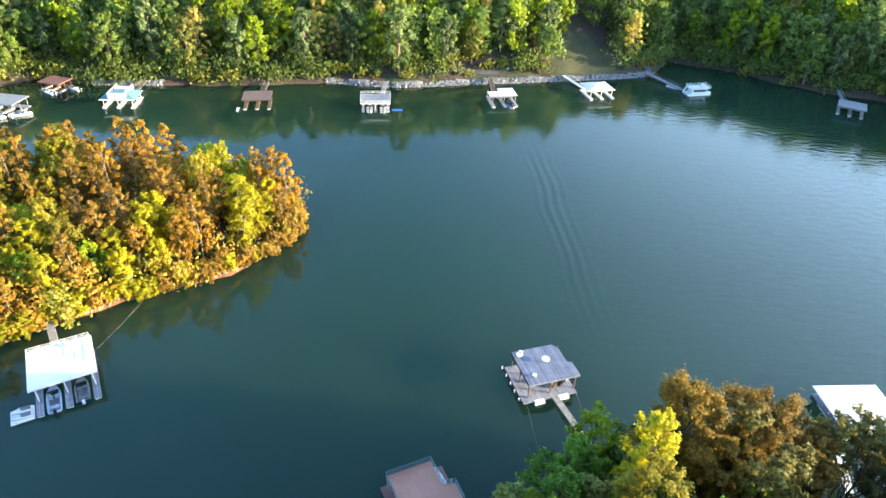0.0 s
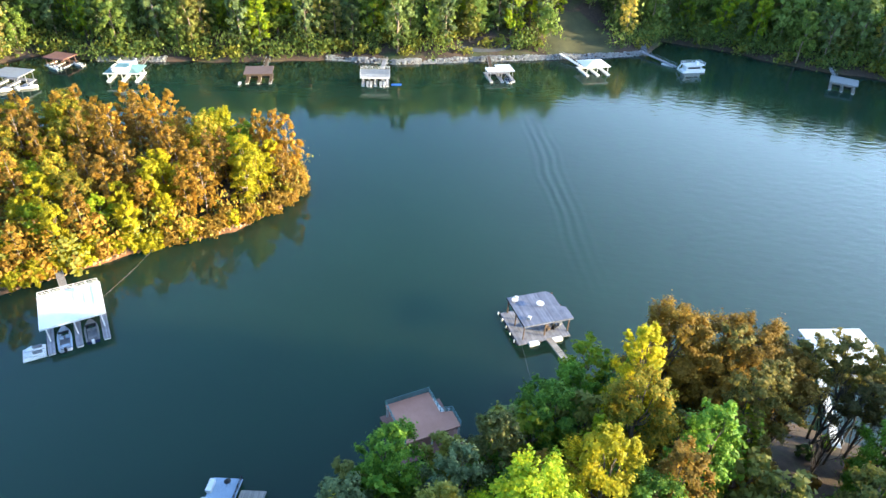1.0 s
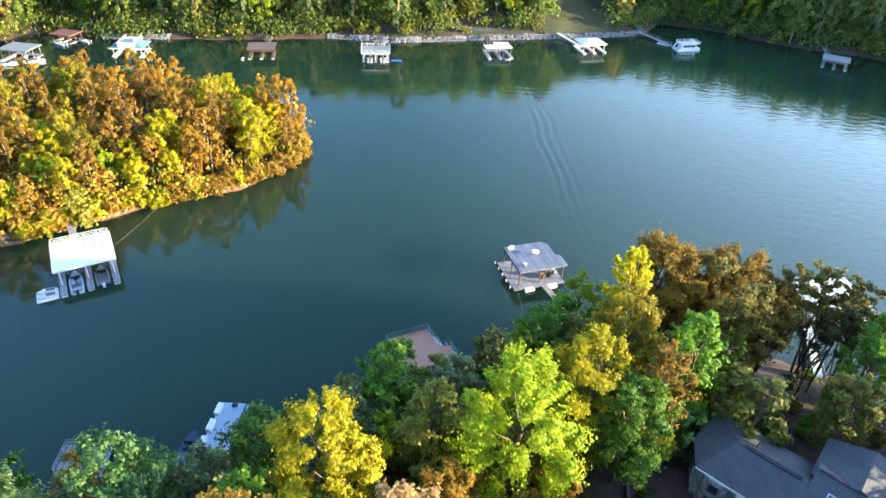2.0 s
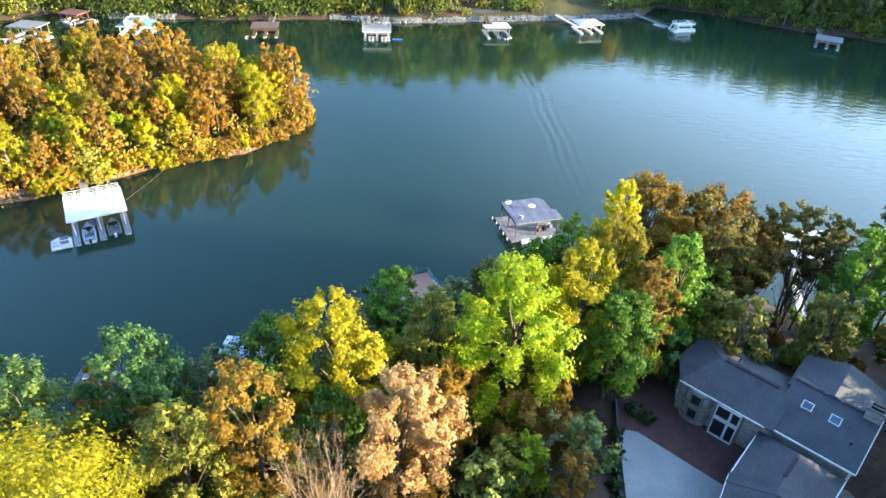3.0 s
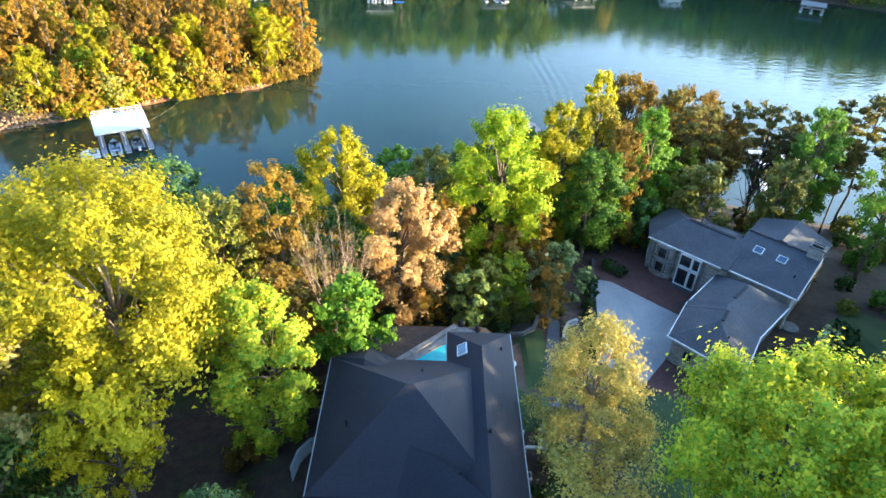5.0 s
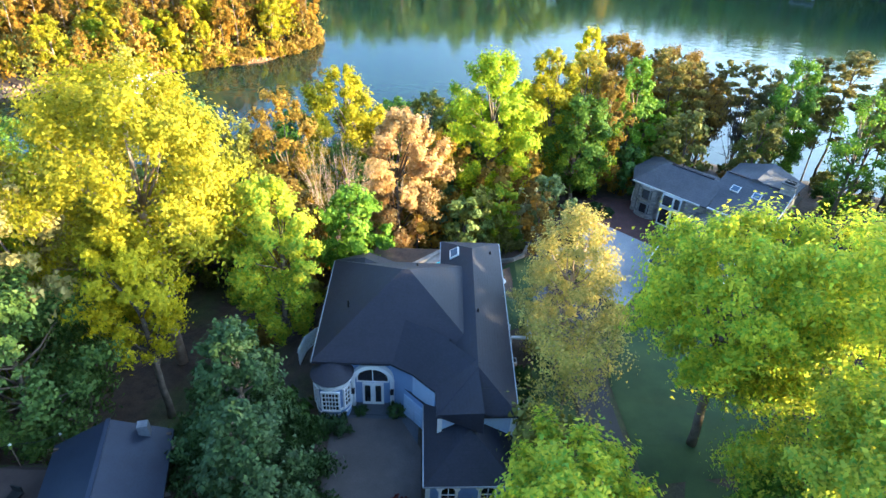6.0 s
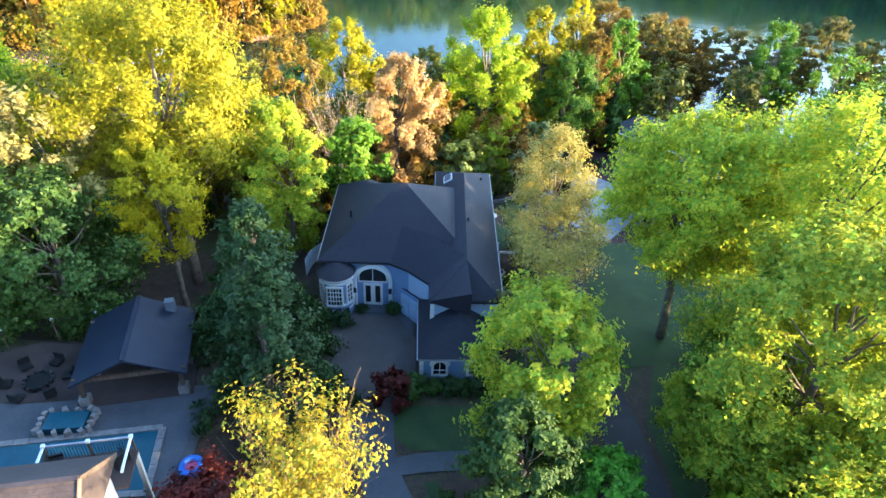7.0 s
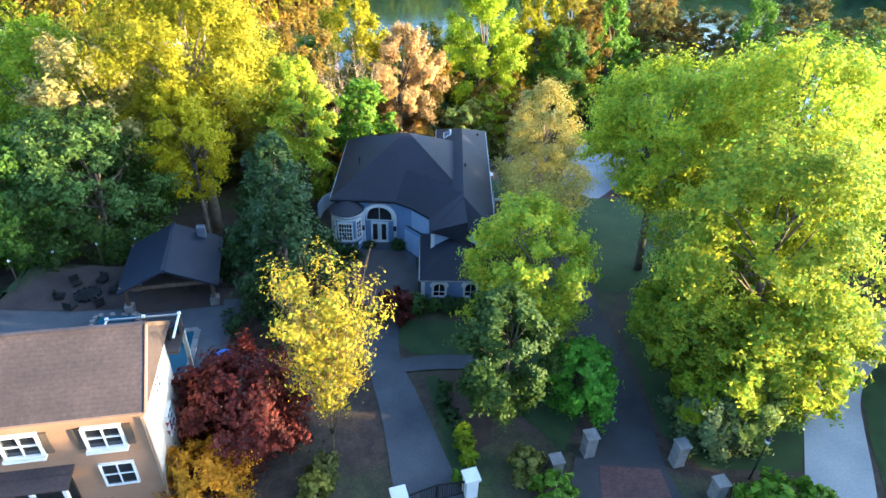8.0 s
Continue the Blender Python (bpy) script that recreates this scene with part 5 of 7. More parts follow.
    for k in range(1, rows):
        p = -h + high * k / rows
        part("glazing_bar", Shape().box(-w, w, -deep * 0.75, -0.045, p - 0.03, p + 0.03), frame_mat, win)
    return win


def blue_house():
    base = 14.2
    h = thing("house", pose(0, 0, base), "blue-grey stucco house with a dark charcoal hip roof", "house")
    up = 5.2
    walls = [(-5.3, -17.7), (0.5, -17.7), (2.35, -18.9), (4.2, -20.6), (4.5, -23.0), (10.0, -22.7), (9.9, -0.7), (4.9, -0.7), (4.9, -4.6), (-0.4, -4.6), (-2.7, -3.1), (-5.3, -4.5)]
    part("wall", Shape().prism(walls, -1.5, up), BLUE_STUCCO, h)
    garage = [(1.6, -18.5), (3.3, -20.2), (3.75, -27.1), (9.7, -26.8), (9.7, -20), (5, -18)]
    part("garage_wall", Shape().prism(garage, -1.0, 2.7), BLUE_STUCCO, h)
    main = [(-5.9, -18.1), (8.6, -18.1), (8.6, -4.1), (-6.0, -4.1)]
    part("roof", hip_shape(main, up + 0.1, [0.62, 0.62, 0.62, 0.62]), SLATE, h)
    wing = [(4.3, -23.35), (10.4, -23.05), (10.4, -0.2), (4.4, -0.2)]
    part("roof", hip_shape(wing, up + 0.12, [0.66, 0.66, 0.5, 0.66]), SLATE, h)
    # the slanting front: three roof slopes that meet in valleys
    for a, b in (((0.4, -18.0), (2.3, -19.1)), ((2.3, -19.1), (4.2, -20.9)), ((4.2, -20.9), (4.35, -23.3))):
        a, b = Vector(a), Vector(b)
        along = (b - a).normalized()
        inward = Vector((-along.y, along.x))
        c, d = b + inward * 3.2 + along * 1.6, a + inward * 3.2 - along * 1.6
        part("roof", Shape().prism([tuple(a), tuple(b), tuple(c), tuple(d)], up - 0.14, [up + 0.08, up + 0.08, up + 2.06, up + 2.06]), SLATE, h)
    part("roof", hip_shape([(-5.9, -6.4), (-5.9, -4.0), (-2.8, -2.5), (-0.2, -4.0), (-0.2, -7)], up + 0.06, [0.5, 0.55, 0.55, None, None], up + 1.6), SLATE, h)
    part("garage_roof", hip_shape([(3.25, -20.0), (3.5, -27.6), (10.2, -27.3), (10.2, -20.0)], 2.75, [0.62, 0.62, 0.62, None], 4.9), SLATE, h)
    part("garage_roof", hip_shape([(1.3, -18.1), (3.25, -20.05), (5.5, -20.05), (5.5, -18.1)], 2.74, [0.5, None, None, None], 4.0), SLATE, h)
    # the front gable of the wing and its pale band
    part("gable", Shape().prism([(4.45, -23.2), (10.25, -22.9), (10.25, -22.6), (4.45, -22.9)], 2.6, up - 0.1), PALE_SIDING, h, "pale blue upper front wall")
    part("trim", Shape().box(4.35, 4.7, -23.38, -23.2, 3.2, up - 0.1).box(9.9, 10.3, -23.12, -22.92, 3.2, up - 0.1), WHITE, h, "white corner boards")
    for line, z in (([(-5.95, -18.1), (-6.05, -4.1)], up), ([(10.45, -23.05), (10.45, -0.2)], up), ([(4.36, -0.2), (4.36, -4.1)], up), ([(3.22, -20.1), (3.46, -27.6), (10.2, -27.34)], 2.66)):
        for (ax, ay), (bx, by) in zip(line, line[1:]):
            part("gutter", Shape().beam((ax, ay, z - 0.02), (bx, by, z - 0.02), 0.1, 0.13), GREY_METAL, h, "thin grey gutter")
    for (ax, ay), (bx, by) in (((-5.9, -18.13), (0.4, -18.13)), ((0.4, -18.05), (2.3, -19.15)), ((2.3, -19.15), (4.17, -20.95)), ((4.17, -20.95), (4.3, -23.4)), ((4.3, -23.4), (10.4, -23.1))):
        part("fascia", Shape().beam((ax, ay, up - 0.04), (bx, by, up - 0.04), 0.08, 0.22), SLATE, h)
    # the round bay with a conical roof
    n, cx, cy, r = 24, -4.25, -18.4, 1.42
    ring = [(cx + r * math.cos(2 * math.pi * k / n), cy + r * math.sin(2 * math.pi * k / n)) for k in range(n)]
    bay = part("bay", Shape().prism(ring, -0.6, 4.4), BLUE_STUCCO, h, "round bay with white bands")
    wide = [(cx + (r + 0.35) * math.cos(2 * math.pi * k / n), cy + (r + 0.35) * math.sin(2 * math.pi * k / n)) for k in range(n)]
    cone = Shape().add([(x, y, 4.45) for x, y in wide] + [(cx, cy + 1.0, 5.45)], [tuple(range(n))[::-1]] + [(k, (k + 1) % n, n) for k in range(n)])
    part("roof", cone, SLATE, bay)
    for z0, z1, grow in ((4.2, 4.44, 0.26), (3.75, 3.95, 0.1), (1.35, 1.55, 0.12), (0.75, 0.9, 0.08)):
        band = [(cx + (r + grow) * math.cos(2 * math.pi * k / n), cy + (r + grow) * math.sin(2 * math.pi * k / n)) for k in range(n)]
        part("trim", Shape().prism(band, z0, z1), WHITE, bay, "white moulded band")
    for a, w in ((-58, 0.6), (0, 1.25), (58, 0.6)):
        d = radians(a)
        add_window(h, cx + (r - 0.02) * math.sin(d), cy - (r + 0.06) * math.cos(d), 2.6, w, 1.9, a, 5 if w > 1 else 2, 4, False, bar=0.14)
    # the arched entrance
    n = 14
    for k in range(n):
        a0, a1 = math.pi * k / n, math.pi * (k + 1) / n
        ring = [(q * math.cos(a), q * math.sin(a)) for q, a in ((1.45, a0), (1.8, a0), (1.8, a1), (1.45, a1))]
        part("arch_stone", Shape().add([(-1.05 + p, y, 3.1 + t) for y in (-18.15, -17.6) for p, t in ring],
             [(0, 1, 2, 3), (7, 6, 5, 4), (0, 4, 5, 1), (1, 5, 6, 2), (2, 6, 7, 3), (3, 7, 4, 0)]), WHITE, h)
    for x in (-2.68, 0.58):
        part("column", Shape().prism([(x + 0.18 * math.cos(k * math.pi / 6), -17.95 + 0.18 * math.sin(k * math.pi / 6)) for k in range(12)], 0, 3.1), WHITE, h)
        part("wall_lantern", Shape().box(x - 0.14, x + 0.14, -18.4, -18.15, 1.9, 2.35), BLACK_IRON, h, "black wall lantern")
    add_window(h, -1.05, -17.72, 3.05, 2.5, 0.35, 0, 2, 1, True)
    for x in (-1.5, -0.6):
        door = part("front_door", Shape().box(x - 0.44, x + 0.44, -17.86, -17.7, 0.15, 2.6), WHITE, h, "white front door with a tall dark pane")
        part("pane", Shape().box(x - 0.24, x + 0.24, -17.9, -17.86, 0.5, 2.4), WINDOW_GLASS, door)
    part("step", Shape().box(-2.9, 0.8, -19.0, -17.7, -0.2, 0.14), CONCRETE, h)
    # garage doors on the slanting side, upper windows, front garage windows
    turn = -45
    for s in (0.27, 0.76):
        x, y = 1.6 + 1.7 * s, -18.5 - 1.7 * s
        door = part("garage_door", Shape().box(-0.54, 0.54, -0.08, 0.02, -1.2, 1.2), PALE_SIDING, h, "pale blue panelled garage door")
        door.matrix_basis = pose(x - 0.04, y - 0.03, 1.15, 0, 0, turn)
        for k in range(3):
            part("panel", Shape().box(-0.46, 0.46, -0.11, -0.08, -1.1 + 0.76 * k, -0.46 + 0.76 * k), PALE_SIDING, door)
    wall_side = part("gable_panel", Shape().box(-1.22, 1.22, -0.06, 0.02, -1.0, 0.95), PALE_SIDING, h, "pale panel on the slanting upper wall")
    wall_side.matrix_basis = pose(3.24, -19.8, 3.85, 0, 0, -42.6)
    for x in (5.3, 8.2):
        add_window(h, x, -27.1 + (x - 3.75) * 0.05, 1.1, 1.0, 0.9, 2, 2, 2, True, bar=0.2)
    part("trim", Shape().box(3.62, 3.97, -27.25, -26.95, 0, 2.6), WHITE, h, "white corner board")
    for y in (-20, -14, -8, -4):
        add_window(h, 10.22, y, 2.4, 1.2, 1.6, 90, 2, 2)
    for y in (-15, -9):
        add_window(h, -5.32, y, 2.4, 1.2, 1.6, -90, 2, 2)
    # roof fittings
    sky_light = part("skylight", Shape().box(-0.5, 0.5, -0.7, 0.7, 0, 0.14), WHITE, h, "white-framed roof window")
    sky_light.matrix_basis = pose(5.75, -3.6, up + 1.05, 0, -33, 0)
    part("pane", Shape().box(-0.38, 0.38, -0.58, 0.58, 0.14, 0.17), SKYLIGHT_GLASS, sky_light)
    for x, y, z in ((2.2, -7.6, 7.4), (9.3, -3.2, 6.0), (-3.5, -13, 7.2), (7.6, -13.5, 7.2)):
        part("roof_vent", Shape().tube([(x, y, z - 0.6), (x, y, z + 0.35)], [0.09, 0.09], 8), BLACK_IRON, h)
    return h


def stone_house():
    h = thing("house", pose(30.6, 9.7, 7.2, 0, 0, -43), "grey stone house with a low grey shingle roof", "house")
    # garage wing, bent in its middle
    part("wall", Shape().prism([(0.55, 0.5), (8.55, 0.3), (7.4, 7.8), (7.8, 16.4), (-0.5, 16.4), (-0.6, 7.4)], -1.5, 3.7), STONE_WALL, h)
    fore = [(0, 0), (9.1, -0.3), (7.8, 8.6), (-1.35, 8.2)]
    rear = [(-1.2, 6.6), (7.85, 6.9), (8.45, 16.3), (-1.1, 16.3)]
    part("roof", hip_shape(fore, 3.8, [0.46, 0.46, None, 0.46]), GREY_SHINGLES, h)
    part("roof", hip_shape(rear, 3.79, [None, 0.46, 0.85, 0.46]), GREY_SHINGLES, h)
    for (ax, ay), (bx, by) in (((0, 0), (9.1, -0.3)), ((9.1, -0.3), (7.95, 7.6)), ((7.95, 7.6), (8.45, 16.0)), ((0, 0), (-1.2, 7.4)), ((-1.2, 7.4), (-1.1, 15.2))):
        part("gutter", Shape().beam((ax, ay, 3.72), (bx, by, 3.72), 0.16, 0.2), WHITE, h)
    # left wing
    part("wall", Shape().prism([(-10.9, 16.2), (0.2, 16.2), (0.2, 25.2), (-12.0, 25.2), (-12.4, 19.7)], -3, 5.3), STONE_WALL, h)
    left = [(-11.1, 15.5), (0.2, 15.5), (0.2, 25.8), (-12.6, 25.8), (-13.1, 19.4)]
    part("roof", hip_shape(left, 5.4, [0.37, None, 0.37, 0.42, 0.42]), GREY_SHINGLES, h)
    part("gutter", Shape().beam((-11.1, 15.46, 5.3), (-0.7, 15.46, 5.3), 0.16, 0.2), WHITE, h)
    part("ridge_vent", Shape().beam((-7.9, 20.75, 7.33), (-1.4, 20.75, 7.33), 0.5, 0.12), SLATE, h, "dark ridge vent")
    # right block with a wing at its back
    part("wall", Shape().prism([(-0.2, 16.6), (8.2, 16.6), (8.2, 28.6), (-0.2, 28.6)], -3, 5.25), STONE_WALL, h)
    block = [(-0.6, 16.0), (8.8, 16.0), (8.8, 29.2), (-0.6, 29.2)]
    part("roof", hip_shape(block, 5.3, [0.46, None, 0.46, None]), GREY_SHINGLES, h)
    for x0, x1 in ((7.9, 8.2), (-0.2, 0.1)):
        part("gable", Shape().add([(x, y, z) for x in (x1, x0) for y, z in ((16.6, 5.2), (28.6, 5.2), (22.6, 8.1))],
                                  [(0, 1, 2), (5, 4, 3), (0, 2, 5, 3), (2, 1, 4, 5), (1, 0, 3, 4)]), STONE_WALL, h)
    part("roof", hip_shape([(-1.0, 22.3), (8.5, 22.3), (8.5, 29.3), (-1.0, 29.3)], 7.15, [None, 0.34, None, 0.34]), GREY_SHINGLES, h)
    part("wall", Shape().prism([(-0.6, 22.8), (8.1, 22.8), (8.1, 28.8), (-0.6, 28.8)], -3, 7.1), STONE_WALL, h)
    part("ridge_vent", Shape().beam((-0.4, 22.5, 8.36), (7.4, 22.5, 8.36), 0.3, 0.1), SLATE, h, "dark ridge vent")
    part("gutter", Shape().beam((-0.6, 15.95, 5.22), (8.8, 15.95, 5.22), 0.16, 0.2), WHITE, h)
    part("trim", Shape().beam((8.85, 16.0, 5.25), (8.85, 22.6, 8.3), 0.1, 0.24), WHITE, h, "white rake board")
    part("downpipe", Shape().tube([(8.4, 16.3, 5.1), (8.4, 16.3, 0.2)], [0.16, 0.16], 8), WHITE, h, "broad white corner post")
    # chimney
    chimney = part("chimney", Shape().box(7.0, 8.7, 22.0, 23.2, 3, 9.5), STONE_WALL, h, "broad stone chimney")
    part("cap", Shape().box(6.85, 8.85, 21.85, 23.35, 9.5, 9.7), STONE_BLOCK, chimney)
    for y in (22.3, 22.9):
        part("flue", Shape().box(7.2, 8.5, y - 0.2, y + 0.2, 9.7, 10.0), BLACK_IRON, chimney)
    # facade: a rounded stone bay and a tall glazed entrance bay
    bay = [(-8.45 + 1.75 * math.cos(math.pi * (1 + k / 6)), 16.25 + 1.15 * math.sin(math.pi * (1 + k / 6))) for k in range(7)]
    part("bay", Shape().prism(bay, -0.6, 5.2), STONE_WALL, h, "rounded stone bay")
    for x, y, w, turn in ((-9.45, 15.42, 0.75, -32), (-8.45, 15.08, 1.1, 0), (-7.45, 15.42, 0.75, 32)):
        for z in (1.8, 4.1):
            add_window(h, x, y, z, w, 1.5, turn, 1, 1, False, STONE_BLOCK, bar=0.14, deep=0.2)
    part("entrance_bay", Shape().prism([(-6.35, 16.3), (-6.1, 15.5), (-3.1, 15.5), (-2.85, 16.3)], -0.6, 5.25), STONE_WALL, h, "stone bay with a tall glazed entrance")
    for x, w in ((-5.2, 1.5), (-3.75, 0.85)):
        for z, hh in ((1.55, 2.6), (4.15, 1.7)):
            add_window(h, x, 15.48, z, w, hh, 0, 1, 1, False, WHITE, bar=0.14, deep=0.24)
    add_window(h, -11.3, 17.2, 2.0, 1.0, 1.4, -67, 1, 1, False, WHITE)
    part("step", Shape().box(-6.2, -2.8, 14.6, 16.0, -0.3, 0.15), CONCRETE, h)
    for x in (2.7, 6.2):
        add_window(h, x, 0.42 - 0.02 * x, 2.1, 0.9, 1.2, -1.4, 1, 1, False, STONE_BLOCK, bar=0.14)
    for s in (0.3, 0.72):
        door = part("garage_door", Shape().box(-0.08, 0.04, -1.4, 1.4, 0, 2.3), WHITE, h, "white garage door")
        door.matrix_basis = pose(0.55 - 1.15 * s, 0.5 + 6.9 * s, 0, 0, 0, 9.5)
    for s in (0.3, 0.7):
        add_window(h, 8.55 - 1.15 * s, 0.3 + 7.5 * s, 2.0, 1.2, 1.3, 98, 2, 1)
    part("porch_base", Shape().tube([(9.2, 17.4, -1.5), (9.2, 17.4, 0.3)], [1.1, 1.1], 16), STONE_BLOCK, h, "round stone planter at the corner")
    for x, y in ((1.9, 20.2), (4.9, 20.2)):
        sl = part("skylight", Shape().box(-0.6, 0.6, -0.55, 0.55, 0, 0.14), WHITE, h, "square roof window")
        sl.matrix_basis = pose(x, y, 5.3 + 0.46 * (y - 16.0) + 0.02, 24.7, 0, 0)
        part("pane", Shape().box(-0.48, 0.48, -0.43, 0.43, 0.14, 0.17), SKYLIGHT_GLASS, sl)
    for x, y, z in ((7.2, 18.6, 6.5), (-6.8, 22.4, 6.8), (5.6, 3.0, 5.1)):
        part("roof_vent", Shape().tube([(x, y, z - 0.5), (x, y, z + 0.4)], [0.1, 0.1], 8), BLACK_IRON, h)
    part("ridge_vent", Shape().beam((4.05, 4.6, 5.9), (3.75, 6.9, 5.9), 0.42, 0.1), SLATE, h, "dark ridge vent")
    part("ridge_vent", Shape().beam((3.35, 9.8, 5.92), (3.5, 13.2, 5.92), 0.42, 0.1), SLATE, h, "dark ridge vent")
    return h


def tan_house():
    h = thing("house", pose(-10.0, -50.8, 16.7, 0, 0, 11), "tall tan stucco house with a brown shingle roof", "house")
    up, deep, long, pitch = 8.7, 7.2, 17.0, 0.83
    part("wall", Shape().box(-long, -0.45, 0.45, deep - 0.45, -1.5, up), TAN_STUCCO, h)
    peak = up + deep / 2 * pitch
    gable = Shape().add([(-0.44, 0.45, up), (-0.44, deep - 0.45, up), (-0.44, deep / 2, peak - 0.4), (-0.7, 0.45, up), (-0.7, deep - 0.45, up), (-0.7, deep / 2, peak - 0.4)],
                        [(0, 1, 2), (5, 4, 3), (0, 2, 5, 3), (2, 1, 4, 5), (1, 0, 3, 4)])
    part("gable", gable, CREAM, h, "cream gable wall")
    part("wall", Shape().box(-0.5, -0.43, 0.45, deep - 0.45, -1.5, up), CREAM, h, "cream side wall")
    part("roof", hip_shape([(-long, 0), (0, 0), (0, deep), (-long, deep)], up, [pitch, None, pitch, None], peak), BROWN_SHINGLES, h)
    # sunlight on the front edge is put into its tan colour
    part("rake_board", Shape().beam((0.03, 0, up - 0.08), (0.03, deep / 2, peak - 0.08), 0.08, 0.24), TAN_STUCCO, h)
    part("rake_board", Shape().beam((0.03, deep, up - 0.08), (0.03, deep / 2, peak - 0.08), 0.08, 0.24), BROWN_WOOD, h, "dark brown rake board")
    part("ridge_cap", Shape().beam((-long, deep / 2, peak + 0.02), (0, deep / 2, peak + 0.02), 0.26, 0.06), BROWN_SHINGLES, h)
    part("gutter", Shape().beam((-long, -0.06, up - 0.08), (0, -0.06, up - 0.08), 0.14, 0.16), TAN_STUCCO, h)
    part("downpipe", Shape().tube([(-0.3, 0.3, up - 0.1), (-0.3, 0.3, 0)], [0.06, 0.06], 8), TAN_STUCCO, h)
    for x in (-11.2, -6.65, -2.55):
        win = add_window(h, x, 0.42, 6.75, 1.75, 1.5, 0, 2, 2, bar=0.12, deep=0.2)
        part("sill", Shape().box(-1.05, 1.05, -0.36, 0.0, -1.0, -0.8), WHITE, win)
        for sx in (-1.25, 1.25):
            part("shutter", Shape().box(sx - 0.2, sx + 0.2, -0.08, 0.02, -0.8, 0.8), BROWN_WOOD, win, "dark brown shutter")
    add_window(h, -2.5, 0.42, 3.6, 1.6, 1.7, 0, 2, 2, bar=0.1)
    add_window(h, -0.42, 3.6, 7.3, 1.1, 1.6, 90, 2, 3, bar=0.1)
    add_window(h, -0.42, 4.0, 3.6, 1.1, 1.6, 90, 2, 3, bar=0.1)
    # porch under the upper floor: a flat black panel for its shade, with posts
    porch = part("porch", Shape().box(-8.2, -5.0, 0.3, 0.5, 1.6, 4.4), BLACK_IRON, h, "flat black panel for the shaded porch opening")
    for x in (-8.2, -6.6, -4.95):
        part("post", Shape().box(x - 0.1, x + 0.1, -0.8, -0.6, -0.6, 4.4), WHITE, porch)
    part("porch_roof", Shape().prism([(-8.6, -1.0), (-4.6, -1.0), (-4.6, 0.46), (-8.6, 0.46)], [4.4, 4.4, 4.6, 4.6], [4.5, 4.5, 4.75, 4.75]), BROWN_SHINGLES, porch)
    # balcony at the back, on cream posts, with a thin pale rail
    balcony = part("balcony", Shape().box(-4.3, 0.26, deep - 0.46, 9.15, 6.4, 6.6), PATIO, h, "brown floor of the back balcony")
    for x in (-4.2, -2.0, 0.16):
        part("rail_post", Shape().box(x - 0.05, x + 0.05, 9.0, 9.1, 6.6, 7.7), BROWN_WOOD, balcony)
        part("joint", Shape().box(x - 0.1, x + 0.1, 8.95, 9.15, 7.7, 7.85), WHITE, balcony, "pale joint cap")
        part("post", Shape().box(x - 0.12, x + 0.12, 8.8, 9.04, -1, 6.4), CREAM, balcony)
    part("handrail", Shape().beam((-4.2, 9.05, 7.7), (0.16, 9.05, 7.7), 0.1, 0.1), GREY_METAL, balcony)
    for x in (-4.2, 0.16):
        part("handrail", Shape().beam((x, 9.05, 7.7), (x, deep - 0.4, 7.7), 0.12, 0.1), WHITE, balcony)
    for k in range(28):
        x = -4.1 + 0.155 * k
        part("picket", Shape().box(x - 0.012, x + 0.012, 9.04, 9.06, 6.6, 7.66), BLACK_IRON, balcony)
    return h


blue_house()
stone_house()
tan_house()


def pavilion():
    p = thing("pavilion", pose(-17.6, -29.3, 16.75, 0, 0, 13), "open garden pavilion with a dark blue gable roof", "pavilion")
    w, d, e = 3.9, 3.3, 2.3
    for s in (-1, 1):
        roof = Shape().add([(0, -d - 0.3, e + 1.9), (0, d + 0.3, e + 1.9), (s * w, d + 0.3, e), (s * w, -d - 0.3, e),
                            (0, -d - 0.3, e + 1.72), (0, d + 0.3, e + 1.72), (s * w, d + 0.3, e - 0.18), (s * w, -d - 0.3, e - 0.18)],
                           [(0, 1, 2, 3), (7, 6, 5, 4), (0, 3, 7, 4), (1, 5, 6, 2), (3, 2, 6, 7), (0, 4, 5, 1)])
        part("roof_slope", roof, NAVY_METAL, p)
    part("ridge_cap", Shape().beam((0, -d - 0.3, e + 1.93), (0, d + 0.3, e + 1.93), 0.3, 0.08), NAVY_METAL, p)
    for x in (-3.35, 3.35):
        for y in (-3.1, 0, 3.1):
            post = part("post", Shape().box(x - 0.14, x + 0.14, y - 0.14, y + 0.14, 0.7, e + 0.2), BROWN_WOOD, p)
            part("pier", Shape().box(x - 0.35, x + 0.35, y - 0.35, y + 0.35, -0.3, 0.75), STONE_BLOCK, post)
    for y in (-3.1, 3.1):
        part("tie_beam", Shape().beam((-3.8, y, e + 0.05), (3.8, y, e + 0.05), 0.2, 0.3), BROWN_WOOD, p)
    part("counter", Shape().box(-3.0, 3.0, 1.9, 2.7, 0, 1.05), STONE_BLOCK, p, "stone bar counter")
    part("floor_slab", Shape().box(-4, 4, -3.5, 3.5, -0.3, 0.05), PATIO, p)
    part("chimney", Shape().box(1.9, 2.6, 2.6, 3.2, 0, e + 1.75), VINYL, p)


pavilion()
for k in range(4):
    stool = thing("bar_stool", pose(-16.6 + 0.85 * k, -30.2 + 0.2 * k, 16.8, 0, 0, 20 * k), "dark metal bar stool under the pavilion", "stool", "stools in the pavilion")
    part("seat", Shape().tube([(0, 0, 0.72), (0, 0, 0.78)], [0.2, 0.2], 10), BLACK_IRON, stool)
    for a in range(4):
        c, s = math.cos(a * math.pi / 2 + 0.78), math.sin(a * math.pi / 2 + 0.78)
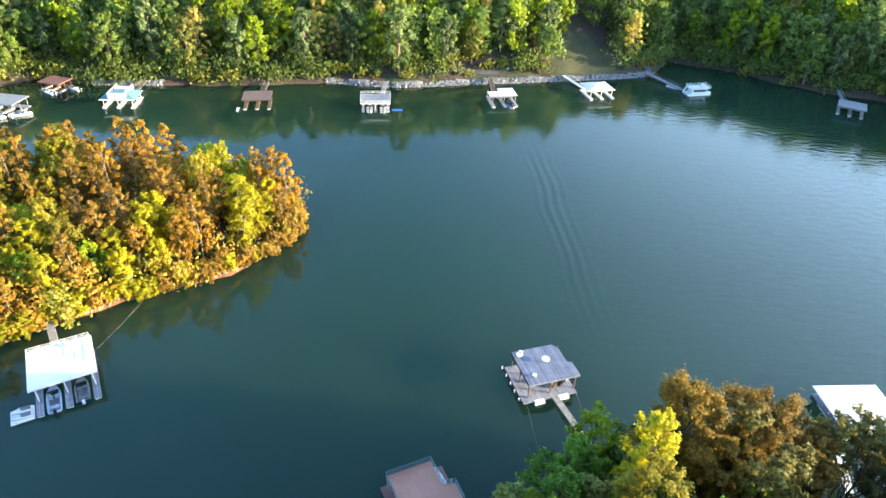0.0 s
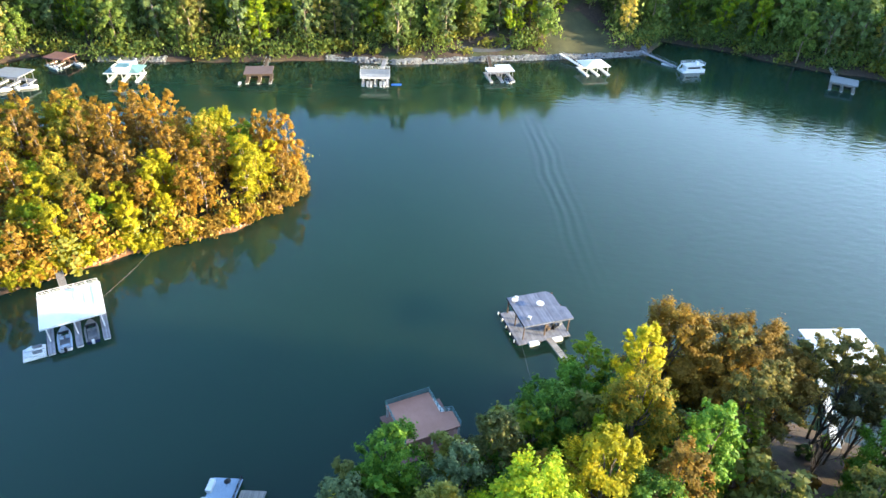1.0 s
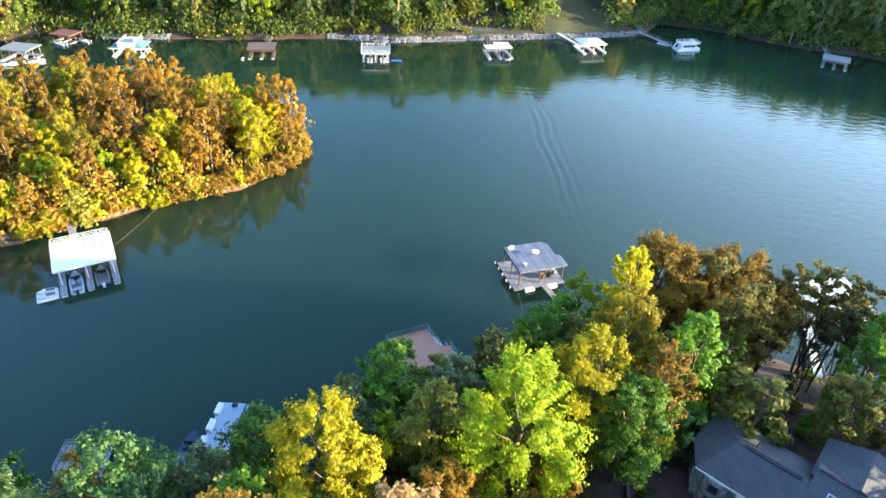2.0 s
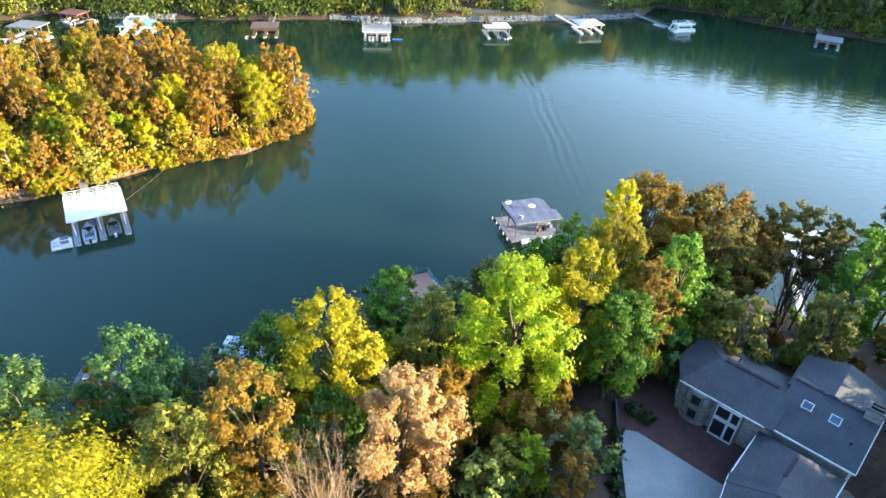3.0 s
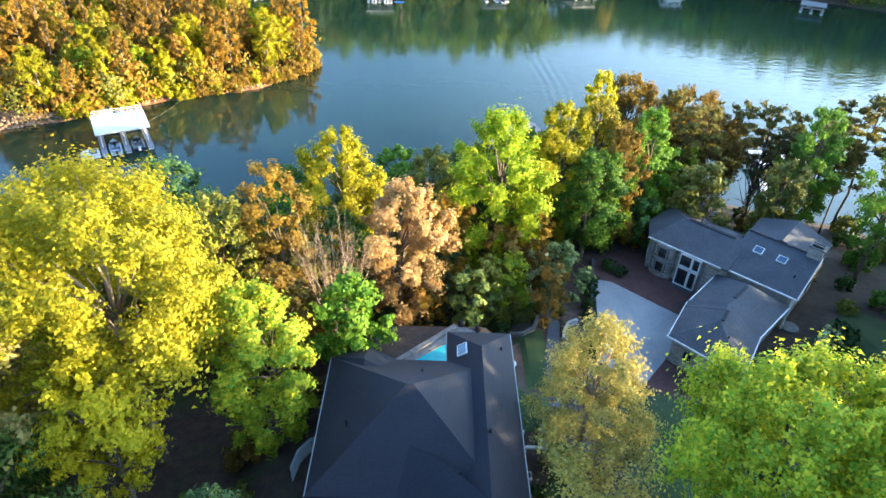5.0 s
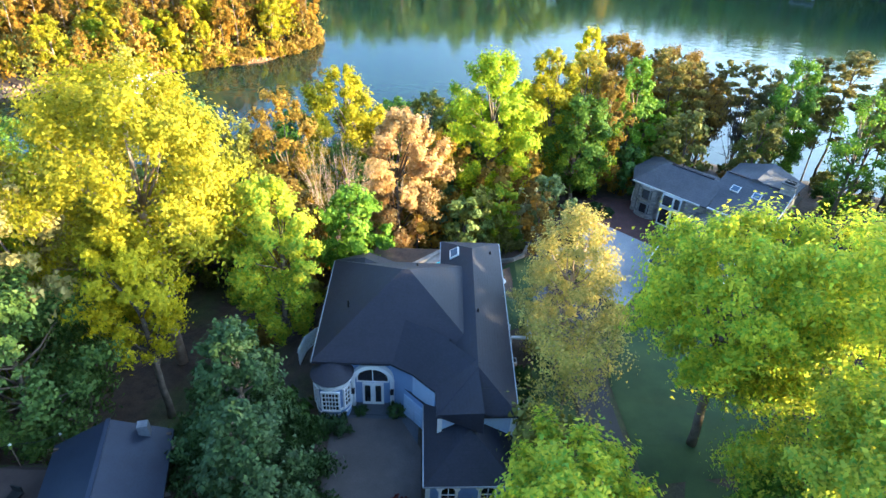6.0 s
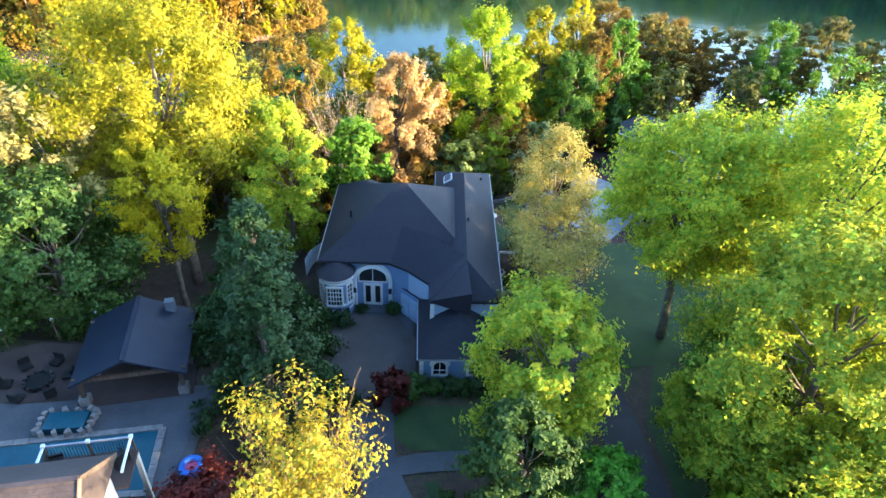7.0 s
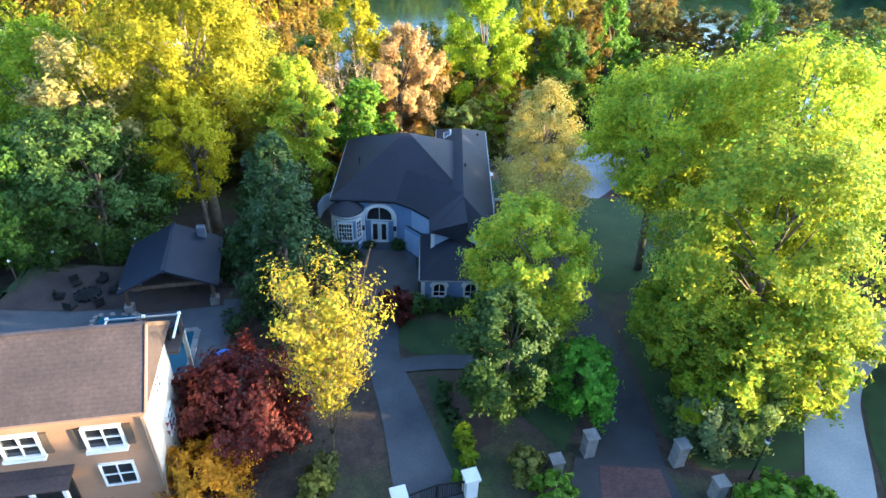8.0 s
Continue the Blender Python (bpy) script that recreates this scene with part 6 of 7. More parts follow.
        part("leg", Shape().beam((0.24 * c, 0.24 * s, 0), (0.14 * c, 0.14 * s, 0.73), 0.03, 0.03), BLACK_IRON, stool)


# ---- docks and boats ----
def railing(parent, points, z, high, mat, gap=1.6, closed=False, name="railing"):
    """Rails and posts along a line, one mesh a stretch."""
    pts = points + points[:1] if closed else points
    for (ax, ay), (bx, by) in zip(pts, pts[1:]):
        n = max(1, round(math.hypot(bx - ax, by - ay) / gap))
        for k in range(n + 1):
            x, y = ax + (bx - ax) * k / n, ay + (by - ay) * k / n
            part("rail_post", Shape().box(x - 0.05, x + 0.05, y - 0.05, y + 0.05, z, z + high), mat, parent)
        for q in (0.3, 0.62, 1.0):
            part(name, Shape().beam((ax, ay, z + high * q), (bx, by, z + high * q), 0.06, 0.06), mat, parent)


def gangway(x0, y0, x1, y1, z0, z1, wide, mat, label, rails=True):
    g = thing("gangway", pose(x0, y0, z0, 0, 0, math.degrees(math.atan2(y1 - y0, x1 - x0))), label, "gangway")
    long, rise = math.hypot(x1 - x0, y1 - y0), z1 - z0
    n = int(long / 0.5)
    part("stringer", Shape().beam((0, -wide / 2 + 0.05, -0.12), (long, -wide / 2 + 0.05, rise - 0.12), 0.1, 0.2), GREY_METAL, g)
    part("stringer", Shape().beam((0, wide / 2 - 0.05, -0.12), (long, wide / 2 - 0.05, rise - 0.12), 0.1, 0.2), GREY_METAL, g)
    for k in range(n):
        a, b = long * k / n + 0.02, long * (k + 1) / n - 0.02
        za, zb = rise * k / n, rise * (k + 1) / n
        part("plank", Shape().prism([(a, -wide / 2), (b, -wide / 2), (b, wide / 2), (a, wide / 2)], [za - 0.03, zb - 0.03, zb - 0.03, za - 0.03], [za + 0.03, zb + 0.03, zb + 0.03, za + 0.03]), mat, g)
    if rails:
        for s in (-1, 1):
            r = Shape().beam((0, s * wide / 2, 0.95), (long, s * wide / 2, rise + 0.95), 0.05, 0.05)
            for k in range(0, n + 1, 3):
                x, z = long * k / n, rise * k / n
                r.box(x - 0.025, x + 0.025, s * wide / 2 - 0.025, s * wide / 2 + 0.025, z, z + 0.95)
            part("handrail", r, GREY_METAL, g)
    return g


def boat(x, y, turn, long, wide, hull_mat, label, cover=None, z=0.0, tower=False, engine=True):
    """A motor boat: a lofted hull, a deck with a well, a windscreen and an outboard."""
    b = thing("motor_boat", pose(x, y, z, 0, 0, turn), label, "boat")
    n, hull = 9, Shape()
    rows = []
    for k in range(n):
        s = k / (n - 1)
        half = wide / 2 * (1 - max(0, (s - 0.45) / 0.55) ** 2.2) * (0.92 + 0.08 * min(1, s * 3))
        half = max(half, 0.03)
        px, keel, sheer = -long / 2 + long * s, -0.28 + 0.35 * s ** 4, 0.62 + 0.22 * s
        rows.append([(px, -half, sheer), (px, -half * 0.86, 0.05), (px, 0, keel), (px, half * 0.86, 0.05), (px, half, sheer)])
    faces = [(k * 5 + j, k * 5 + j + 1, (k + 1) * 5 + j + 1, (k + 1) * 5 + j) for k in range(n - 1) for j in range(4)]
    hull.add([p for r in rows for p in r], faces + [(0, 4, 3, 2, 1)])
    part("hull", hull, hull_mat, b, smooth=False)
    deck = Shape()
    deck.add([(r[0][0], r[0][1], r[0][2]) for r in rows] + [(r[4][0], r[4][1], r[4][2]) for r in rows] + [(r[0][0], r[0][1] * 0.72, r[0][2] + 0.03) for r in rows] + [(r[4][0], r[4][1] * 0.72, r[4][2] + 0.03) for r in rows],
             [(k, 2 * n + k, 2 * n + k + 1, k + 1) for k in range(n - 1)] + [(n + k, n + k + 1, 3 * n + k + 1, 3 * n + k) for k in range(n - 1)])
    deck.add([(r[0][0], r[0][1] * 0.72, r[0][2] + 0.03) for r in rows[5:]] + [(r[4][0], r[4][1] * 0.72, r[4][2] + 0.03) for r in rows[5:]], [(k, k + 1, n - 5 + k + 1, n - 5 + k) for k in range(n - 6)])
    part("deck", deck, cover or GELCOAT, b)
    part("cockpit_floor", Shape().box(-long * 0.46, long * 0.14, -wide * 0.33, wide * 0.33, 0.18, 0.24), VINYL, b)
    for sx, sy in ((-0.36, 0), (0.02, -0.2), (0.02, 0.2)):
        part("seat", Shape().box(long * sx - 0.3, long * sx + 0.3, wide * sy - (0.7 if sy == 0 else 0.28), wide * sy + (0.7 if sy == 0 else 0.28), 0.24, 0.72), cover or GELCOAT, b)
    part("windscreen", Shape().prism([(long * 0.12, -wide * 0.36), (long * 0.16, -wide * 0.36), (long * 0.16, wide * 0.36), (long * 0.12, wide * 0.36)], 0.8, 1.15), WINDOW_GLASS, b)
    if engine:
        motor = part("outboard", Shape().box(-long / 2 - 0.55, -long / 2 - 0.08, -0.22, 0.22, 0.35, 1.05), BLACK_IRON if hull_mat != NAVY_GEL else GELCOAT, b)
        part("shaft", Shape().box(-long / 2 - 0.4, -long / 2 - 0.22, -0.08, 0.08, -0.5, 0.35), BLACK_IRON, motor)
    if tower:
        t = Shape()
        for s in (-1, 1):
            t.tube([(long * 0.1, s * wide * 0.42, 0.7), (long * 0.02, s * wide * 0.34, 2.1)], [0.04, 0.04], 6)
        t.tube([(long * 0.02, -wide * 0.34, 2.1), (long * 0.02, wide * 0.34, 2.1)], [0.04, 0.04], 6)
        part("tower", t, GREY_METAL, b)
    return b


def jet_ski(x, y, turn, z, group):
    j = thing("jet_ski", pose(x, y, z, 0, 0, turn), "white and dark jet ski on a floating pad", "jet ski", group)
    rows = [(-1.5, 0.5, 0.45), (-0.6, 0.55, 0.5), (0.5, 0.5, 0.6), (1.2, 0.28, 0.6), (1.6, 0.04, 0.55)]
    s = Shape().add([p for px, w, t in rows for p in ((px, -w, t), (px, -w * 0.6, 0), (px, w * 0.6, 0), (px, w, t))],
                    [(k * 4 + i, k * 4 + (i + 1) % 4, (k + 1) * 4 + (i + 1) % 4, (k + 1) * 4 + i) for k in range(4) for i in range(4)] + [(0, 3, 2, 1)])
    part("hull", s, GELCOAT, j)
    part("seat", Shape().prism([(-1.3, -0.22), (0.1, -0.26), (0.1, 0.26), (-1.3, 0.22)], 0.45, 0.9), VINYL, j)
    part("cowl", Shape().prism([(0.1, -0.3), (1.1, -0.16), (1.1, 0.16), (0.1, 0.3)], [0.5, 0.5, 0.5, 0.5], [1.0, 0.66, 0.66, 1.0]), GELCOAT, j)
    part("handlebar", Shape().beam((0.12, -0.4, 1.05), (0.12, 0.4, 1.05), 0.06, 0.06), BLACK_IRON, j)
    return j


def slip_dock(x, y, turn, wide, deep, roof_mat, label, roof_z=3.4, deck_mat=None, flat=True, rail=None, front=2.4, roof_poly=None, post_mat=None, fingers=3, pitch=0.12, group=""):
    """A covered boat dock: floating fingers with a walk at the back, posts and a roof. It opens towards its own -y; the origin is the roof's front left corner."""
    deck_mat, post_mat = deck_mat or GREY_PLANKS, post_mat or WHITE
    d = thing("boat_dock", pose(x, y, 0, 0, 0, turn), label, "dock", group)
    part("walkway", Shape().box(0, wide, deep - 1.8, deep + 0.3, 0.32, 0.5), deck_mat, d)
    part("float", Shape().box(0.1, wide - 0.1, deep - 1.6, deep + 0.1, -0.35, 0.32), BLACK_FLOAT, d)
    for k in range(fingers):
        w = 1.15
        fx = (wide - w) * k / (fingers - 1)
        part("finger", Shape().box(fx, fx + w, -front, deep - 1.8, 0.32, 0.5), deck_mat, d)
        part("float", Shape().box(fx + 0.08, fx + w - 0.08, -front + 0.1, deep - 1.9, -0.35, 0.32), FOAM, d)
        for py in (0.25, deep / 2, deep - 0.3):
            px = min(max(fx + w / 2, 0.2), wide - 0.2)
            part("post", Shape().box(px - 0.09, px + 0.09, py - 0.09, py + 0.09, 0.5, roof_z), post_mat, d)
    poly = roof_poly or [(-0.3, -0.3), (wide + 0.3, -0.3), (wide + 0.3, deep + 0.3), (-0.3, deep + 0.3)]
    if flat:
        part("roof", Shape().prism(poly, roof_z, roof_z + 0.28), roof_mat, d)
    else:
        part("roof", hip_shape(poly, roof_z + 0.1, [pitch] * len(poly)), roof_mat, d)
    part("fascia", Shape().beam((poly[0][0], poly[0][1] - 0.03, roof_z + 0.1), (poly[1][0], poly[1][1] - 0.03, roof_z + 0.1), 0.05, 0.36), post_mat, d)
    if rail:
        railing(d, poly, roof_z + 0.28, 1.0, rail, 2.0, True)
    return d


# the white-roofed dock by the island
slip_dock(-66.0, 73.2, 29.5, 9.9, 9.4, WHITE_METAL, "white flat-roofed boat dock beside the island", 3.7, GREY_PLANKS, front=3.2)
dock_m = pose(-66.0, 73.2, 0, 0, 0, 29.5)


def on_dock(x, y):
    p = dock_m @ Vector((x, y, 0))
    return p.x, p.y


bx, by = on_dock(2.75, 0.2)
boat(bx, by, 29.5 + 90, 6.8, 2.4, GELCOAT, "white motor boat with blue trim in a dock slip", BLUE_DECK)
bx, by = on_dock(7.1, 0.2)
boat(bx, by, 29.5 + 90, 6.6, 2.4, NAVY_GEL, "dark motor boat under the white dock roof", VINYL)
bx, by = on_dock(-2.0, -1.6)
pad = solid("jet_ski_float", Shape().prism([on_dock(-3.8, -3.0), on_dock(-0.3, -3.0), on_dock(-0.3, 0.1), on_dock(-3.8, 0.1)], -0.15, 0.3), FOAM, "white floating pad beside the dock", "float")
for k in (-2.3, -0.8):
    jx, jy = on_dock(-2.0, k)
    jet_ski(jx, jy, 29.5 + 180, 0.3, "jet skis at the white dock")
top_rail = thing("roof_railing", dock_m @ pose(0, 0, 3.98), "white railing along the back of a dock roof", "railing")
railing(top_rail, [(0, 7.6), (0, 9.5), (9.9, 9.5), (9.9, 2.0)], 0, 1.0, WHITE, 2.0)
box_m = dock_m @ pose(7.4, 7.6, 3.98)
crate = thing("deck_chair", box_m, "white folding chair on the dock roof", "chair")
part("seat", Shape().box(-0.5, 0.5, -0.3, 0.3, 0.35, 0.42), WHITE, crate)
part("backrest", Shape().box(-0.5, -0.42, -0.3, 0.3, 0.42, 1.0), WHITE, crate)
for sx in (-0.4, 0.4):
    for sy in (-0.25, 0.25):
        part("leg", Shape().box(sx - 0.03, sx + 0.03, sy - 0.03, sy + 0.03, 0, 0.36), WHITE, crate)
gx, gy = on_dock(4.2, 9.6)
gangway(gx, gy, -74.2, 94.0, 0.5, 1.4, 1.3, TAN_PLANKS, "wooden gangway from the white dock to the island")

# the grey dock with a boarded sun deck
grey = thing("boat_dock", pose(18.2, 77.1, 0, 0, 0, 17), "floating dock with a weathered blue-grey upper deck", "dock")
part("lower_deck", Shape().prism([(-1.0, -0.9), (9.4, -0.9), (9.4, 8.3), (-1.0, 8.3)], 0.35, 0.55), GREY_PLANKS, grey)
for fx in (-1.2, 3.6, 7.6):
    part("float", Shape().box(fx, fx + 1.8, -0.4, 8.4, -0.4, 0.35), BLACK_FLOAT, grey)
upper = [(0, -0.1), (9.9, -0.1), (9.9, 3.2), (9.0, 3.6), (9.0, 7.2), (8.2, 8.4), (0, 8.4)]
part("upper_deck", Shape().prism(upper, 3.8, 4.06), SLATE_PLANKS, grey)
part("fascia", Shape().beam((0, -0.13, 3.9), (9.9, -0.13, 3.9), 0.05, 0.34), SLATE_PLANKS, grey)
part("fascia", Shape().beam((-0.03, -0.1, 3.9), (-0.03, 8.4, 3.9), 0.05, 0.34), BLACK_IRON, grey)
for px in (0.3, 4.6, 9.3):
    for py in (0.3, 4.2, 8.0):
        part("post", Shape().box(px - 0.1, px + 0.1, py - 0.1, py + 0.1, 0.55, 3.8), BROWN_WOOD, grey)
for k in range(5):
    part("bumper", Shape().tube([(-1.5, 0.2 + 2.0 * k, 0.3), (-1.5, 0.2 + 2.0 * k, 0.95)], [0.12, 0.12], 8), FOAM, grey, "white dock bumper")
for px in (1.2, 5.9):
    drum = thing("float_drum", pose(18.2, 77.1, 0, 0, 0, 17) @ pose(px + 0.8, -1.05, 0.1), "white floating storage drum at the dock", "float", "drums at the grey dock")
    part("drum", Shape().box(-0.95, 0.95, -0.42, 0.42, -0.3, 0.5), FOAM, drum)
for px, py, w, label in ((1.0, 6.9, 0.5, "white folding table on the upper deck"), (5.2, 4.6, 0.6, "round white table on the upper deck"), (1.7, 1.6, 0.5, "white lounge chair on the upper deck"), (1.6, 7.7, 0.4, "white chair on the upper deck")):
    m = pose(18.2, 77.1, 0, 0, 0, 17) @ pose(px, py, 4.06, 0, 0, 30 * px)
    table = "table" in label
    t = thing("deck_table" if table else "deck_chair", m, label, "table" if table else "chair")
    if table:
        part("tabletop", Shape().tube([(0, 0, 0.62), (0, 0, 0.7)], [w * 1.25, w * 1.25], 14), WHITE, t)
    else:
        part("seat", Shape().box(-w, w, -0.35, 0.35, 0.3, 0.4), WHITE, t)
        part("backrest", Shape().beam((-w, 0, 0.4), (-w - 0.3, 0, 1.0), 0.7, 0.08), WHITE, t)
    for a in range(4):
        c, s = math.cos(a * math.pi / 2 + 0.78) * w * 0.8, math.sin(a * math.pi / 2 + 0.78) * w * 0.6
        part("leg", Shape().box(c - 0.03, c + 0.03, s - 0.03, s + 0.03, 0, 0.62 if table else 0.3), WHITE, t)
grey_m = pose(18.2, 77.1, 0, 0, 0, 17)
for px, py, mat, label in ((7.2, 1.6, BLACK_IRON, "dark grill on the lower dock deck"), (5.8, 1.4, BROWN_WOOD, "wooden chair on the lower dock deck"), (8.6, 2.2, VINYL, "grey cooler on the lower dock deck")):
    m = grey_m @ pose(px, py, 0.55, 0, 0, 25)
    t = thing("deck_furniture", m, label, "furniture")
    part("body", Shape().box(-0.4, 0.4, -0.3, 0.3, 0.25, 0.75), mat, t)
    part("backrest", Shape().box(-0.4, 0.4, 0.22, 0.3, 0.75, 1.15), mat, t)
    for sx in (-0.35, 0.35):
        part("leg", Shape().box(sx - 0.04, sx + 0.04, -0.25, 0.25, 0, 0.25), mat, t)
gx, gy, _ = grey_m @ Vector((5.1, -0.6, 0))
gangway(gx, gy, 27.6, 66.6, 0.55, 1.1, 1.2, TAN_PLANKS, "narrow boarded gangway to the grey dock", False)
for (ax, ay, az), (bx, by, bz) in (((18.0, 76.6, 0.6), (19.2, 58.0, 2.2)), ((27.2, 79.4, 0.6), (28.6, 66.5, 1.2)), ((-62.0, 84.0, 0.9), (-57.2, 105.6, 1.2))):
    solid("mooring_cable", Shape().tube([(ax, ay, az), ((ax + bx) / 2, (ay + by) / 2, (az + bz) / 2 - 0.4), (bx, by, bz)], [0.018, 0.018, 0.018], 6), VINYL, "thin mooring cable from dock to shore", "cable")

# the dock with a salmon-coloured sun deck
red = thing("boat_dock", pose(-5.4, 58.6, 0, 0, 0, 24), "two-level dock with a salmon sun deck and blue-grey railing", "dock")
deck = [(0, 0.1), (7.3, 0.1), (7.4, -4.4), (9.2, -4.9), (9.2, -8.0), (0.2, -8.0)]
part("upper_deck", Shape().prism(deck, 3.0, 3.2), SALMON_DECK, red)
railing(red, [(0.2, -8.0)] + deck[:5], 3.2, 1.05, TEAL_ROOF, 1.2)
part("rail_panel", Shape().beam((0, 0.1, 3.75), (7.3, 0.1, 3.75), 0.03, 0.9), TEAL_ROOF, red)
part("lower_deck", Shape().prism([(-0.9, 0.4), (9.4, 0.4), (9.4, -9.4), (-0.9, -9.4)], 0.35, 0.52), RED_ROOF, red)
part("float", Shape().box(-0.7, 9.2, -9.2, 0.2, -0.4, 0.35), BLACK_FLOAT, red)
for px in (0.2, 4.6, 9.0):
    for py in (0, -4, -7.8):
        if px > 8 and py == 0:
            continue
        part("post", Shape().box(px - 0.1, px + 0.1, py - 0.1, py + 0.1, 0.52, 3.0), WHITE, red)
stair = part("stair", Shape().beam((7.7, -0.4, 1.8), (7.7, -4.4, 3.1), 0.8, 0.12), WHITE, red)
gangway(2.5, 50.2, 4.0, 43.5, 0.52, 2.6, 1.2, TAN_PLANKS, "wooden gangway to the salmon dock")

# the pale blue dock with white lockers
blue = thing("boat_dock", pose(-27.4, 38.0, 0, 0, 0, -2), "low dock with a pale blue deck", "dock")
part("deck", Shape().prism([(-2.4, 0), (1.6, 0), (2.2, 8.6), (-1.9, 8.6)], 0.7, 0.9), BLUE_DECK, blue)
part("float", Shape().prism([(-2.2, 0.2), (1.4, 0.2), (2.0, 8.4), (-1.7, 8.4)], -0.35, 0.7), BLACK_FLOAT, blue)
part("platform", Shape().prism([(2.2, 2.6), (5.6, 2.6), (6.0, 7.0), (2.4, 7.0)], 0.45, 0.65), TAN_PLANKS, blue, "tan boarded side platform")
part("float", Shape().prism([(2.4, 2.8), (5.4, 2.8), (5.8, 6.8), (2.6, 6.8)], -0.3, 0.45), BLACK_FLOAT, blue)
railing(blue, [(1.75, 1.0), (2.1, 8.5)], 0.9, 0.9, BLACK_IRON, 1.6)
for k, py in enumerate((1.0, 4.0, 7.0)):
    lock = thing("dock_locker", pose(-27.4, 38.0, 0, 0, 0, -2) @ pose(-2.2 + 0.06 * py, py, 0.9, 0, 0, -3), "white dock locker on the pale blue deck", "locker", "lockers on the blue dock")
    part("body", Shape().box(-0.35, 0.35, -0.95, 0.95, 0, 0.6), WHITE, lock)
    part("lid", Shape().box(-0.38, 0.38, -0.98, 0.98, 0.6, 0.68), WHITE, lock)
kettle = thing("grill", pose(-26.7, 45.6, 0.88), "black round grill on the dock deck", "grill")
part("bowl", Shape().tube([(0, 0, 0.55), (0, 0, 0.75), (0, 0, 1.0)], [0.3, 0.5, 0.15], 12), BLACK_IRON, kettle)
for a in range(3):
    part("leg", Shape().beam((0.35 * math.cos(a * 2.1), 0.35 * math.sin(a * 2.1), 0), (0.1 * math.cos(a * 2.1), 0.1 * math.sin(a * 2.1), 0.6), 0.04, 0.04), BLACK_IRON, kettle)
boat(-31.4, 38.6, 88, 6.2, 2.4, GELCOAT, "white motor boat with a dark cover at the blue dock", NAVY_GEL)
rail_dock = thing("boat_dock", pose(-47.5, 33.2, 0, 0, 0, 4), "low grey dock with a metal railing", "dock")
part("deck", Shape().box(0, 6.2, 0, 5.6, 0.4, 0.6), GREY_PLANKS, rail_dock)
part("float", Shape().box(0.2, 6.0, 0.2, 5.4, -0.35, 0.4), BLACK_FLOAT, rail_dock)
railing(rail_dock, [(0, 1.0), (0, 5.6), (2.4, 5.6)], 0.6, 1.0, GREY_METAL, 1.5)
railing(rail_dock, [(3.6, 5.6), (6.2, 5.6), (6.2, 1.0)], 0.6, 1.0, GREY_METAL, 1.5)
table = thing("deck_table", pose(-46.2, 36.4, 0.6, 0, 0, 10), "white table on the railed dock", "table")
part("tabletop", Shape().box(-0.8, 0.8, -0.5, 0.5, 0.66, 0.72), WHITE, table)
for sx in (-0.7, 0.7):
    for sy in (-0.4, 0.4):
        part("leg", Shape().box(sx - 0.03, sx + 0.03, sy - 0.03, sy + 0.03, 0, 0.66), WHITE, table)

# the white gabled boat house to the east
east = slip_dock(71.5, 71.0, 3, 11.0, 9.0, WHITE_METAL, "boat house with a broad white metal roof", 2.3, GREY_PLANKS, False, front=1.0,
                 roof_poly=[(-0.4, -0.4), (11.6, -0.4), (11.6, 9.4), (-0.4, 9.4)], pitch=0.07)
gangway(70.6, 70.4, 62.4, 51.8, 0.5, 4.2, 1.3, WHITE, "white gangway to the boat house")

# the docks of the far bank
slip_dock(-24.6, 204.4, 4.2, 9.6, 8.0, GREY_METAL, "dock with a grey upper deck and white railing", 2.9, GREY_PLANKS, rail=WHITE, front=0.6)
gangway(-18.8, 212.6, -18.0, 229.6, 0.5, 1.6, 1.4, GREY_PLANKS, "grey gangway up to the far bank")
mat = solid("floating_mat", Shape().prism([(-14.4, 205.8), (-10.8, 206.0), (-10.8, 207.6), (-14.4, 207.4)], -0.02, 0.12), BLUE_PLASTIC, "bright blue floating water mat", "mat")
boat(-22.0, 206.4, 94, 5.6, 2.2, GELCOAT, "white boat under a grey dock deck")
boat(-17.4, 206.6, 94, 5.6, 2.2, GELCOAT, "white boat under a grey dock deck")
slip_dock(20.4, 213.6, 11, 9.4, 8.0, WHITE_METAL, "dock with a notched white roof", 2.9, GREY_PLANKS, front=2.0,
          roof_poly=[(-0.3, 1.0), (9.8, 1.0), (9.8, 8.4), (4.0, 8.4), (4.0, 5.6), (-0.3, 5.6)], post_mat=GREY_METAL)
gangway(22.0, 222.4, 21.4, 236.4, 0.5, 1.8, 1.4, BROWN_WOOD, "dark wooden gangway to the far bank")
boat(27.2, 215.0, 101, 6.2, 2.3, GELCOAT, "white and dark boat in the far dock", NAVY_GEL, tower=True)
slip_dock(-64.4, 203.4, 8, 9.0, 7.6, BROWN_ROOF, "dock with a flat brown roof", 2.9, BROWN_WOOD, front=1.4, post_mat=BROWN_WOOD)
gangway(-60.4, 211.2, -61.2, 225.4, 0.5, 1.4, 1.4, BROWN_WOOD, "brown gangway up to the far bank")
solid("dinghy", Shape().add([(-66.6, 203.2, 0.35), (-65.6, 203.4, 0.35), (-65.4, 200.8, 0.35), (-66.2, 200.2, 0.35), (-66.4, 203.0, -0.1), (-65.8, 203.1, -0.1), (-65.8, 201.0, -0.1)],
      [(0, 1, 5, 4), (1, 2, 6, 5), (2, 3, 6), (3, 0, 4, 6), (0, 3, 2, 1)]), GELCOAT, "small white dinghy tied to the brown dock", "boat")
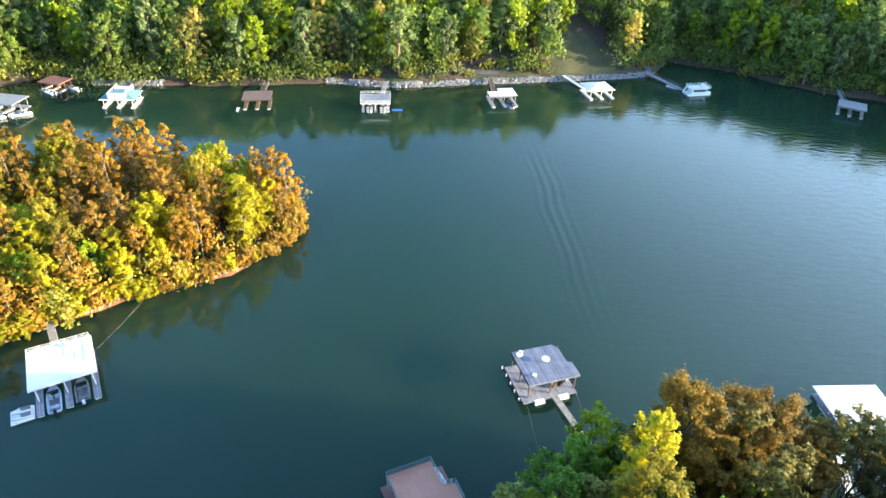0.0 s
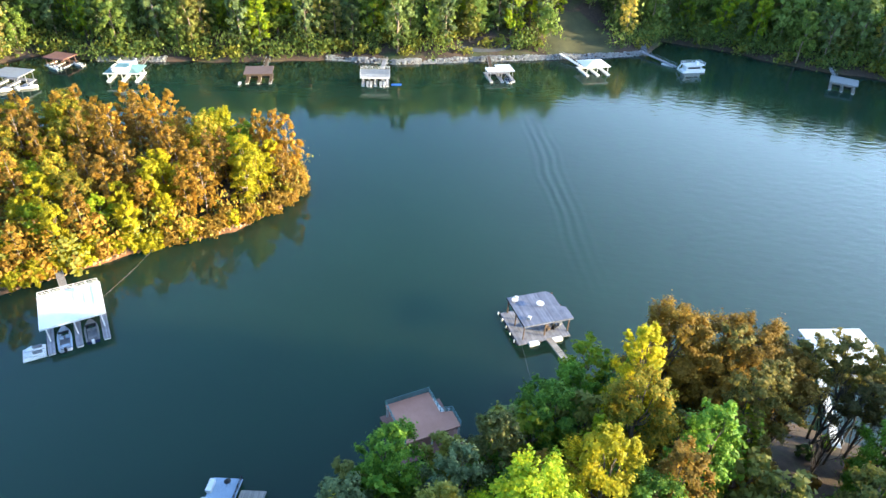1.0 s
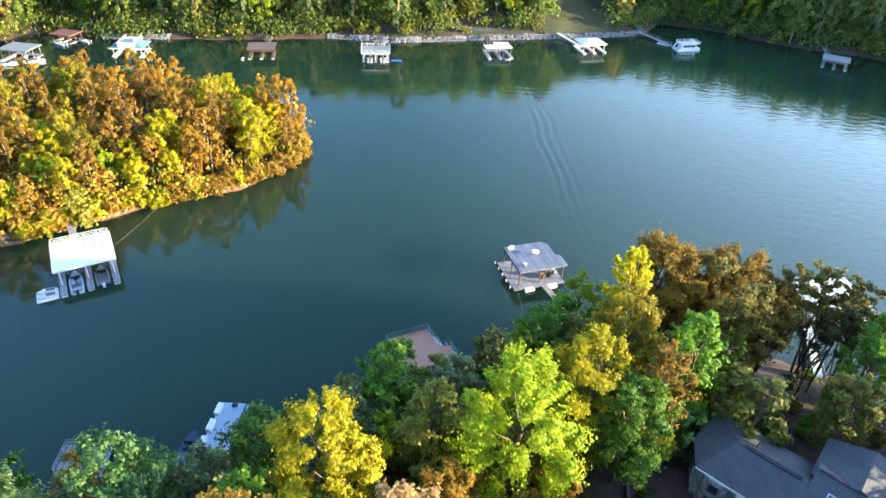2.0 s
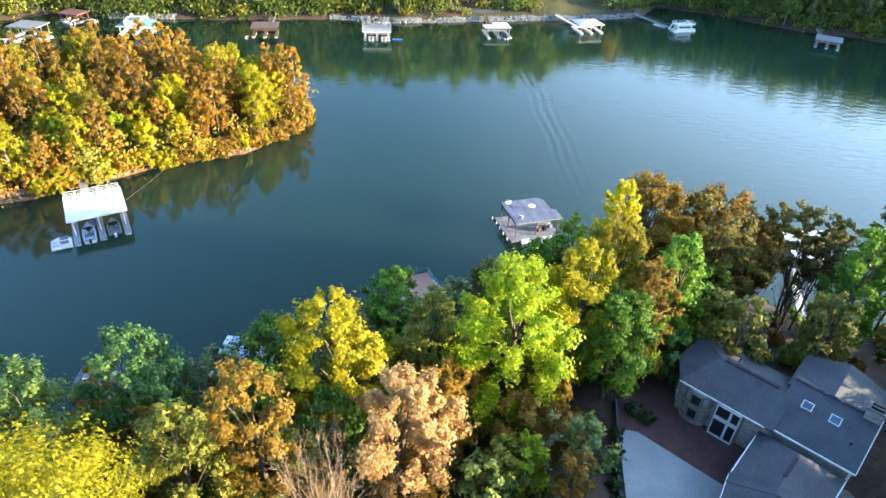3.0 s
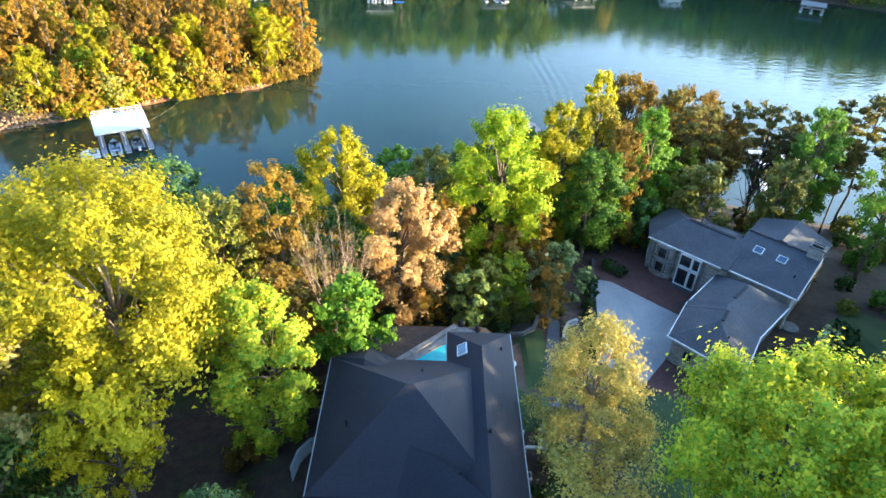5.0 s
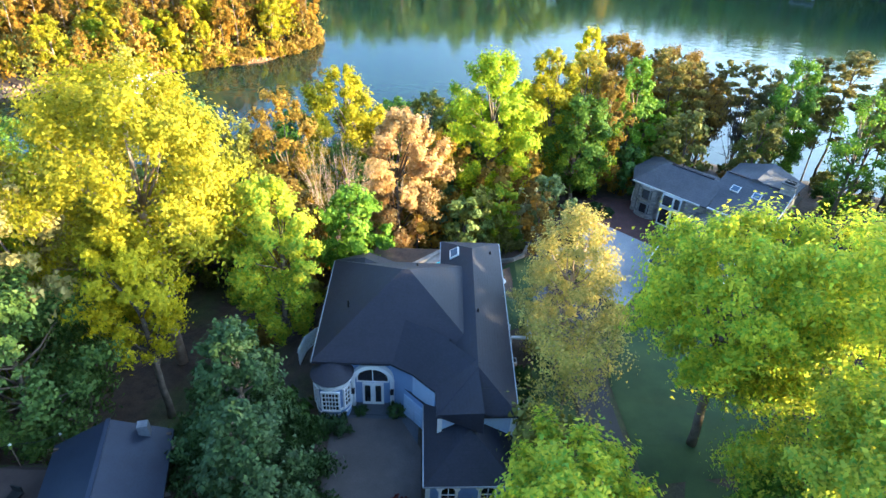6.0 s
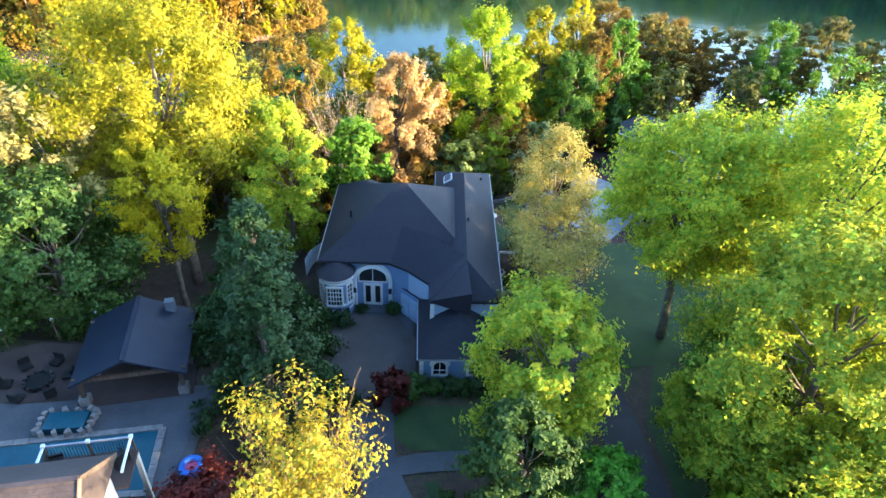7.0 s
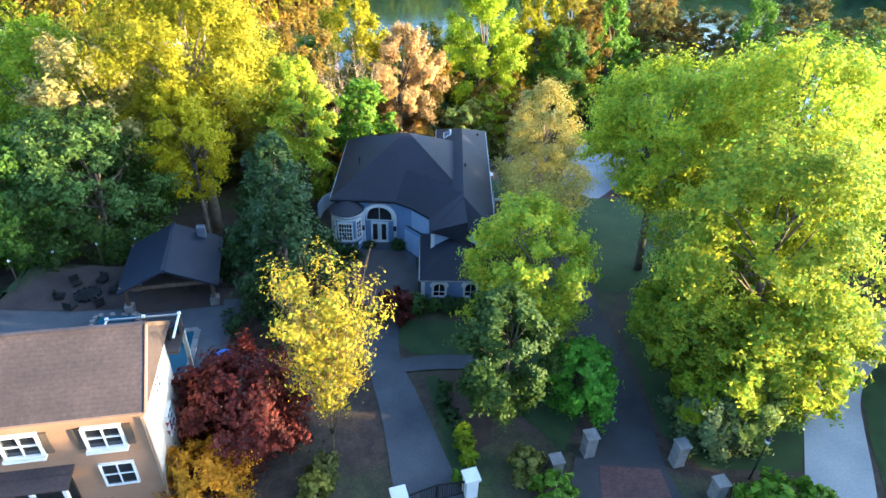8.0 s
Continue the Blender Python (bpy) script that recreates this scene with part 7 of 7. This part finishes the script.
teal = slip_dock(-110.0, 199.6, 4, 10.4, 8.4, TEAL_ROOF, "white dock with teal roof slopes and a white sun deck", 2.9, FOAM, False, front=0.6, pitch=0.45,
                 roof_poly=[(-0.5, -0.4), (10.9, -0.4), (10.9, 8.8), (-0.5, 8.8)])
part("sun_deck", Shape().box(2.6, 7.8, -0.3, 9.0, 3.4, 4.3), WHITE, teal, "white flat deck between the roof slopes")
railing(teal, [(2.6, -0.3), (2.6, 9.0)], 4.3, 0.9, WHITE, 2.2)
railing(teal, [(7.8, 9.0), (7.8, -0.3)], 4.3, 0.9, WHITE, 2.2)
gangway(-104.0, 208.6, -104.6, 222.6, 0.5, 1.6, 1.4, BROWN_WOOD, "wooden gangway to the far bank")
slip_dock(-137.5, 213.4, -14, 8.0, 6.4, RED_ROOF, "small dock with a rust-red roof", 2.7, BROWN_WOOD, front=0.8, post_mat=RED_ROOF)
boat(-133.6, 211.0, 150, 6.6, 2.5, GELCOAT, "white motor boat beside the rust-red dock")
boat(-126.4, 214.6, 160, 4.6, 2.0, GELCOAT, "small white boat by the far shore")
slip_dock(-143.5, 192.0, -8, 9.8, 7.6, GREY_METAL, "dock with a grey metal roof", 3.6, GREY_PLANKS, front=1.6, post_mat=GREY_METAL)
boat(-140.0, 187.6, 12, 9.5, 3.2, GELCOAT, "large white cabin boat at the grey-roofed dock", z=0.1)
boat(-132.6, 191.6, 20, 6.8, 2.6, GELCOAT, "white motor boat at the grey-roofed dock")
slip_dock(57.2, 223.2, 14, 9.6, 8.4, WHITE_METAL, "boat house with a white upper deck and grey sides", 3.1, FOAM, False, front=1.2, pitch=0.18)
gangway(57.6, 231.8, 50.6, 243.0, 0.5, 1.8, 1.4, FOAM, "white gangway to the stone sea wall")
slip_dock(147.6, 219.2, -30, 8.8, 7.2, GREY_METAL, "dock with a worn grey roof", 2.6, TAN_PLANKS, front=1.6, post_mat=GREY_METAL)
gangway(154.0, 224.0, 158.0, 239.0, 0.5, 1.6, 1.2, GREY_PLANKS, "grey gangway under the trees")

# the white houseboat with a slanting gangway
hb = thing("houseboat", pose(101.0, 233.0, 0, 0, 0, 12), "white houseboat with an upper sun deck", "boat")
part("hull", Shape().prism([(-5.2, -1.9), (4.2, -1.9), (5.4, 0), (4.2, 1.9), (-5.2, 1.9)], -0.3, 0.7), GELCOAT, hb)
part("cabin", Shape().prism([(-3.8, -1.6), (2.6, -1.6), (2.6, 1.6), (-3.8, 1.6)], 0.7, 2.7), GELCOAT, hb)
part("window_band", Shape().box(-3.2, 2.0, -1.64, -1.58, 1.5, 2.2), WINDOW_GLASS, hb, "dark cabin windows")
part("upper_deck", Shape().box(-4.6, 3.6, -1.9, 1.9, 2.7, 2.85), WHITE, hb)
railing(hb, [(-4.6, -1.9), (3.6, -1.9), (3.6, 1.9), (-4.6, 1.9)], 2.85, 0.9, WHITE, 1.6, True)
part("helm", Shape().box(0.6, 1.6, -0.7, 0.7, 2.85, 3.9), WHITE, hb)
part("slide", Shape().beam((-4.6, 1.0, 3.0), (-6.2, 1.0, 0.6), 0.7, 0.15), WHITE, hb)
gangway(95.6, 235.6, 85.8, 250.6, 0.6, 1.4, 1.5, GREY_PLANKS, "long grey gangway to the point")
solid("jet_float", Shape().prism([(90.6, 239.8), (94.4, 236.8), (95.4, 238.2), (91.6, 241.2)], -0.1, 0.35), FOAM, "white float beside the gangway", "float")
solid("kayak", Shape().tube([(-124.8, 226.6, 3.2), (-123.4, 226.6, 3.3), (-121.4, 226.4, 3.3), (-120.2, 226.4, 3.2)], [0.05, 0.36, 0.36, 0.05], 8), surface("yellow_plastic", (0.6, 0.42, 0.02), (0.7, 0.5, 0.03), 2, 8, 0.4), "yellow kayak on the far bank", "kayak")

# stone along the water's edge
rock_rng = np.random.default_rng(77)


def stones_along(name, line, per_metre, rows, size, mat, label, lift=0.1):
    s = Shape()
    for (ax, ay), (bx, by) in zip(line, line[1:]):
        long = math.hypot(bx - ax, by - ay)
        nx, ny = -(by - ay) / long, (bx - ax) / long
        for _ in range(int(long * per_metre)):
            f, q = rock_rng.uniform(), rock_rng.uniform(-0.6, rows)
            x, y = ax + (bx - ax) * f + nx * q, ay + (by - ay) * f + ny * q
            s.stone(x, y, max(ground(x, y), -0.1) + lift * size, size * rock_rng.uniform(0.6, 1.3), rock_rng)
    return solid(name, s, mat, label, "rocks", kind="stuff")


far_line = [(-41, 231), (-28, 229), (-14, 228.5), (0, 231), (13, 234.5), (32, 238), (51, 242), (70, 246), (87, 250.5)]
stones_along("rock_revetment", far_line, 12, 1.9, 0.5, ROCKS, "pale grey stone sea wall along the far bank")
stones_along("rock_revetment", [(-122, 220), (-98, 222)], 12, 1.8, 0.5, ROCKS, "pale grey stone bank behind the far docks")
stones_along("rock_shore", [(-98, 78), (-81, 88), (-74, 93), (-68, 98), (-58, 105)], 14, 2.4, 0.36, CLAY_ROCK, "tan rocks along the island's shore")
stones_along("rock_shore", [(-58, 105), (-50, 108), (-42, 113.5), (-35, 123), (-32, 130)], 5, 0.9, 0.3, CLAY_ROCK, "tan rocks along the island's shore")
solid("pavement_ramp", Shape().prism([(85.4, 250.6), (88.0, 250.8), (88.4, 259), (86.2, 259)], [0.1, 0.1, 3.0, 3.0], [0.9, 0.9, 4.2, 4.2]), CONCRETE, "pale concrete boat ramp on the point", "ramp", "structure")
patch("lawn_far", [(45, 243), (74, 249), (72, 262), (62, 272), (50, 268), (46, 256)], DULL_GRASS, "dull grassy clearing on the far bank", "lawn", 0.08, 2.0)
strip("pavement_trail", [(10, 243), (18, 241), (26, 243), (32, 247)], [1.6, 2.0, 2.0, 1.4], CONCRETE, "pale path up the far bank", "path", 0.1)


# ---- yards: pools, walls, gates, furniture, shrubs ----
def pool(name, outline, level, water_mat, coping_mat, label, wide=0.45):
    p = thing(name, pose(0, 0, level), label, "pool")
    part("pool_water", Shape().prism(outline, -0.4, 0.10), water_mat, p)
    for i in range(len(outline)):
        (ax, ay), (bx, by) = outline[i], outline[(i + 1) % len(outline)]
        n = max(1, int(math.hypot(bx - ax, by - ay) / 0.9))
        for k in range(n):
            f0, f1 = (k + 0.02) / n, (k + 0.98) / n
            part("coping_stone", Shape().beam((ax + (bx - ax) * f0, ay + (by - ay) * f0, 0.12), (ax + (bx - ax) * f1, ay + (by - ay) * f1, 0.12), wide, 0.16), coping_mat, p)
    return p


pool("swimming_pool", [(0.2, -1.6), (5.4, -1.6), (5.4, 4.4), (4.4, 4.2), (1.2, 1.6), (0.2, 0.6)], 13.9, POOL_WATER, STONE_BLOCK, "bright turquoise swimming pool behind the blue house")
patch("pavement_pool", [(-1.6, -5), (-1.2, 0.2), (4.4, 6.2), (6, 7.0), (9.2, 5.6), (10.4, -0.8), (5, -1.2)], STONE_BLOCK, "pale stone paving round the pool", "terrace", 0.06)
solid("garden_wall", Shape().beam((-1.5, 0.2, 13.9), (5.6, 6.8, 13.9), 0.5, 0.7), STONE_BLOCK, "low pale stone wall along the pool terrace", "wall", "structure")
for x, y in ((6.2, 7.0), (8.0, 6.2)):
    r = thing("garden_statue", pose(x, y, 13.6), "small dark garden urn on the terrace wall", "urn")
    part("body", Shape().tube([(0, 0, 0.3), (0, 0, 0.7), (0, 0, 1.1)], [0.25, 0.4, 0.2], 10), BLACK_IRON, r)

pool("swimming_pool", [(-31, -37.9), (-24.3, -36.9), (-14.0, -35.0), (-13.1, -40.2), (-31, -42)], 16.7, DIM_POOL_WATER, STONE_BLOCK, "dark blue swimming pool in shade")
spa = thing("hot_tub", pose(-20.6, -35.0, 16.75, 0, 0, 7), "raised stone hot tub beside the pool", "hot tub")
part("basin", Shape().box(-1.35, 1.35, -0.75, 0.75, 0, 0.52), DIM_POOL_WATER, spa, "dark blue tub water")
for k in range(16):
    side, f = k // 4, (k % 4 + 0.5) / 4
    x, y = ((-1.75 + 3.5 * f, -1.0), (1.7, -1.0 + 2.0 * f), (1.75 - 3.5 * f, 1.0), (-1.7, 1.0 - 2.0 * f))[side]
    s = Shape().stone(0, 0, 0, 0.3, rock_rng, 0.9)
    block = part("rim_stone", s, STONE_BLOCK, spa)
    block.location = (x, y, 0.35)
for x, y in ((-15.2, -43.2), (-12.0, -42.7)):
    c = thing("patio_chair", pose(x, y, 23.3, 0, 0, 40 * x), "dark cushioned chair on the balcony", "chair", "balcony chairs")
    part("seat", Shape().box(-0.4, 0.4, -0.4, 0.4, 0.25, 0.5), BLACK_IRON, c)
    part("backrest", Shape().box(-0.4, 0.4, 0.3, 0.42, 0.5, 1.0), BLACK_IRON, c)
    for sx in (-0.36, 0.36):
        part("arm", Shape().box(sx - 0.05, sx + 0.05, -0.4, 0.4, 0.5, 0.68), BLACK_IRON, c)
        part("leg", Shape().box(sx - 0.04, sx + 0.04, -0.36, 0.36, 0, 0.25), BLACK_IRON, c)

fire = thing("fire_pit", pose(-24.6, -31.2, 16.75), "round dark stone fire pit", "fire pit")
for k in range(14):
    a = 2 * math.pi * k / 14
    blk = part("rim_stone", Shape().stone(0, 0, 0, 0.2, rock_rng, 0.9), BLACK_FLOAT, fire)
    blk.location = (0.95 * math.cos(a), 0.95 * math.sin(a), 0.22)
part("bowl", Shape().tube([(0, 0, 0.02), (0, 0, 0.22)], [0.7, 0.8], 14), BLACK_IRON, fire)
for k in range(6):
    a = 2 * math.pi * k / 6 + 0.3
    c = thing("patio_chair", pose(-24.6 + 2.1 * math.cos(a), -31.2 + 1.9 * math.sin(a), 16.78, 0, 0, math.degrees(a) - 90), "dark patio chair beside the fire pit", "chair", "chairs round the fire pit")
    part("seat", Shape().box(-0.38, 0.38, -0.38, 0.38, 0.2, 0.42), BLACK_IRON, c)
    part("backrest", Shape().box(-0.38, 0.38, 0.28, 0.4, 0.42, 0.95), BLACK_IRON, c)
post_line = [(-31.5, -29.6), (-28.6, -28.0), (-25.4, -26.6), (-22.4, -25.6)]
lights = thing("string_lights", pose(0, 0, 16.7), "string of garden lights on thin posts", "lights")
for x, y in post_line:
    p = part("post", Shape().tube([(x, y, -0.5), (x, y, 2.2)], [0.05, 0.05], 6), BROWN_WOOD, lights)
    part("bulb", Shape().stone(x, y, 2.25, 0.14, rock_rng), WHITE, p)
for (ax, ay), (bx, by) in zip(post_line, post_line[1:]):
    part("wire", Shape().tube([(ax, ay, 2.2), ((ax + bx) / 2, (ay + by) / 2, 1.95), (bx, by, 2.2)], [0.02, 0.02, 0.02], 5), BLACK_IRON, lights)
ring = thing("pool_float", pose(-10.9, -38.2, 16.72), "blue and red inflatable pool ring", "pool toy")
n = 16
torus = Shape()
for k in range(n):
    for j in range(8):
        a, b = 2 * math.pi * k / n, 2 * math.pi * j / 8
        torus.v.append(((0.62 + 0.24 * math.cos(b)) * math.cos(a), (0.62 + 0.24 * math.cos(b)) * math.sin(a), 0.24 + 0.24 * math.sin(b)))
torus.f = [(k * 8 + j, ((k + 1) % n) * 8 + j, ((k + 1) % n) * 8 + (j + 1) % 8, k * 8 + (j + 1) % 8) for k in range(n) for j in range(8)]
part("ring", torus, BLUE_PLASTIC, ring, smooth=True)
part("cushion", Shape().tube([(0, 0, 0.1), (0, 0, 0.28)], [0.42, 0.42], 12), surface("red_plastic", (0.45, 0.05, 0.12), (0.55, 0.10, 0.2), 2, 8, 0.4), ring)

# gate of the blue house's drive
gate = thing("driveway_gate", pose(5.5, -48.3, 14.65, 0, 0, 18), "black iron double gate between white pillars", "gate")
for x in (-2.5, 2.3):
    pil = part("pillar", Shape().box(x - 0.4, x + 0.4, -0.4, 0.4, -0.3, 1.75), WHITE, gate)
    part("cap", Shape().box(x - 0.52, x + 0.52, -0.52, 0.52, 1.75, 1.92), WHITE, pil)
for side in (-1, 1):
    leaf = part("gate_frame", Shape().beam((side * 0.06, 0, 0.2), (side * 2.0, 0, 0.2), 0.07, 0.1).beam((side * 0.06, 0, 1.75), (side * 2.0, 0, 1.35), 0.07, 0.1).box(side * 0.06 - 0.05, side * 0.06 + 0.05, -0.05, 0.05, 0.1, 1.8), BLACK_IRON, gate)
    for k in range(11):
        x = side * (0.22 + 0.16 * k)
        part("picket", Shape().box(x - 0.025, x + 0.025, -0.02, 0.02, 0.2, 1.7 - 0.02 * k), BLACK_IRON, leaf)
# stone pillars and the lamp post at the road's entrance
for x, y, h in ((13.6, -45.6, 1.5), (16.1, -44.1, 2.0), (22.3, -44.6, 2.0), (24.2, -47.2, 1.9)):
    p = thing("stone_pillar", pose(x, y, ground(x, y), 0, 0, 15), "square pale stone gate pillar", "pillar", "pillars at the road")
    n = int(h / 0.4)
    for k in range(n):
        w = 0.40 - 0.01 * (k % 2)
        part("stone_block", Shape().box(-w, w, -w, w, -0.3 if k == 0 else 0.4 * k, 0.4 * k + 0.385), STONE_BLOCK, p)
    part("cap", Shape().box(-0.47, 0.47, -0.47, 0.47, 0.4 * n, 0.4 * n + 0.14), STONE_BLOCK, p)
lamp = thing("street_lamp", pose(27.1, -45.7, 14.6), "slim black lamp post by the road", "lamp")
part("post", Shape().tube([(0, 0, -0.2), (0, 0, 0.5), (0, 0, 3.7)], [0.11, 0.07, 0.05], 8), BLACK_IRON, lamp)
head = part("lantern", Shape().tube([(0, 0, 3.7), (0, 0, 3.8), (0, 0, 4.15), (0, 0, 4.4)], [0.08, 0.17, 0.24, 0.04], 6), BLACK_IRON, lamp)
part("pane", Shape().tube([(0, 0, 3.84), (0, 0, 4.1)], [0.19, 0.24], 6), GELCOAT, head)

# retaining walls, fences, hedges
wall_pts = [(22.4, 6.5), (22.9, 12), (24.0, 19), (25.4, 25), (26.2, 29.5)]
for (ax, ay), (bx, by) in zip(wall_pts, wall_pts[1:]):
    za, zb = ground(ax, ay), ground(bx, by)
    solid("garden_wall", Shape().beam((ax, ay, za + 0.2), (bx, by, zb + 0.2), 0.28, 1.1), CONCRETE, "pale retaining wall beside the forecourt", "wall", "structure")
arc = [(18.5, 9.8), (18.9, 11.4), (19.6, 12.6), (20.7, 13.2)]
for (ax, ay), (bx, by) in zip(arc, arc[1:]):
    solid("garden_wall", Shape().beam((ax, ay, 9.8), (bx, by, 9.8), 0.32, 0.8), PALE_CONCRETE, "curved pale garden wall by the walk", "wall", "structure")
arc = [(12.4, 11.0), (13.8, 10.4), (15.2, 11.4), (15.9, 13.4)]
for (ax, ay), (bx, by) in zip(arc, arc[1:]):
    solid("garden_wall", Shape().beam((ax, ay, ground(ax, ay) + 0.2), (bx, by, ground(bx, by) + 0.2), 0.35, 0.6), STONE_BLOCK, "curved stone border of a planting bed", "wall", "structure")
fence = thing("picket_fence", pose(0, 0, 14.2), "white picket fence curving beside the house", "fence")
line = [(-6.0, -9.6), (-7.2, -10.2), (-8.0, -11.4), (-8.3, -13.2)]
for (ax, ay), (bx, by) in zip(line, line[1:]):
    for z in (0.5, 1.4):
        part("rail", Shape().beam((ax, ay, z), (bx, by, z), 0.05, 0.1), WHITE, fence)
    n = max(2, int(math.hypot(bx - ax, by - ay) / 0.16))
    for k in range(n):
        x, y = ax + (bx - ax) * k / n, ay + (by - ay) * k / n
        part("picket", Shape().box(x - 0.05, x + 0.05, y - 0.02, y + 0.02, -0.3, 1.7), WHITE, fence)
arbor = thing("garden_arbor", pose(12.2, -9.4, 13.6), "white garden arbor and screen beside the house", "arbor")
for x, y in ((-0.9, -1.0), (0.9, -1.0), (-0.9, 0.8), (0.9, 0.8)):
    part("post", Shape().box(x - 0.07, x + 0.07, y - 0.07, y + 0.07, -0.5, 2.1), WHITE, arbor)
part("beam", Shape().beam((0.9, -1.2, 2.15), (0.9, 1.4, 2.15), 0.25, 0.2), WHITE, arbor)
part("beam", Shape().beam((-0.9, -1.0, 2.15), (0.9, -1.0, 2.15), 0.25, 0.2), WHITE, arbor)
for k in range(3):
    a = thing("air_conditioner", pose(11.3, -12.5 - 1.4 * k, 13.9), "grey metal air conditioner unit", "air conditioner", "units beside the house")
    part("case", Shape().box(-0.4, 0.4, -0.4, 0.4, 0, 0.9), GREY_METAL, a)
    part("fan_grille", Shape().tube([(0, 0, 0.9), (0, 0, 0.94)], [0.33, 0.33], 12), BLACK_IRON, a)
urn = thing("garden_table", pose(11.7, 4.0, ground(11.7, 4.0)), "small round white garden table on the lawn", "table")
part("tabletop", Shape().tube([(0, 0, 0.66), (0, 0, 0.72)], [0.6, 0.6], 14), WHITE, urn)
part("leg", Shape().tube([(0, 0, 0), (0, 0, 0.66)], [0.3, 0.08], 10), WHITE, urn)
drain = solid("manhole_cover", Shape().tube([(15.6, -3.6, ground(15.6, -3.6) + 0.1), (15.6, -3.6, ground(15.6, -3.6) + 0.14)], [0.42, 0.42], 16), BLACK_IRON, "round black cover in the walk", "cover")
shrub_models = {}
for k, (leaf, label) in enumerate((("red", "dark red rounded shrub in the garden"), ("dark", "dark green clipped shrub in the garden"), ("orange", "rounded orange shrub in the garden"), ("lime", "yellow-green clipped hedge shrub"), ("white", "green shrub with white flowers"), ("olive", "olive green shrub in the garden"), ("green", "bright green leafy shrub in the garden"))):
    shrub_models[leaf] = make_tree("shrub", 2.0, 1.25, leaf, "shrub", 200 + k, 1600 if leaf != "orange" else 13000, 0.22 if leaf != "orange" else 0.055, label, group="garden shrubs", category="shrub")
SHRUBS = [("red", 1.6, -29.4, 1.35), ("dark", 3.0, -28.9, 1.0), ("dark", 4.9, -28.5, 0.62), ("dark", 6.3, -28.4, 0.7), ("dark", 7.2, -28.4, 0.62), ("dark", 8.8, -28.2, 0.8),
          ("dark", -4.9, -20.6, 0.7), ("dark", -3.6, -20.7, 0.75), ("dark", 0.9, -18.9, 0.6), ("dark", -2.0, -18.9, 0.45), ("orange", -8.9, -49.4, 2.5), ("lime", 7.4, -44.0, 0.6), ("lime", 7.3, -43.0, 0.6),
          ("lime", 7.6, -45.0, 0.6), ("green", 6.9, -46.6, 0.4), ("green", 27.0, -48.6, 1.6), ("green", 30, -48, 1.2), ("olive", -2.0, -46.6, 0.9), ("olive", -2.4, -48.2, 1.0), ("lime", 13.5, 18.6, 0.8), ("lime", 15.0, 19.6, 0.8), ("lime", 16.4, 20.6, 0.8), ("lime", 17.6, 21.6, 0.8),
          ("dark", 22.0, 9, 0.7), ("dark", 22.3, 11.5, 0.7), ("dark", 22.8, 14, 0.7), ("dark", 23.2, 16.5, 0.7), ("dark", 23.7, 19, 0.7), ("dark", 24.4, 21.5, 0.7), ("dark", 25, 24, 0.7), ("white", 47.5, -2.6, 1.3), ("white", 52.0, 12.0, 1.4), ("olive", 44, 1, 1.5), ("olive", 49, -8, 1.7),
          ("dark", -14.2, -50.2, 0.95), ("dark", -16.4, -50.6, 1.1), ("dark", 5.8, -40, 0.5), ("dark", 6.4, -41.4, 0.5), ("dark", 7.0, -42.4, 0.5), ("dark", 5.9, -38.6, 0.45), ("olive", 13.6, 13.0, 0.7), ("olive", 14.9, 13.2, 0.6), ("dark", 11.4, 12.4, 0.9), ("green", 14.6, 15.4, 0.8),
          ("olive", 31.6, 3.6, 0.7), ("dark", 12.0, -14.6, 0.8), ("dark", 11.8, -17.2, 0.8), ("olive", 19.0, 14.5, 0.5), ("dark", 14.0, -36.6, 0.5), ("olive", 11.5, -46, 1.1), ("green", 13, -48, 1.2), ("dark", 29.6, 26.6, 0.7), ("dark", 28.0, 27.8, 0.8), ("lime", 47, 21, 0.8), ("lime", 50, 24, 0.8)]
used_shrubs = set()
for k, (leaf, x, y, s) in enumerate(SHRUBS):
    m = pose(x, y, ground(x, y), 0, 0, 47 * k) @ Matrix.Diagonal((s, s, s, 1))
    if leaf in used_shrubs:
        copy_thing(shrub_models[leaf], Matrix.Identity(4)).matrix_basis = m
    else:
        used_shrubs.add(leaf)
        shrub_models[leaf].matrix_basis = m
